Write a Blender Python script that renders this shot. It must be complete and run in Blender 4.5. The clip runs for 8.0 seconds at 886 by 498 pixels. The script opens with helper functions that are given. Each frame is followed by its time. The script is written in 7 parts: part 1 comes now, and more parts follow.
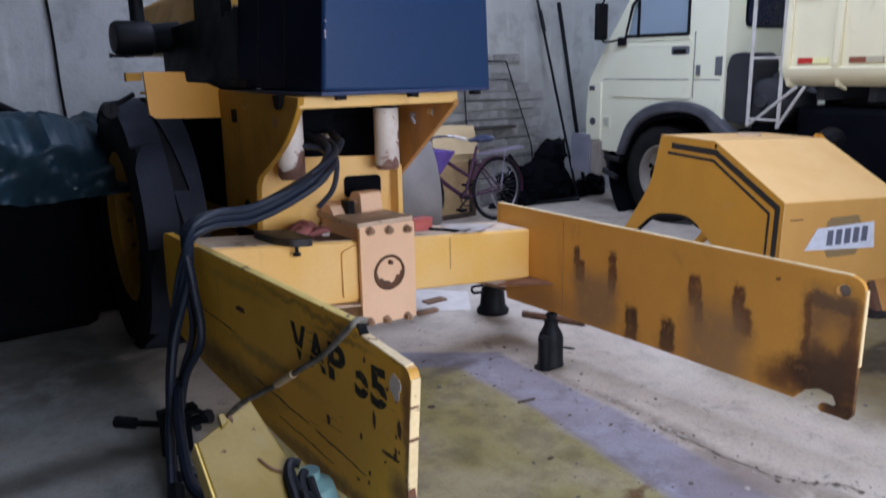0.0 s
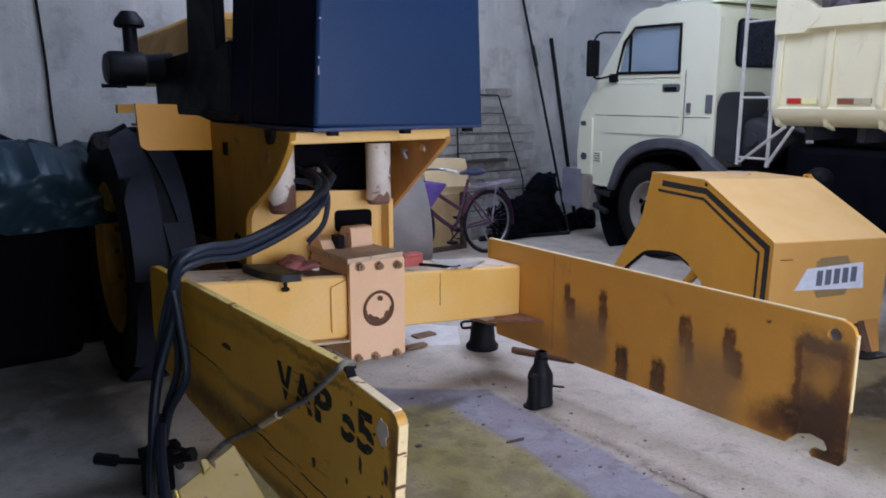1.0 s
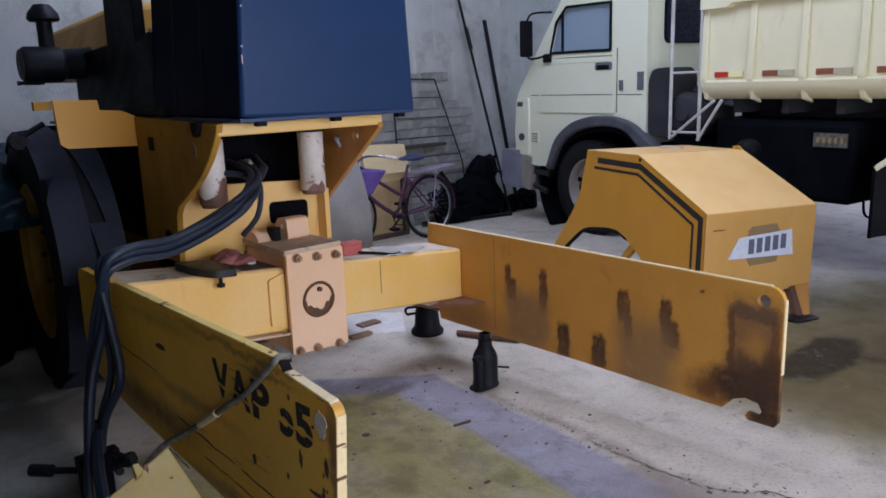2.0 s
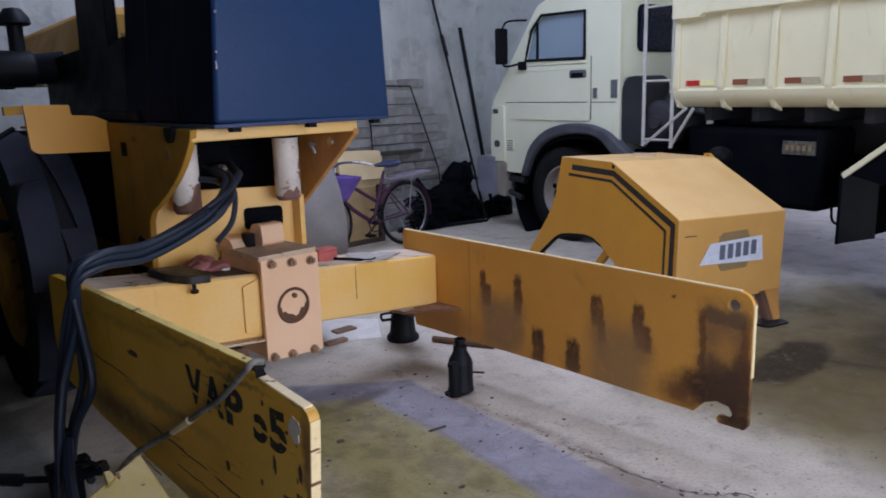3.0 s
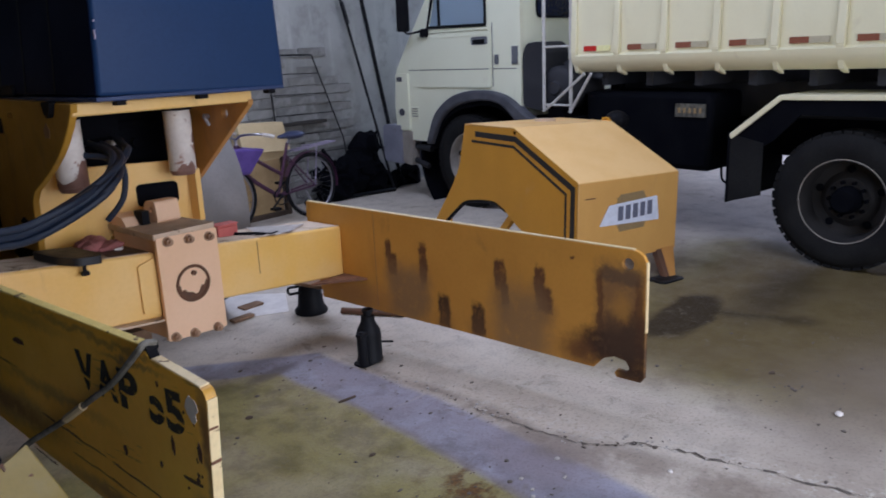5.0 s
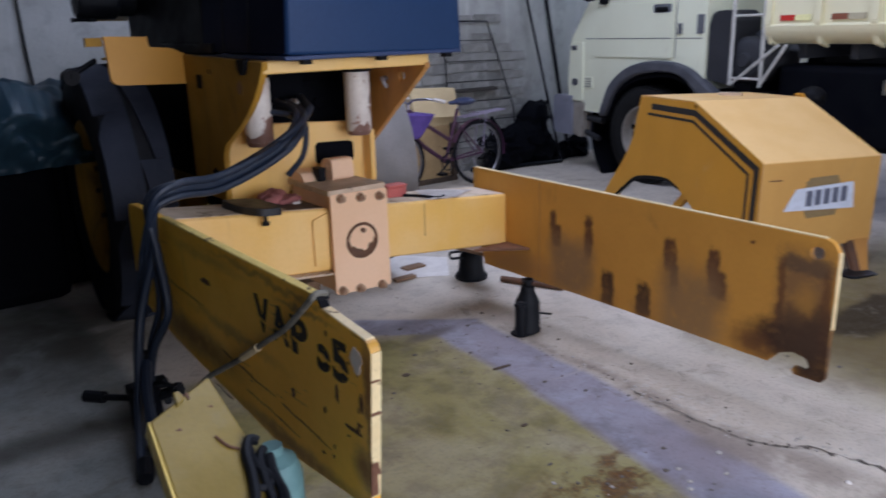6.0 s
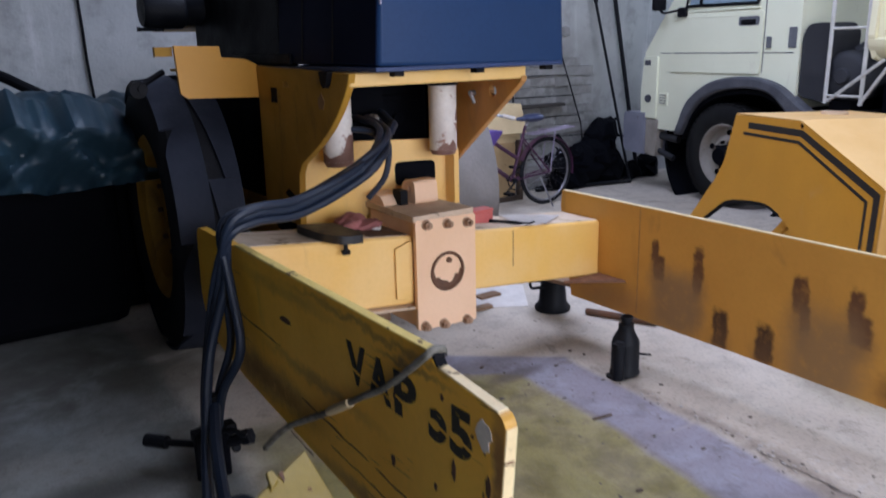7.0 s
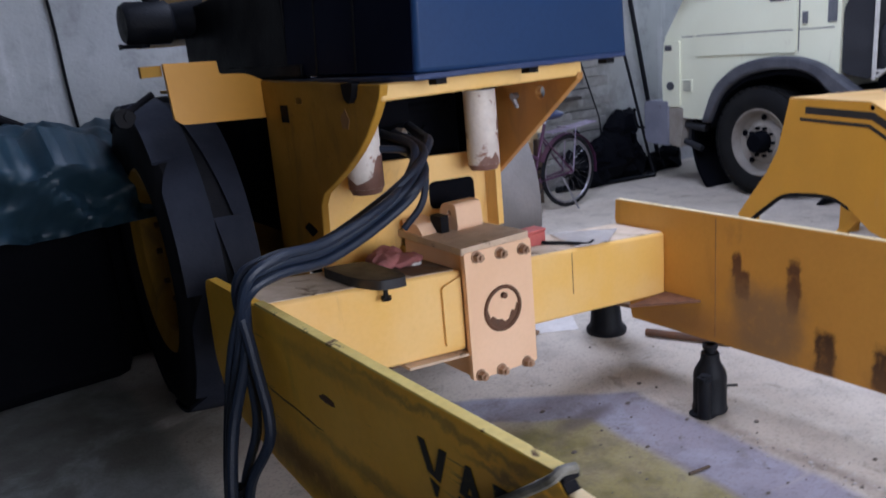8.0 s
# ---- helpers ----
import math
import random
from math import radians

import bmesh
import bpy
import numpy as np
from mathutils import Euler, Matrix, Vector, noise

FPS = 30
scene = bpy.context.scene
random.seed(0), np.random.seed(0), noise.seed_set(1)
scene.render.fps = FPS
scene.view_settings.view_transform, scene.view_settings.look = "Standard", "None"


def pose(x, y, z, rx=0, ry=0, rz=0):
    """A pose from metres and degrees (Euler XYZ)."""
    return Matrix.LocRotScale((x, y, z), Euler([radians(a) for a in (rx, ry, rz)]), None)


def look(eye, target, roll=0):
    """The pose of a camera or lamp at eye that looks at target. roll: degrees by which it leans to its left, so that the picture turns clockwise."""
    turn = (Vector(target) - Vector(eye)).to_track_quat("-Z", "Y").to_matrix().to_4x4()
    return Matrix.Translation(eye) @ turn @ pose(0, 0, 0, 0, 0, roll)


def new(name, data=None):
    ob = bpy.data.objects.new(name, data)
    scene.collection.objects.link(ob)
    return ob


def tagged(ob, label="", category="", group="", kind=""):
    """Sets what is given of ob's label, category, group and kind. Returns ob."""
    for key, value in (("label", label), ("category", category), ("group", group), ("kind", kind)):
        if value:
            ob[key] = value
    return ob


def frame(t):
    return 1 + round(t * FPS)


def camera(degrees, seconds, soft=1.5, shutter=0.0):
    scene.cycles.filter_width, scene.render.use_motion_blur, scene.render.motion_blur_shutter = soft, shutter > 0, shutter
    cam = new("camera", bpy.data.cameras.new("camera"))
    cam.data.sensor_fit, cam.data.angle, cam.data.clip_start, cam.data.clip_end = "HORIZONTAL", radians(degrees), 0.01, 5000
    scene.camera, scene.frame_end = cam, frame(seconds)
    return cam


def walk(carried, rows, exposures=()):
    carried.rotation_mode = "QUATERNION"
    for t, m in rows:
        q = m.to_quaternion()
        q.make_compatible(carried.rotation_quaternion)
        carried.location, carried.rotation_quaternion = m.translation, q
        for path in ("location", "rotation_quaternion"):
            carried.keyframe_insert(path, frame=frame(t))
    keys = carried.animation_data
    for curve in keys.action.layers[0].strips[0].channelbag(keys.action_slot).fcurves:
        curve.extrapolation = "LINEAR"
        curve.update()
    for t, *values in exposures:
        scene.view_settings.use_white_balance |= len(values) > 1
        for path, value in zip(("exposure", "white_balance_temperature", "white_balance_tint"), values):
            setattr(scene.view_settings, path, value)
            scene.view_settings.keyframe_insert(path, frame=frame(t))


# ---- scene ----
cam = camera(60.3, 8.0, 1.7, 0.5)
PATH = [
    (0, (0.068, -0.028, 1.577), (0.018, 1.918, 1.118), -1.0),
    (0.5, (0.05, -0.024, 1.61), (0.008, 1.942, 1.246), 0.1),
    (1, (0.067, 0.0, 1.611), (0.043, 1.962, 1.225), -0.0),
    (1.5, (0.105, 0.019, 1.607), (0.177, 1.971, 1.179), -1.5),
    (3, (0.119, -0.001, 1.606), (0.293, 1.948, 1.196), -1.7),
    (3.5, (0.133, -0.003, 1.609), (0.424, 1.932, 1.194), -2.0),
    (4, (0.156, -0.007, 1.618), (0.572, 1.896, 1.165), -3.3),
    (4.2, (0.162, -0.01, 1.617), (0.612, 1.883, 1.154), -3.5),
    (5.3, (0.179, -0.015, 1.596), (0.499, 1.891, 1.081), -1.5),
    (5.5, (0.189, -0.02, 1.593), (0.414, 1.895, 1.061), -1.6),
    (6, (0.145, 0.031, 1.581), (0.121, 1.953, 1.027), -1.6),
    (6.5, (0.007, 0.213, 1.59), (-0.113, 2.125, 1.013), -1.4),
    (7, (-0.096, 0.395, 1.561), (-0.225, 2.324, 1.047), -1.4),
    (7.5, (-0.183, 0.699, 1.582), (-0.348, 2.643, 1.142), -2.7),
    (8, (-0.322, 0.918, 1.573), (-0.448, 2.846, 1.055), -5.1),
]
walk(cam, [(t, look(eye, target, roll)) for t, eye, target, roll in PATH],
     [(t, ev, 5740, 17) for t, ev in ((0, -0.41), (1, -0.51), (3, -0.68), (4.2, -0.77), (5.3, -0.75), (6, -0.62), (7, -0.31), (8, -0.30))])

# The garage, the machine and the truck share one heading: x along the back wall, y towards it.
G = pose(-0.984, 2.987, 0, 0, 0, 38.4)

# ---- world and light ----
world = bpy.data.worlds.new("world")
scene.world = world
world.use_nodes = True
wn = world.node_tree
sky = wn.nodes.new("ShaderNodeTexSky")
sky.sky_type, sky.sun_disc = "NISHITA", False
sky.sun_elevation, sky.sun_rotation = radians(35), radians(150)
wn.links.new(sky.outputs[0], wn.nodes["Background"].inputs[0])
wn.nodes["Background"].inputs[1].default_value = 0.1


def opening_light(name, at, aim, wide, high, watts, colour):
    lamp = bpy.data.lights.new(name, "AREA")
    lamp.shape, lamp.size, lamp.size_y, lamp.energy, lamp.color = "RECTANGLE", wide, high, watts, colour
    ob = new(name, lamp)
    ob.matrix_world = G @ look(at, aim)
    return ob


opening_light("daylight_gate", (1.05, -4.7, 1.5), (1.05, 0.0, 0.9), 4.3, 2.4, 225, (0.95, 0.96, 0.97))
# Unseen roof opening, added and moved to brighten the floor inside the yoke.
opening_light("added_roof_light", (2.4, 0.6, 4.68), (2.4, 0.601, 0.0), 3.1, 3.6, 280, (0.80, 0.86, 1.0))
opening_light("daylight_side", (11.4, -0.5, 1.9), (5.0, 0.3, 0.6), 5.0, 3.2, 275, (0.74, 0.79, 1.0))
opening_light("daylight_strip", (7.2, 3.6, 3.16), (5.5, -2.0, 0.0), 3.0, 0.42, 62, (0.80, 0.90, 1.0))


# ---- materials ----
def material(name):
    m = bpy.data.materials.new(name)
    m.use_nodes = True
    nt = m.node_tree
    return m, nt, nt.nodes["Principled BSDF"]


def noise_node(nt, vec, scale, detail=4.0, rough=0.55, dist=0.0):
    n = nt.nodes.new("ShaderNodeTexNoise")
    n.inputs["Scale"].default_value, n.inputs["Detail"].default_value = scale, detail
    n.inputs["Roughness"].default_value, n.inputs["Distortion"].default_value = rough, dist
    nt.links.new(vec, n.inputs["Vector"])
    return n.outputs["Fac"]


def ramp(nt, fac, lo, hi, a=0.0, b=1.0):
    n = nt.nodes.new("ShaderNodeMapRange")
    n.interpolation_type = "SMOOTHSTEP"
    for k, v in zip(("From Min", "From Max", "To Min", "To Max"), (lo, hi, a, b)):
        n.inputs[k].default_value = v
    nt.links.new(fac, n.inputs["Value"])
    return n.outputs["Result"]


def mix(nt, fac, a, b):
    n = nt.nodes.new("ShaderNodeMix")
    n.data_type = "RGBA"
    for sock, v in ((n.inputs["Factor"], fac), (n.inputs["A"], a), (n.inputs["B"], b)):
        if isinstance(v, bpy.types.NodeSocket):
            nt.links.new(v, sock)
        elif isinstance(v, (int, float)):
            sock.default_value = v
        else:
            sock.default_value = (*v, 1)
    return n.outputs["Result"]


def calc(nt, op, a, b=0.0, c=0.0):
    n = nt.nodes.new("ShaderNodeMath")
    n.operation = op
    for sock, v in zip(n.inputs, (a, b, c)):
        if isinstance(v, bpy.types.NodeSocket):
            nt.links.new(v, sock)
        else:
            sock.default_value = v
    return n.outputs[0]


def bump(nt, bsdf, height, strength, distance=0.01):
    n = nt.nodes.new("ShaderNodeBump")
    n.inputs["Strength"].default_value, n.inputs["Distance"].default_value = strength, distance
    nt.links.new(height, n.inputs["Height"])
    nt.links.new(n.outputs[0], bsdf.inputs["Normal"])


def place(nt, stretch=(1, 1, 1)):
    co = nt.nodes.new("ShaderNodeTexCoord")
    mp = nt.nodes.new("ShaderNodeMapping")
    mp.inputs["Scale"].default_value = stretch
    nt.links.new(co.outputs["Object"], mp.inputs["Vector"])
    return mp.outputs[0]


def surface(name, base, alt, rough=(0.4, 0.6), metal=0.0, broad=3.0, fine=60.0, relief=0.15,
            wear=None, wear_at=(0.62, 0.68), wear_scale=9.0, streak=None, streak_at=(0.58, 0.75), marks=(), origin=(0, 0), scratch=None, grain=0.35):
    """A surface with broad and fine variation, spots of wear and runs of dirt."""
    m, nt, bsdf = material(name)
    vec = place(nt)
    big, small = noise_node(nt, vec, broad, 5), noise_node(nt, vec, fine, 3)
    colour = mix(nt, ramp(nt, big, 0.3, 0.7), base, alt)
    colour = mix(nt, ramp(nt, small, 0.35, 0.75, 0.0, grain), colour, [c * 0.72 for c in base])
    r = ramp(nt, big, 0.3, 0.7, *rough)
    if streak:
        runs = noise_node(nt, place(nt, (3.5, 3.5, 1.2)), 1.9, 6, 0.65, 0.6)
        colour = mix(nt, ramp(nt, runs, *streak_at, 0.0, 0.5), colour, streak)
    if wear:
        spots = noise_node(nt, vec, wear_scale, 8, 0.68, 0.4)
        mask = ramp(nt, spots, *wear_at)
        colour = mix(nt, mask, colour, wear)
        r = calc(nt, "MAXIMUM", r, calc(nt, "MULTIPLY", mask, 0.85))
    if scratch:
        lean = nt.nodes.new("ShaderNodeMapping")
        lean.inputs["Rotation"].default_value = (radians(-28), 0, 0)
        lean.inputs["Scale"].default_value = (1, 2.2, 46)
        nt.links.new(vec, lean.inputs["Vector"])
        cuts = noise_node(nt, lean.outputs[0], 1.6, 3, 0.55, 0.3)
        where = ramp(nt, noise_node(nt, vec, 3.1, 4), 0.46, 0.62)
        colour = mix(nt, calc(nt, "MULTIPLY", ramp(nt, cuts, 0.655, 0.69), calc(nt, "MULTIPLY", where, 0.85)), colour, scratch)
    if marks:
        sep = nt.nodes.new("ShaderNodeSeparateXYZ")
        nt.links.new(vec, sep.inputs[0])
        rag = calc(nt, "SUBTRACT", noise_node(nt, vec, 11, 6, 0.7), 0.5)
        patch = noise_node(nt, vec, 17, 6, 0.7)
        tatter = calc(nt, "SUBTRACT", noise_node(nt, vec, 34, 5, 0.75), 0.5)
        for cy, cz, ry, rz, soft, power, tone, amount in marks:
            ds = []
            for sock, c, half, o, sway in ((sep.outputs[1], cy, ry, origin[0], 0.06), (sep.outputs[2], cz, rz, origin[1], 0.10)):
                d = calc(nt, "DIVIDE", calc(nt, "SUBTRACT", calc(nt, "ADD", sock, calc(nt, "MULTIPLY", rag, sway)), c - o), half)
                ds.append(calc(nt, "POWER", calc(nt, "ABSOLUTE", d), power))
            d = calc(nt, "ADD", calc(nt, "POWER", calc(nt, "ADD", *ds), 1.0 / power), calc(nt, "MULTIPLY", tatter, 0.5))
            m1 = calc(nt, "MULTIPLY", ramp(nt, d, 1 - soft, 1 + soft, amount, 0.0), ramp(nt, patch, 0.28, 0.52, 0.62, 1.0))
            colour = mix(nt, m1, colour, tone)
            r = calc(nt, "MAXIMUM", r, calc(nt, "MULTIPLY", m1, 0.75))
    nt.links.new(colour, bsdf.inputs["Base Color"])
    nt.links.new(r, bsdf.inputs["Roughness"])
    bsdf.inputs["Metallic"].default_value = metal
    bump(nt, bsdf, calc(nt, "ADD", small, calc(nt, "MULTIPLY", big, 1.5)), relief, 0.006)
    return m


RUST = (0.10, 0.045, 0.022)
yellow = surface("yellow_paint", (0.79, 0.475, 0.115), (0.82, 0.545, 0.215), (0.35, 0.5), 0, 2.5, 60, 0.04, RUST, (0.72, 0.77), 7, (0.50, 0.29, 0.11), grain=0.10)
yellow_arm = surface("worn_yellow_paint", (0.96, 0.545, 0.042), (0.88, 0.465, 0.034), (0.34, 0.5), 0, 3.0, 50, 0.06, RUST, (0.70, 0.74), 6, (0.50, 0.33, 0.05), (0.58, 0.76),
                     ((-0.9, 0.835, 0.45, 0.010, 0.8, 2, (0.10, 0.06, 0.03), 0.5), (-1.10, 0.80, 0.14, 0.009, 0.8, 2, (0.06, 0.04, 0.03), 0.6), (-0.35, 0.80, 0.3, 0.02, 0.9, 2, (0.20, 0.13, 0.04), 0.4),
                      (-1.452, 0.60, 0.022, 0.22, 0.6, 4, (0.16, 0.07, 0.04), 0.8), (-0.15, 0.42, 0.35, 0.06, 0.7, 2, (0.10, 0.05, 0.03), 0.75), (-1.0, 0.29, 0.4, 0.03, 0.8, 2, (0.14, 0.08, 0.04), 0.7), (-1.40, 0.42, 0.045, 0.05, 0.8, 2, (0.16, 0.06, 0.03), 0.8), (-0.55, 0.56, 0.30, 0.02, 0.9, 2, (0.13, 0.08, 0.03), 0.5)), (0.2, 0.0), (0.10, 0.06, 0.025), grain=0.18)
BROWN, DARK = (0.105, 0.042, 0.022), (0.042, 0.022, 0.016)
SLOTS = ((-0.235, 0.580, 0.022, 0.055, BROWN), (-0.265, 0.500, 0.034, 0.060, BROWN), (-0.487, 0.530, 0.030, 0.110, BROWN), (-0.622, 0.29, 0.042, 0.090, DARK), (-0.842, 0.285, 0.044, 0.085, DARK),
         (-0.985, 0.545, 0.034, 0.075, BROWN), (-1.01, 0.45, 0.022, 0.06, BROWN), (-1.21, 0.545, 0.030, 0.080, BROWN), (-1.235, 0.465, 0.044, 0.060, BROWN))
slot_marks = tuple((y, z, a * 0.95, b, 0.25, 5, tone, 0.95) for y, z, a, b, tone in SLOTS) + tuple((y, z - b, a * 1.2, b * 1.2, 0.8, 2, (0.22, 0.115, 0.05), 0.5) for y, z, a, b, tone in SLOTS)
haze_marks = ((-0.37, 0.34, 0.15, 0.16, 0.45, 3, (0.27, 0.165, 0.085), 0.85), (-1.10, 0.29, 0.16, 0.21, 0.5, 3, (0.27, 0.165, 0.08), 0.8), (0.05, 0.27, 0.25, 0.08, 0.8, 2, (0.33, 0.16, 0.07), 0.6))
end_marks = ((-1.62, 0.47, 0.11, 0.22, 0.3, 5, (0.21, 0.115, 0.055), 0.85), (-1.58, 0.31, 0.17, 0.085, 0.5, 2, DARK, 0.97), (-1.69, 0.30, 0.065, 0.16, 0.5, 4, DARK, 0.9),
             (-1.62, 0.635, 0.11, 0.040, 0.35, 5, (0.14, 0.085, 0.05), 0.85), (-1.525, 0.51, 0.016, 0.13, 0.4, 5, BROWN, 0.75), (-1.715, 0.47, 0.018, 0.15, 0.5, 5, BROWN, 0.7), (-1.70, 0.19, 0.09, 0.04, 0.4, 4, DARK, 0.8), (-1.42, 0.25, 0.09, 0.06, 0.7, 2, BROWN, 0.8),
             (-1.63, 0.36, 0.11, 0.10, 0.6, 3, (0.085, 0.048, 0.028), 0.8), (-1.63, 0.495, 0.045, 0.055, 0.7, 2, (0.50, 0.25, 0.05), 0.65), (-1.385, 0.69, 0.012, 0.010, 0.6, 2, BROWN, 0.9))
orange = surface("orange_yellow_paint", (0.65, 0.325, 0.060), (0.58, 0.28, 0.050), (0.4, 0.6), 0, 2.2, 50, 0.12, RUST, (0.70, 0.75), 6, (0.34, 0.17, 0.05), (0.58, 0.78),
                 slot_marks + haze_marks + end_marks, (0.2, 0.0), grain=0.15)
orange_plain = surface("brown_orange_paint", (0.55, 0.27, 0.06), (0.42, 0.20, 0.05), (0.4, 0.6), 0, 2.2, 50, 0.12, RUST, (0.66, 0.72), 6, (0.24, 0.12, 0.05), (0.5, 0.7))
dusty = surface("dusty_peach_paint", (0.83, 0.56, 0.37), (0.77, 0.50, 0.31), (0.55, 0.75), 0, 3, 60, 0.06, RUST, (0.74, 0.79), 12, (0.56, 0.36, 0.22), grain=0.10)
# Machine yellow darkened for faces in shade, with dirt runs on top.
shadow_yellow = surface("shaded_dirty_ochre", (0.44, 0.235, 0.028), (0.33, 0.175, 0.022), (0.5, 0.7), 0, 3, 50, 0.08, (0.05, 0.035, 0.02), (0.64, 0.70), 8, (0.14, 0.09, 0.03), (0.5, 0.7))
# Pale tone with rust chips for plate edges and ends.
edge_pale = surface("pale_plate_edge", (0.86, 0.70, 0.40), (0.74, 0.55, 0.28), (0.4, 0.6), 0, 6, 60, 0.3, RUST, (0.60, 0.66), 14)
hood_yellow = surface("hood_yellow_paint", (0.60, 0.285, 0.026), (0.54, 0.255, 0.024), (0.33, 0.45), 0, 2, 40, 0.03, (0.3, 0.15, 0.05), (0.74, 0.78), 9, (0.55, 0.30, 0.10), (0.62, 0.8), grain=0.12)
# Front and top: hood yellow made paler for dust and the light they catch.
hood_front = surface("pale_lit_front_yellow", (0.66, 0.37, 0.105), (0.60, 0.325, 0.085), (0.4, 0.55), 0, 2, 40, 0.05, (0.3, 0.15, 0.05), (0.72, 0.77), 9, (0.52, 0.30, 0.11), grain=0.08)
hood_top = surface("dusty_lit_hood_yellow", (0.83, 0.53, 0.22), (0.77, 0.47, 0.175), (0.4, 0.55), 0, 2, 40, 0.06, (0.3, 0.15, 0.05), (0.74, 0.78), 9, grain=0.08)
rust = surface("rusted_steel", (0.10, 0.055, 0.035), (0.16, 0.075, 0.04), (0.7, 0.9), 0.2, 14, 90, 0.5)
old_rust = surface("red_brown_rust", (0.22, 0.10, 0.05), (0.12, 0.05, 0.03), (0.7, 0.9), 0.0, 10, 80, 0.5)
grease = surface("greasy_dark_stain", (0.075, 0.05, 0.035), (0.15, 0.085, 0.04), (0.5, 0.8), 0, 16, 90, 0.3)
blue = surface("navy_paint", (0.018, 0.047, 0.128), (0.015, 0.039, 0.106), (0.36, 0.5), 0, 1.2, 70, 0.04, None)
# Tank navy darkened to near black to carry the side's shade.
shaded_navy = surface("shaded_navy_panel", (0.004, 0.008, 0.030), (0.0035, 0.0065, 0.022), (0.5, 0.65), 0, 2, 60, 0.05)
blue_rim = surface("dark_blue_seam", (0.014, 0.034, 0.12), (0.02, 0.04, 0.11), (0.4, 0.6), 0, 5, 60, 0.2, (0.22, 0.2, 0.17), (0.68, 0.74), 14)
black = surface("black_paint", (0.006, 0.006, 0.008), (0.010, 0.010, 0.012), (0.4, 0.6), 0, 5, 60, 0.2, (0.07, 0.05, 0.035), (0.68, 0.75), 12)
iron = surface("oily_black_iron", (0.006, 0.007, 0.010), (0.012, 0.013, 0.016), (0.4, 0.65), 0.0, 9, 80, 0.35)
rubber = surface("tyre_rubber", (0.012, 0.0125, 0.015), (0.020, 0.020, 0.023), (0.65, 0.85), 0, 4, 70, 0.3, (0.045, 0.042, 0.04), (0.62, 0.8), 5)
# Right tread far paler than the left: dust plus light painted in.
lit_dusty_tread = surface("lit_dusty_tread_rubber", (0.22, 0.205, 0.20), (0.17, 0.16, 0.155), (0.7, 0.9), 0, 4, 60, 0.3)
tread = surface("worn_tread_rubber", (0.023, 0.027, 0.042), (0.016, 0.019, 0.030), (0.6, 0.8), 0, 4, 60, 0.3, (0.075, 0.075, 0.08), (0.62, 0.8), 6)
truck_rubber = surface("dark_truck_rubber", (0.012, 0.012, 0.013), (0.02, 0.02, 0.02), (0.75, 0.9), 0, 4, 70, 0.3, (0.045, 0.04, 0.035), (0.66, 0.8), 5)
hose = surface("hose_rubber", (0.009, 0.018, 0.040), (0.016, 0.024, 0.044), (0.40, 0.55), 0, 8, 120, 0.3, (0.12, 0.13, 0.14), (0.68, 0.78), 16)
cream = surface("cream_cab_paint", (0.80, 0.81, 0.625), (0.76, 0.765, 0.58), (0.28, 0.42), 0, 1.5, 50, 0.02, (0.34, 0.3, 0.22), (0.72, 0.8), 6, (0.5, 0.46, 0.34), (0.62, 0.8), grain=0.06)
body_cream = surface("cream_dump_body_paint", (0.83, 0.785, 0.54), (0.78, 0.73, 0.49), (0.4, 0.55), 0, 2, 50, 0.03, (0.24, 0.16, 0.10), (0.69, 0.75), 8, (0.50, 0.42, 0.29), (0.58, 0.80), grain=0.08)
grey_plastic = surface("weathered_grey_plastic", (0.105, 0.11, 0.125), (0.145, 0.15, 0.165), (0.5, 0.7), 0, 5, 60, 0.15)
# Black darkened past paint so hollows and undersides hold their shade.
chassis = surface("shade_darkened_black", (0.003, 0.0034, 0.0058), (0.0055, 0.006, 0.008), (0.6, 0.85), 0, 5, 50, 0.3)
white_rod = surface("dull_white_paint", (0.62, 0.61, 0.58), (0.48, 0.46, 0.42), (0.5, 0.7), 0, 8, 80, 0.2, RUST, (0.66, 0.72), 18)
tube_white = surface("chipped_white_tube", (0.72, 0.68, 0.63), (0.6, 0.54, 0.5), (0.5, 0.7), 0, 8, 60, 0.3, (0.30, 0.17, 0.13), (0.55, 0.63), 11)
primer = surface("red_brown_primer", (0.26, 0.14, 0.11), (0.17, 0.09, 0.07), (0.6, 0.8), 0, 12, 70, 0.3)
red_box = surface("faded_red_plastic", (0.52, 0.12, 0.10), (0.42, 0.09, 0.08), (0.4, 0.6), 0, 12, 80, 0.1)
pink_rag = surface("faded_pink_cloth", (0.36, 0.125, 0.115), (0.24, 0.085, 0.075), (0.8, 0.95), 0, 18, 160, 0.5)
paper = surface("crumpled_white_paper", (0.76, 0.71, 0.66), (0.64, 0.59, 0.55), (0.7, 0.9), 0, 10, 70, 0.25)
dark_plate = surface("dark_grey_pad", (0.016, 0.017, 0.022), (0.010, 0.010, 0.013), (0.5, 0.7), 0, 10, 80, 0.2)
timber = surface("raw_timber", (0.27, 0.165, 0.095), (0.18, 0.105, 0.06), (0.7, 0.85), 0, 6, 60, 0.3, None, streak=(0.2, 0.11, 0.05))
cardboard = surface("beige_cardboard", (0.68, 0.54, 0.31), (0.58, 0.44, 0.25), (0.7, 0.9), 0, 3, 60, 0.1, (0.2, 0.13, 0.07), (0.68, 0.76), 6)
plywood = surface("stained_plywood", (0.46, 0.32, 0.15), (0.32, 0.21, 0.10), (0.6, 0.8), 0, 5, 60, 0.15, (0.09, 0.055, 0.03), (0.60, 0.67), 7)
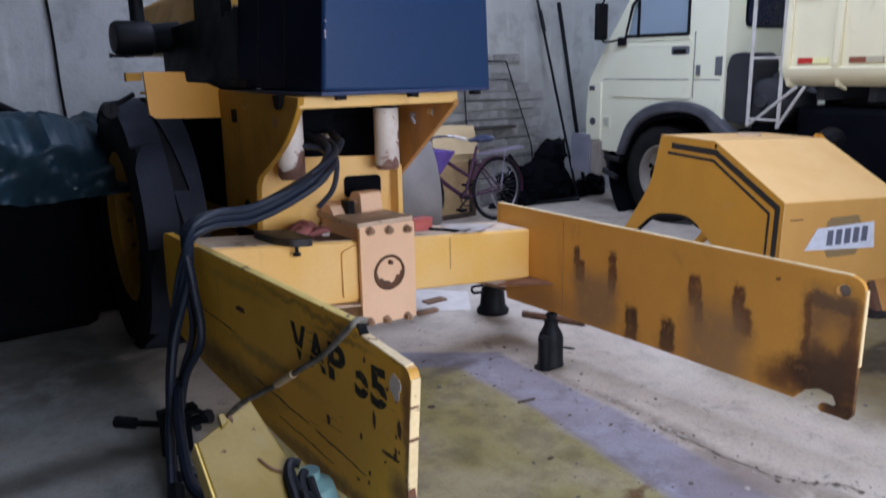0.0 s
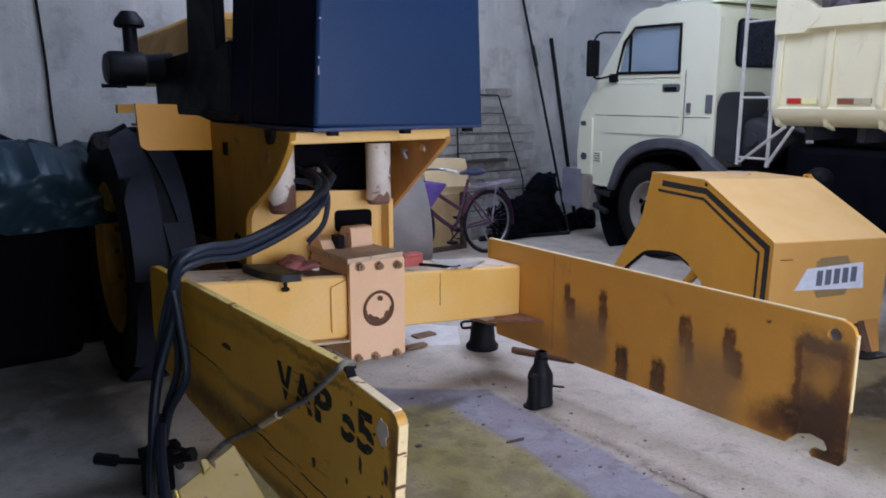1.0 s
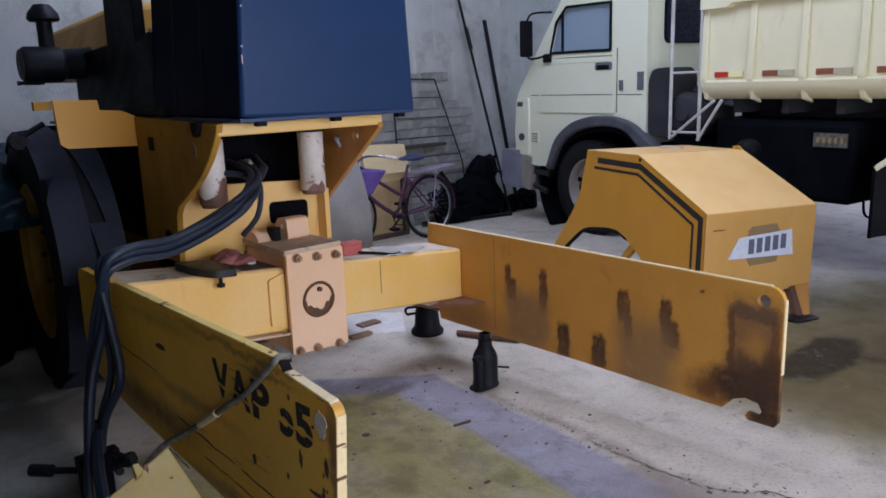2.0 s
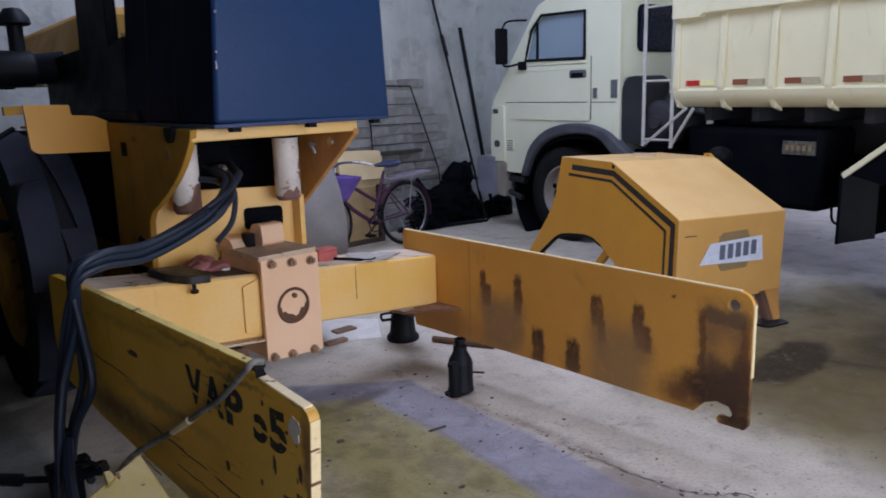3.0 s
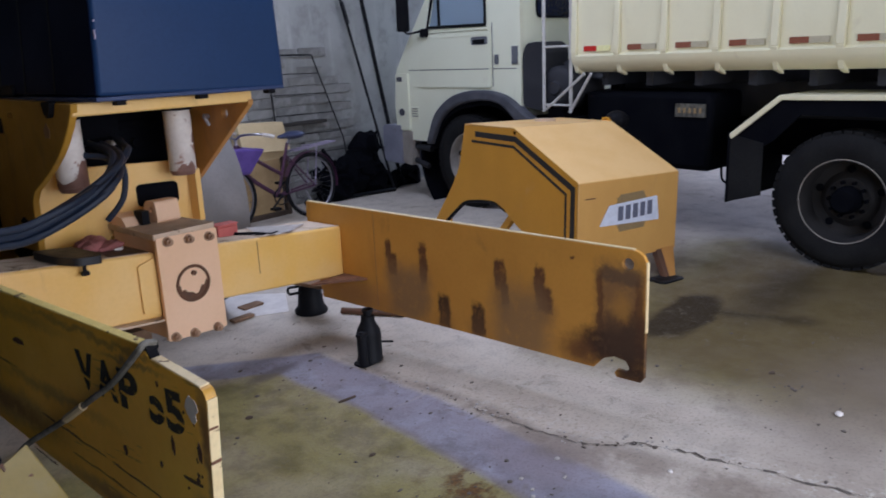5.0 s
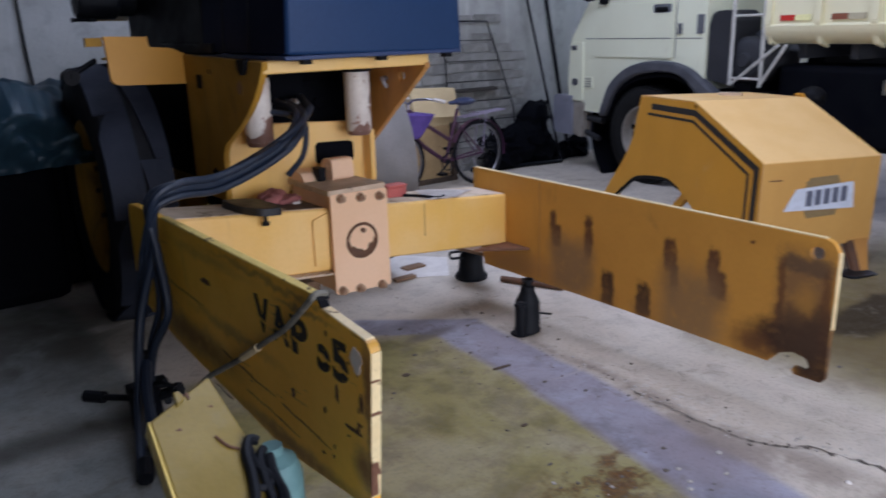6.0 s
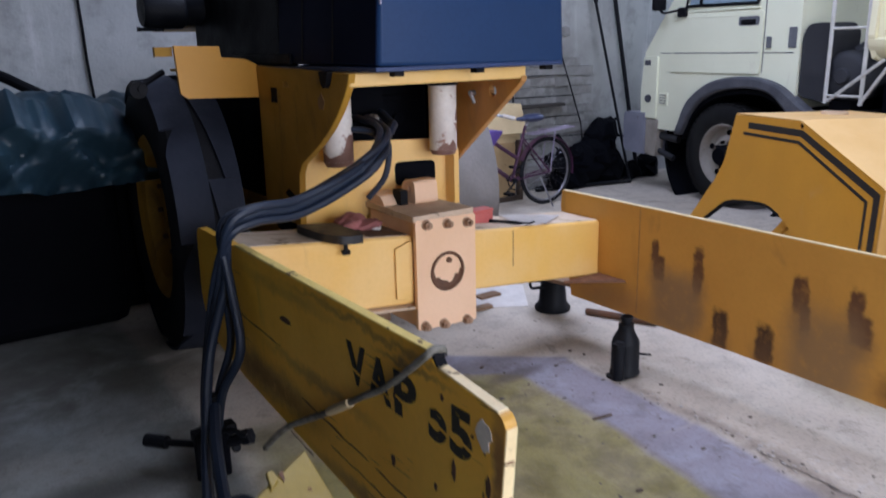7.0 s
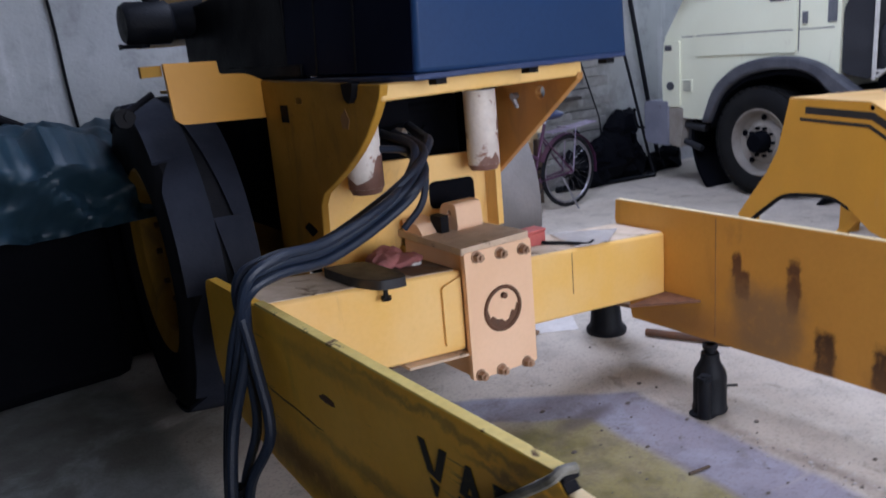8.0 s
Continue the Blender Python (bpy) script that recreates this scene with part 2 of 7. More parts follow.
dark_wood = surface("dark_wood", (0.10, 0.07, 0.05), (0.06, 0.045, 0.035), (0.6, 0.8), 0, 6, 60, 0.3)
# Kept near black so the unseen walls and roof bounce little light.
dark_boards = surface("near_black_boards", (0.030, 0.026, 0.023), (0.045, 0.038, 0.032), (0.75, 0.9), 0, 3, 50, 0.3)
purple_paint = surface("purple_bike_paint", (0.075, 0.022, 0.060), (0.05, 0.016, 0.042), (0.3, 0.45), 0, 6, 60, 0.05)
purple_bag = surface("purple_woven_plastic", (0.13, 0.075, 0.33), (0.09, 0.05, 0.25), (0.5, 0.7), 0, 12, 140, 0.3)
chrome = surface("dull_chrome", (0.42, 0.41, 0.44), (0.30, 0.29, 0.32), (0.3, 0.5), 0.95, 9, 90, 0.1)
saddle_vinyl = surface("blue_black_vinyl", (0.03, 0.04, 0.09), (0.045, 0.055, 0.12), (0.3, 0.45), 0, 8, 90, 0.1)
tarp_blue = surface("dark_blue_tarpaulin", (0.045, 0.096, 0.135), (0.032, 0.07, 0.105), (0.30, 0.45), 0, 3, 60, 0.12)
bracket_paint = surface("dull_lemon_paint", (0.255, 0.178, 0.024), (0.195, 0.135, 0.020), (0.45, 0.65), 0, 4, 60, 0.2, (0.12, 0.08, 0.04), (0.64, 0.70), 8, (0.22, 0.17, 0.06), (0.52, 0.72))
teal_cloth = surface("teal_plastic", (0.16, 0.30, 0.30), (0.10, 0.20, 0.21), (0.4, 0.6), 0, 9, 80, 0.1)
wall_plaster, nt, bsdf = material("grey_cement_plaster")
v = place(nt)
big, mid, fine = noise_node(nt, v, 0.7, 6, 0.6), noise_node(nt, v, 4, 8, 0.65), noise_node(nt, v, 45, 5)
runs = noise_node(nt, place(nt, (3.5, 3.5, 0.35)), 1.3, 6, 0.62)
col = mix(nt, ramp(nt, big, 0.35, 0.65), (0.455, 0.462, 0.445), (0.365, 0.37, 0.357))
col = mix(nt, ramp(nt, mid, 0.47, 0.70, 0, 0.55), col, (0.22, 0.22, 0.21))
col = mix(nt, ramp(nt, runs, 0.55, 0.75, 0, 0.7), col, (0.62, 0.62, 0.61))
sep = nt.nodes.new("ShaderNodeSeparateXYZ")
nt.links.new(v, sep.inputs[0])
wx, wz = calc(nt, "ADD", sep.outputs[0], calc(nt, "MULTIPLY", calc(nt, "SUBTRACT", big, 0.5), 1.2)), calc(nt, "ADD", sep.outputs[2], calc(nt, "MULTIPLY", calc(nt, "SUBTRACT", mid, 0.5), 1.0))
# Wall darker in a low, ragged patch behind the bicycle.
low_dark = calc(nt, "MULTIPLY", ramp(nt, calc(nt, "ABSOLUTE", calc(nt, "SUBTRACT", wx, 4.75)), 0.6, 1.1, 1.0, 0.0), ramp(nt, wz, 1.2, 1.9, 1.0, 0.0))
col = mix(nt, calc(nt, "MULTIPLY", low_dark, ramp(nt, mid, 0.38, 0.56, 0.35, 0.85)), col, (0.15, 0.147, 0.14))
nt.links.new(col, bsdf.inputs["Base Color"])
bsdf.inputs["Roughness"].default_value = 0.92
bump(nt, bsdf, calc(nt, "ADD", calc(nt, "MULTIPLY", mid, 2.0), fine), 0.28, 0.015)

floor_mat, nt, bsdf = material("stained_shaded_concrete")
v = place(nt)
sep = nt.nodes.new("ShaderNodeSeparateXYZ")
nt.links.new(v, sep.inputs[0])
wob = noise_node(nt, v, 2.3, 5, 0.6)
wob2 = noise_node(nt, v, 9, 5, 0.65)
shift = calc(nt, "ADD", calc(nt, "MULTIPLY", calc(nt, "SUBTRACT", wob, 0.5), 0.22), calc(nt, "MULTIPLY", calc(nt, "SUBTRACT", wob2, 0.5), 0.07))
px, py = calc(nt, "ADD", sep.outputs[0], shift), calc(nt, "ADD", sep.outputs[1], calc(nt, "MULTIPLY", shift, 0.8))


def blot(cx, cy, rx, ry, soft=0.35):
    dx = calc(nt, "DIVIDE", calc(nt, "SUBTRACT", px, cx), rx)
    dy = calc(nt, "DIVIDE", calc(nt, "SUBTRACT", py, cy), ry)
    d = calc(nt, "SQRT", calc(nt, "ADD", calc(nt, "MULTIPLY", dx, dx), calc(nt, "MULTIPLY", dy, dy)))
    return ramp(nt, d, 1.0 - soft, 1.0 + soft, 1.0, 0.0)


def strip(ax, ay, bx, by, half, soft=0.03):
    """A straight band from a to b."""
    n = math.hypot(bx - ax, by - ay)
    ux, uy = (bx - ax) / n, (by - ay) / n
    rx, ry = calc(nt, "SUBTRACT", px, ax), calc(nt, "SUBTRACT", py, ay)
    along = calc(nt, "ADD", calc(nt, "MULTIPLY", rx, ux), calc(nt, "MULTIPLY", ry, uy))
    across = calc(nt, "ABSOLUTE", calc(nt, "SUBTRACT", calc(nt, "MULTIPLY", rx, uy), calc(nt, "MULTIPLY", ry, ux)))
    inside = calc(nt, "MULTIPLY", ramp(nt, along, -soft, soft), ramp(nt, along, n - soft, n + soft, 1.0, 0.0))
    return calc(nt, "MULTIPLY", inside, ramp(nt, across, half - soft, half + soft, 1.0, 0.0))


big, mid, fine = noise_node(nt, v, 0.8, 5, 0.6), noise_node(nt, v, 5, 8, 0.66), noise_node(nt, v, 60, 6, 0.6)
col = mix(nt, ramp(nt, big, 0.35, 0.65), (0.60, 0.535, 0.455), (0.51, 0.445, 0.37))
col = mix(nt, ramp(nt, mid, 0.46, 0.68, 0, 0.36), col, (0.30, 0.265, 0.235))
cloud = noise_node(nt, v, 1.7, 6, 0.62, 0.5)
col = mix(nt, ramp(nt, cloud, 0.52, 0.70, 0, 0.24), col, (0.25, 0.22, 0.18))
col = mix(nt, ramp(nt, noise_node(nt, v, 16, 7, 0.7), 0.56, 0.68, 0, 0.22), col, (0.58, 0.54, 0.49))
olive = calc(nt, "MAXIMUM", calc(nt, "MULTIPLY", strip(0.72, 0.25, 0.38, -3.2, 0.72, 0.12), 0.95), calc(nt, "MULTIPLY", strip(3.85, -4.2, 3.85, -0.80, 1.45, 0.28), 0.9))
col = mix(nt, calc(nt, "MULTIPLY", olive, calc(nt, "ADD", 0.72, ramp(nt, cloud, 0.35, 0.6, 0.0, 0.28))), col, mix(nt, ramp(nt, mid, 0.4, 0.65), (0.255, 0.225, 0.085), (0.165, 0.140, 0.055)))
# Brown tone paints in the shade on the floor before the hood.
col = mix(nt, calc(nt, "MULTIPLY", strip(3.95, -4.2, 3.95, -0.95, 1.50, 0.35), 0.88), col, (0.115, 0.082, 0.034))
# Darker oval and two tails inside the brown area.
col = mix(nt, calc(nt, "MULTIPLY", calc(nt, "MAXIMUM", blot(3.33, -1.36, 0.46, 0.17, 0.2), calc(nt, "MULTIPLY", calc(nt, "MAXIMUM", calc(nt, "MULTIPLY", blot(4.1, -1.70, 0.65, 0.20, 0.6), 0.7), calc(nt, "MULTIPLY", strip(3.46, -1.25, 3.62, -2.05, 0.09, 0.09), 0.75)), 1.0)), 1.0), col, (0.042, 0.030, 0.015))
# Front right floor painted darker to hold back the gate's light.
col = mix(nt, calc(nt, "MULTIPLY", blot(2.45, -2.75, 0.95, 0.55, 0.75), ramp(nt, cloud, 0.30, 0.60, 0.55, 0.85)), col, (0.235, 0.195, 0.16))
red_dirt = calc(nt, "MAXIMUM", blot(1.0, -1.45, 0.32, 0.16, 0.7), blot(0.72, -1.75, 0.3, 0.22, 0.8))
col = mix(nt, calc(nt, "MULTIPLY", calc(nt, "MULTIPLY", red_dirt, ramp(nt, mid, 0.42, 0.55)), 0.92), col, mix(nt, ramp(nt, fine, 0.4, 0.6), (0.15, 0.075, 0.03), (0.085, 0.045, 0.02)))
px, py = calc(nt, "ADD", sep.outputs[0], calc(nt, "MULTIPLY", shift, 0.22)), calc(nt, "ADD", sep.outputs[1], calc(nt, "MULTIPLY", shift, 0.22))
band = calc(nt, "MAXIMUM", strip(1.50, 0.10, 1.44, -0.77, 0.155), strip(1.445, -0.74, 1.12, -2.7, 0.168))
band = calc(nt, "MAXIMUM", band, strip(1.60, -0.02, 0.82, 0.62, 0.115, 0.02))
tone = mix(nt, ramp(nt, cloud, 0.40, 0.62), (0.33, 0.33, 0.41), (0.25, 0.23, 0.275))
col = mix(nt, calc(nt, "MULTIPLY", band, 0.92), col, mix(nt, ramp(nt, mid, 0.45, 0.7), tone, (0.20, 0.185, 0.215)))
col = mix(nt, calc(nt, "MULTIPLY", blot(1.22, -2.15, 0.13, 0.42, 0.5), 0.7), col, (0.125, 0.115, 0.14))
col = mix(nt, calc(nt, "MULTIPLY", blot(1.40, -1.60, 0.16, 0.25, 0.7), 0.6), col, (0.24, 0.205, 0.225))
crust = calc(nt, "MULTIPLY", calc(nt, "MAXIMUM", strip(1.70, -0.75, 1.69, -1.75, 0.06, 0.06), strip(1.76, -1.75, 1.88, -3.1, 0.07, 0.07)), ramp(nt, noise_node(nt, v, 22, 6, 0.7), 0.52, 0.60))
col = mix(nt, calc(nt, "MULTIPLY", crust, 0.7), col, (0.56, 0.52, 0.47))
edge_dirt = calc(nt, "MULTIPLY", strip(1.665, -0.35, 1.645, -1.05, 0.032, 0.04), ramp(nt, mid, 0.36, 0.52, 0.3, 1.0))
edge_dirt = calc(nt, "MAXIMUM", edge_dirt, calc(nt, "MULTIPLY", strip(1.64, -1.0, 1.54, -1.52, 0.055, 0.04), ramp(nt, mid, 0.36, 0.52, 0.4, 1.0)))
edge_dirt = calc(nt, "MAXIMUM", edge_dirt, calc(nt, "MULTIPLY", strip(1.53, -1.48, 1.62, -2.4, 0.11, 0.06), ramp(nt, mid, 0.36, 0.52, 0.35, 0.9)))
edge_dirt = calc(nt, "MAXIMUM", edge_dirt, calc(nt, "MULTIPLY", strip(1.345, -0.2, 1.28, -0.8, 0.012, 0.02), 0.6))
edge_dirt = calc(nt, "MAXIMUM", edge_dirt, calc(nt, "MULTIPLY", strip(1.28, -0.8, 0.97, -2.7, 0.014, 0.025), 0.7))
col = mix(nt, calc(nt, "MULTIPLY", edge_dirt, 0.66), col, (0.185, 0.145, 0.115))
col = mix(nt, calc(nt, "MULTIPLY", blot(1.33, 0.06, 0.15, 0.05, 0.6), 0.75), col, (0.13, 0.105, 0.10))
# Shade left of the arm painted in as a darker, greener floor tone.
left_shade = calc(nt, "MULTIPLY", strip(-2.3, -4.4, -2.3, 3.7, 2.22, 0.05), ramp(nt, cloud, 0.3, 0.7, 0.9, 0.6))
col = mix(nt, left_shade, col, mix(nt, ramp(nt, mid, 0.4, 0.65), (0.215, 0.24, 0.235), (0.15, 0.17, 0.165)))
# Two dark, broken blots on the left floor.
dark_blots = calc(nt, "MAXIMUM", blot(-0.6, 0.2, 0.7, 0.10, 0.8), blot(-0.9, 1.4, 1.3, 0.7, 0.5))
col = mix(nt, calc(nt, "MULTIPLY", calc(nt, "MULTIPLY", dark_blots, ramp(nt, cloud, 0.3, 0.55)), 0.8), col, (0.075, 0.072, 0.06))
col = mix(nt, ramp(nt, fine, 0.50, 0.66, 0, 0.26), col, (0.13, 0.115, 0.10))
col = mix(nt, calc(nt, "MULTIPLY", ramp(nt, noise_node(nt, v, 7.5, 9, 0.75, 0.8), 0.55, 0.66), ramp(nt, big, 0.35, 0.6, 0.15, 0.5)), col, (0.17, 0.145, 0.115))
specks = noise_node(nt, v, 28, 2, 0.5)
col = mix(nt, ramp(nt, specks, 0.72, 0.76, 0, 0.8), col, (0.12, 0.10, 0.08))
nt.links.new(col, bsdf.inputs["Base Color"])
nt.links.new(ramp(nt, mid, 0.3, 0.7, 0.62, 0.85), bsdf.inputs["Roughness"])
bump(nt, bsdf, calc(nt, "ADD", calc(nt, "MULTIPLY", mid, 1.6), fine), 0.35, 0.012)

brick_mat, nt, bsdf = material("grey_brown_brick")
info = nt.nodes.new("ShaderNodeObjectInfo")
v = place(nt)
b1, b2 = noise_node(nt, v, 9, 6, 0.65), noise_node(nt, v, 50, 4)
col = mix(nt, info.outputs["Random"], (0.25, 0.247, 0.235), (0.17, 0.167, 0.16))
col = mix(nt, ramp(nt, b1, 0.42, 0.66, 0, 0.8), col, (0.29, 0.285, 0.275))
nt.links.new(col, bsdf.inputs["Base Color"])
bsdf.inputs["Roughness"].default_value = 0.95
bump(nt, bsdf, calc(nt, "ADD", b1, b2), 0.6, 0.012)

glass, nt, bsdf = material("cab_window_glass")
bsdf.inputs["Base Color"].default_value = (0.55, 0.68, 0.80, 1)
bsdf.inputs["Roughness"].default_value = 0.06
bsdf.inputs["Transmission Weight"].default_value = 0.62
bsdf.inputs["IOR"].default_value = 1.45

daylight_pane, nt, bsdf = material("daylit_translucent_pane")
bsdf.inputs["Base Color"].default_value = (0.7, 0.8, 0.82, 1)
bsdf.inputs["Emission Color"].default_value = (0.72, 0.86, 0.92, 1)
bsdf.inputs["Emission Strength"].default_value = 1.1


def plain(name, colour, rough=0.5, metal=0.0):
    m, nt, bsdf = material(name)
    f = noise_node(nt, place(nt), 40, 4)
    nt.links.new(mix(nt, ramp(nt, f, 0.35, 0.7, 0, 0.3), colour, [c * 0.6 for c in colour]), bsdf.inputs["Base Color"])
    bsdf.inputs["Roughness"].default_value, bsdf.inputs["Metallic"].default_value = rough, metal
    return m


reflector_red = plain("red_reflector", (0.55, 0.03, 0.02), 0.25)
reflector_dull = plain("dull_red_reflector", (0.26, 0.09, 0.05), 0.4)
reflector_white = plain("white_reflector", (0.92, 0.88, 0.45), 0.2)
reflector_faded = plain("faded_tape", (0.50, 0.45, 0.31), 0.5)
strap_grey = surface("grey_brown_webbing", (0.25, 0.235, 0.20), (0.10, 0.09, 0.065), (0.7, 0.9), 0, 20, 140, 0.4)
badge_white = plain("white_label", (0.70, 0.74, 0.86), 0.5)
badge_dark = plain("dark_blue_print", (0.13, 0.14, 0.20), 0.5)
badge_brown = plain("faded_brown_print", (0.30, 0.21, 0.10), 0.5)
stripe_black = plain("black_stripe_paint", (0.018, 0.014, 0.012), 0.45)
# Edge yellow lightened for the light it catches; the chips are wear.
edge_yellow = surface("lit_worn_yellow_edge", (0.86, 0.66, 0.20), (0.76, 0.55, 0.14), (0.45, 0.6), 0, 7, 60, 0.25, (0.13, 0.07, 0.03), (0.58, 0.63), 13)
lilac_metal = surface("lilac_grey_metal", (0.40, 0.35, 0.47), (0.27, 0.23, 0.33), (0.35, 0.5), 0.2, 9, 80, 0.1)
arch_grey = surface("dark_arch_plastic", (0.060, 0.062, 0.075), (0.105, 0.107, 0.122), (0.5, 0.7), 0, 5, 60, 0.15)
beam_dust = surface("dusty_beam_top", (0.66, 0.53, 0.40), (0.50, 0.39, 0.27), (0.7, 0.9), 0, 9, 70, 0.2, (0.20, 0.14, 0.09), (0.56, 0.66), 9)
dirty_plate = surface("grimy_peach_plate", (0.66, 0.51, 0.37), (0.50, 0.37, 0.26), (0.6, 0.8), 0, 7, 60, 0.2, (0.08, 0.05, 0.035), (0.58, 0.66), 8)
sack_cloth = surface("grey_brown_sacking", (0.17, 0.14, 0.15), (0.10, 0.085, 0.09), (0.8, 0.95), 0, 12, 120, 0.4)
silver_plate = surface("silver_stamped_plate", (0.17, 0.165, 0.14), (0.05, 0.048, 0.04), (0.4, 0.6), 0.2, 30, 90, 0.2)

bolt_brown = surface("dusty_brown_bolt", (0.40, 0.25, 0.155), (0.22, 0.125, 0.075), (0.6, 0.8), 0.0, 14, 80, 0.3)
rim_paint = surface("dusty_rim_paint", (0.34, 0.31, 0.27), (0.24, 0.21, 0.18), (0.5, 0.7), 0, 6, 60, 0.2, RUST, (0.60, 0.68), 9)
bumper_grey = surface("lilac_grey_bumper_paint", (0.27, 0.275, 0.335), (0.20, 0.205, 0.255), (0.4, 0.55), 0, 4, 60, 0.1, (0.12, 0.11, 0.11), (0.62, 0.72), 7)
filter_grey = surface("dusty_black_plastic", (0.014, 0.015, 0.020), (0.026, 0.027, 0.033), (0.6, 0.8), 0, 6, 60, 0.15)
seam_stain = surface("brown_seam_stain", (0.34, 0.19, 0.075), (0.26, 0.14, 0.06), (0.6, 0.8), 0, 12, 60, 0.1)
dark_glass = plain("dark_navy_glass", (0.008, 0.014, 0.045), 0.12)

stencil, nt, bsdf = material("worn_black_stencil_paint")
v = place(nt)
w = ramp(nt, noise_node(nt, v, 26, 6, 0.7), 0.60, 0.66)
nt.links.new(mix(nt, w, (0.022, 0.018, 0.012), (0.46, 0.32, 0.035)), bsdf.inputs["Base Color"])
bsdf.inputs["Roughness"].default_value = 0.6


for m, level in ((chassis, 0.03), (truck_rubber, 0.08), (iron, 0.15), (black, 0.07), (blue, 0.16), (shaded_navy, 0.04), (rubber, 0.06), (tread, 0.2), (floor_mat, 0.08), (wall_plaster, 0.1), (brick_mat, 0.1),
                 (yellow, 0.3), (yellow_arm, 0.5), (orange, 0.25), (hood_yellow, 0.3), (dusty, 0.15), (beam_dust, 0.1), (shadow_yellow, 0.25), (arch_grey, 0.2), (dark_wood, 0.2)):
    m.node_tree.nodes["Principled BSDF"].inputs["Specular IOR Level"].default_value = level


# ---- building helpers ----
class Shape:
    """A bmesh with the few forms that the things are made of."""

    def __init__(self):
        self.bm = bmesh.new()

    def box(self, x0, x1, y0, y1, z0, z1, m=None):
        vs = bmesh.ops.create_cube(self.bm, size=1)["verts"]
        f = Matrix.Translation(((x0 + x1) / 2, (y0 + y1) / 2, (z0 + z1) / 2)) @ Matrix.Diagonal((x1 - x0, y1 - y0, z1 - z0, 1))
        bmesh.ops.transform(self.bm, matrix=(m @ f) if m else f, verts=vs)
        return self

    def hexa(self, lower, upper):
        """Eight corners: four below, four above, both in turn."""
        vs = [self.bm.verts.new(p) for p in (*lower, *upper)]
        for f in ((3, 2, 1, 0), (4, 5, 6, 7), (0, 1, 5, 4), (1, 2, 6, 5), (2, 3, 7, 6), (3, 0, 4, 7)):
            self.bm.faces.new([vs[i] for i in f])
        return self

    def rod(self, a, b, r, r2=None, seg=16, caps=True):
        a, b = Vector(a), Vector(b)
        d = b - a
        m = Matrix.Translation((a + b) / 2) @ d.to_track_quat("Z", "Y").to_matrix().to_4x4()
        bmesh.ops.create_cone(self.bm, cap_ends=caps, segments=seg, radius1=r, radius2=r if r2 is None else r2, depth=d.length, matrix=m)
        return self

    def ball(self, c, r, stretch=(1, 1, 1), seg=16):
        m = Matrix.Translation(c) @ Matrix.Diagonal((*stretch, 1))
        bmesh.ops.create_uvsphere(self.bm, u_segments=seg, v_segments=max(6, seg // 2), radius=r, matrix=m)
        return self

    def lathe(self, profile, m, seg=40, closed=True):
        """Turns (radius, along) points about the x axis of m."""
        rings = []
        for r, h in profile:
            rings.append([self.bm.verts.new(m @ Vector((h, r * math.cos(2 * math.pi * i / seg), r * math.sin(2 * math.pi * i / seg)))) for i in range(seg)])
        pairs = list(zip(rings, rings[1:])) + ([(rings[-1], rings[0])] if closed else [])
        for a, b in pairs:
            for i in range(seg):
                j = (i + 1) % seg
                self.bm.faces.new((a[i], a[j], b[j], b[i]))
        return self

    def sweep(self, points, r, seg=10, steps=8, loop=False):
        """A round tube through points, rounded between them."""
        ps = [Vector(p) for p in points]
        if len(ps) == 2 or steps < 2:
            line = ps
        else:
            line = []
            ext = [ps[0] * 2 - ps[1]] + ps + [ps[-1] * 2 - ps[-2]]
            for i in range(len(ps) - 1):
                p0, p1, p2, p3 = ext[i:i + 4]
                for k in range(steps):
                    t = k / steps
                    line.append(0.5 * (2 * p1 + (p2 - p0) * t + (2 * p0 - 5 * p1 + 4 * p2 - p3) * t * t + (3 * p1 - p0 - 3 * p2 + p3) * t ** 3))
            line.append(ps[-1])
        up = Vector((0.13, 0.21, 0.97))
        rings = []
        for i, p in enumerate(line):
            d = (line[min(i + 1, len(line) - 1)] - line[max(i - 1, 0)]).normalized()
            side = d.cross(up)
            side = side.normalized() if side.length > 0.05 else d.cross(Vector((1, 0, 0))).normalized()
            over = side.cross(d)
            up = over
            rings.append([self.bm.verts.new(p + (side * math.cos(2 * math.pi * k / seg) + over * math.sin(2 * math.pi * k / seg)) * r) for k in range(seg)])
        for a, b in zip(rings, rings[1:]):
            for k in range(seg):
                self.bm.faces.new((a[k], a[(k + 1) % seg], b[(k + 1) % seg], b[k]))
        self.bm.faces.new(rings[0][::-1])
        self.bm.faces.new(rings[-1])
        return self

    def plate(self, outline, thick, holes=(), axis="x", at=0.0):
        """A flat plate: an outline in the two other axes, with round holes, from at to at + thick along axis."""
        lift = {"x": lambda a, b, d: (d, a, b), "y": lambda a, b, d: (a, d, b), "z": lambda a, b, d: (a, b, d)}[axis]
        loops = [outline] + [[(ca + r * math.cos(k * math.pi / 8), cb + r * math.sin(k * math.pi / 8)) for k in range(16)] for ca, cb, r in holes]
        edges, rings = [], []
        for lp in loops:
            vs = [self.bm.verts.new(lift(a, b, at)) for a, b in lp]
            rings.append(vs)
            edges += [self.bm.edges.new((vs[i], vs[(i + 1) % len(vs)])) for i in range(len(vs))]
        got = bmesh.ops.triangle_fill(self.bm, use_beauty=True, use_dissolve=False, edges=edges)
        faces = [g for g in got["geom"] if isinstance(g, bmesh.types.BMFace)]
        ext = bmesh.ops.extrude_face_region(self.bm, geom=faces)
        d = Vector(lift(0, 0, thick))
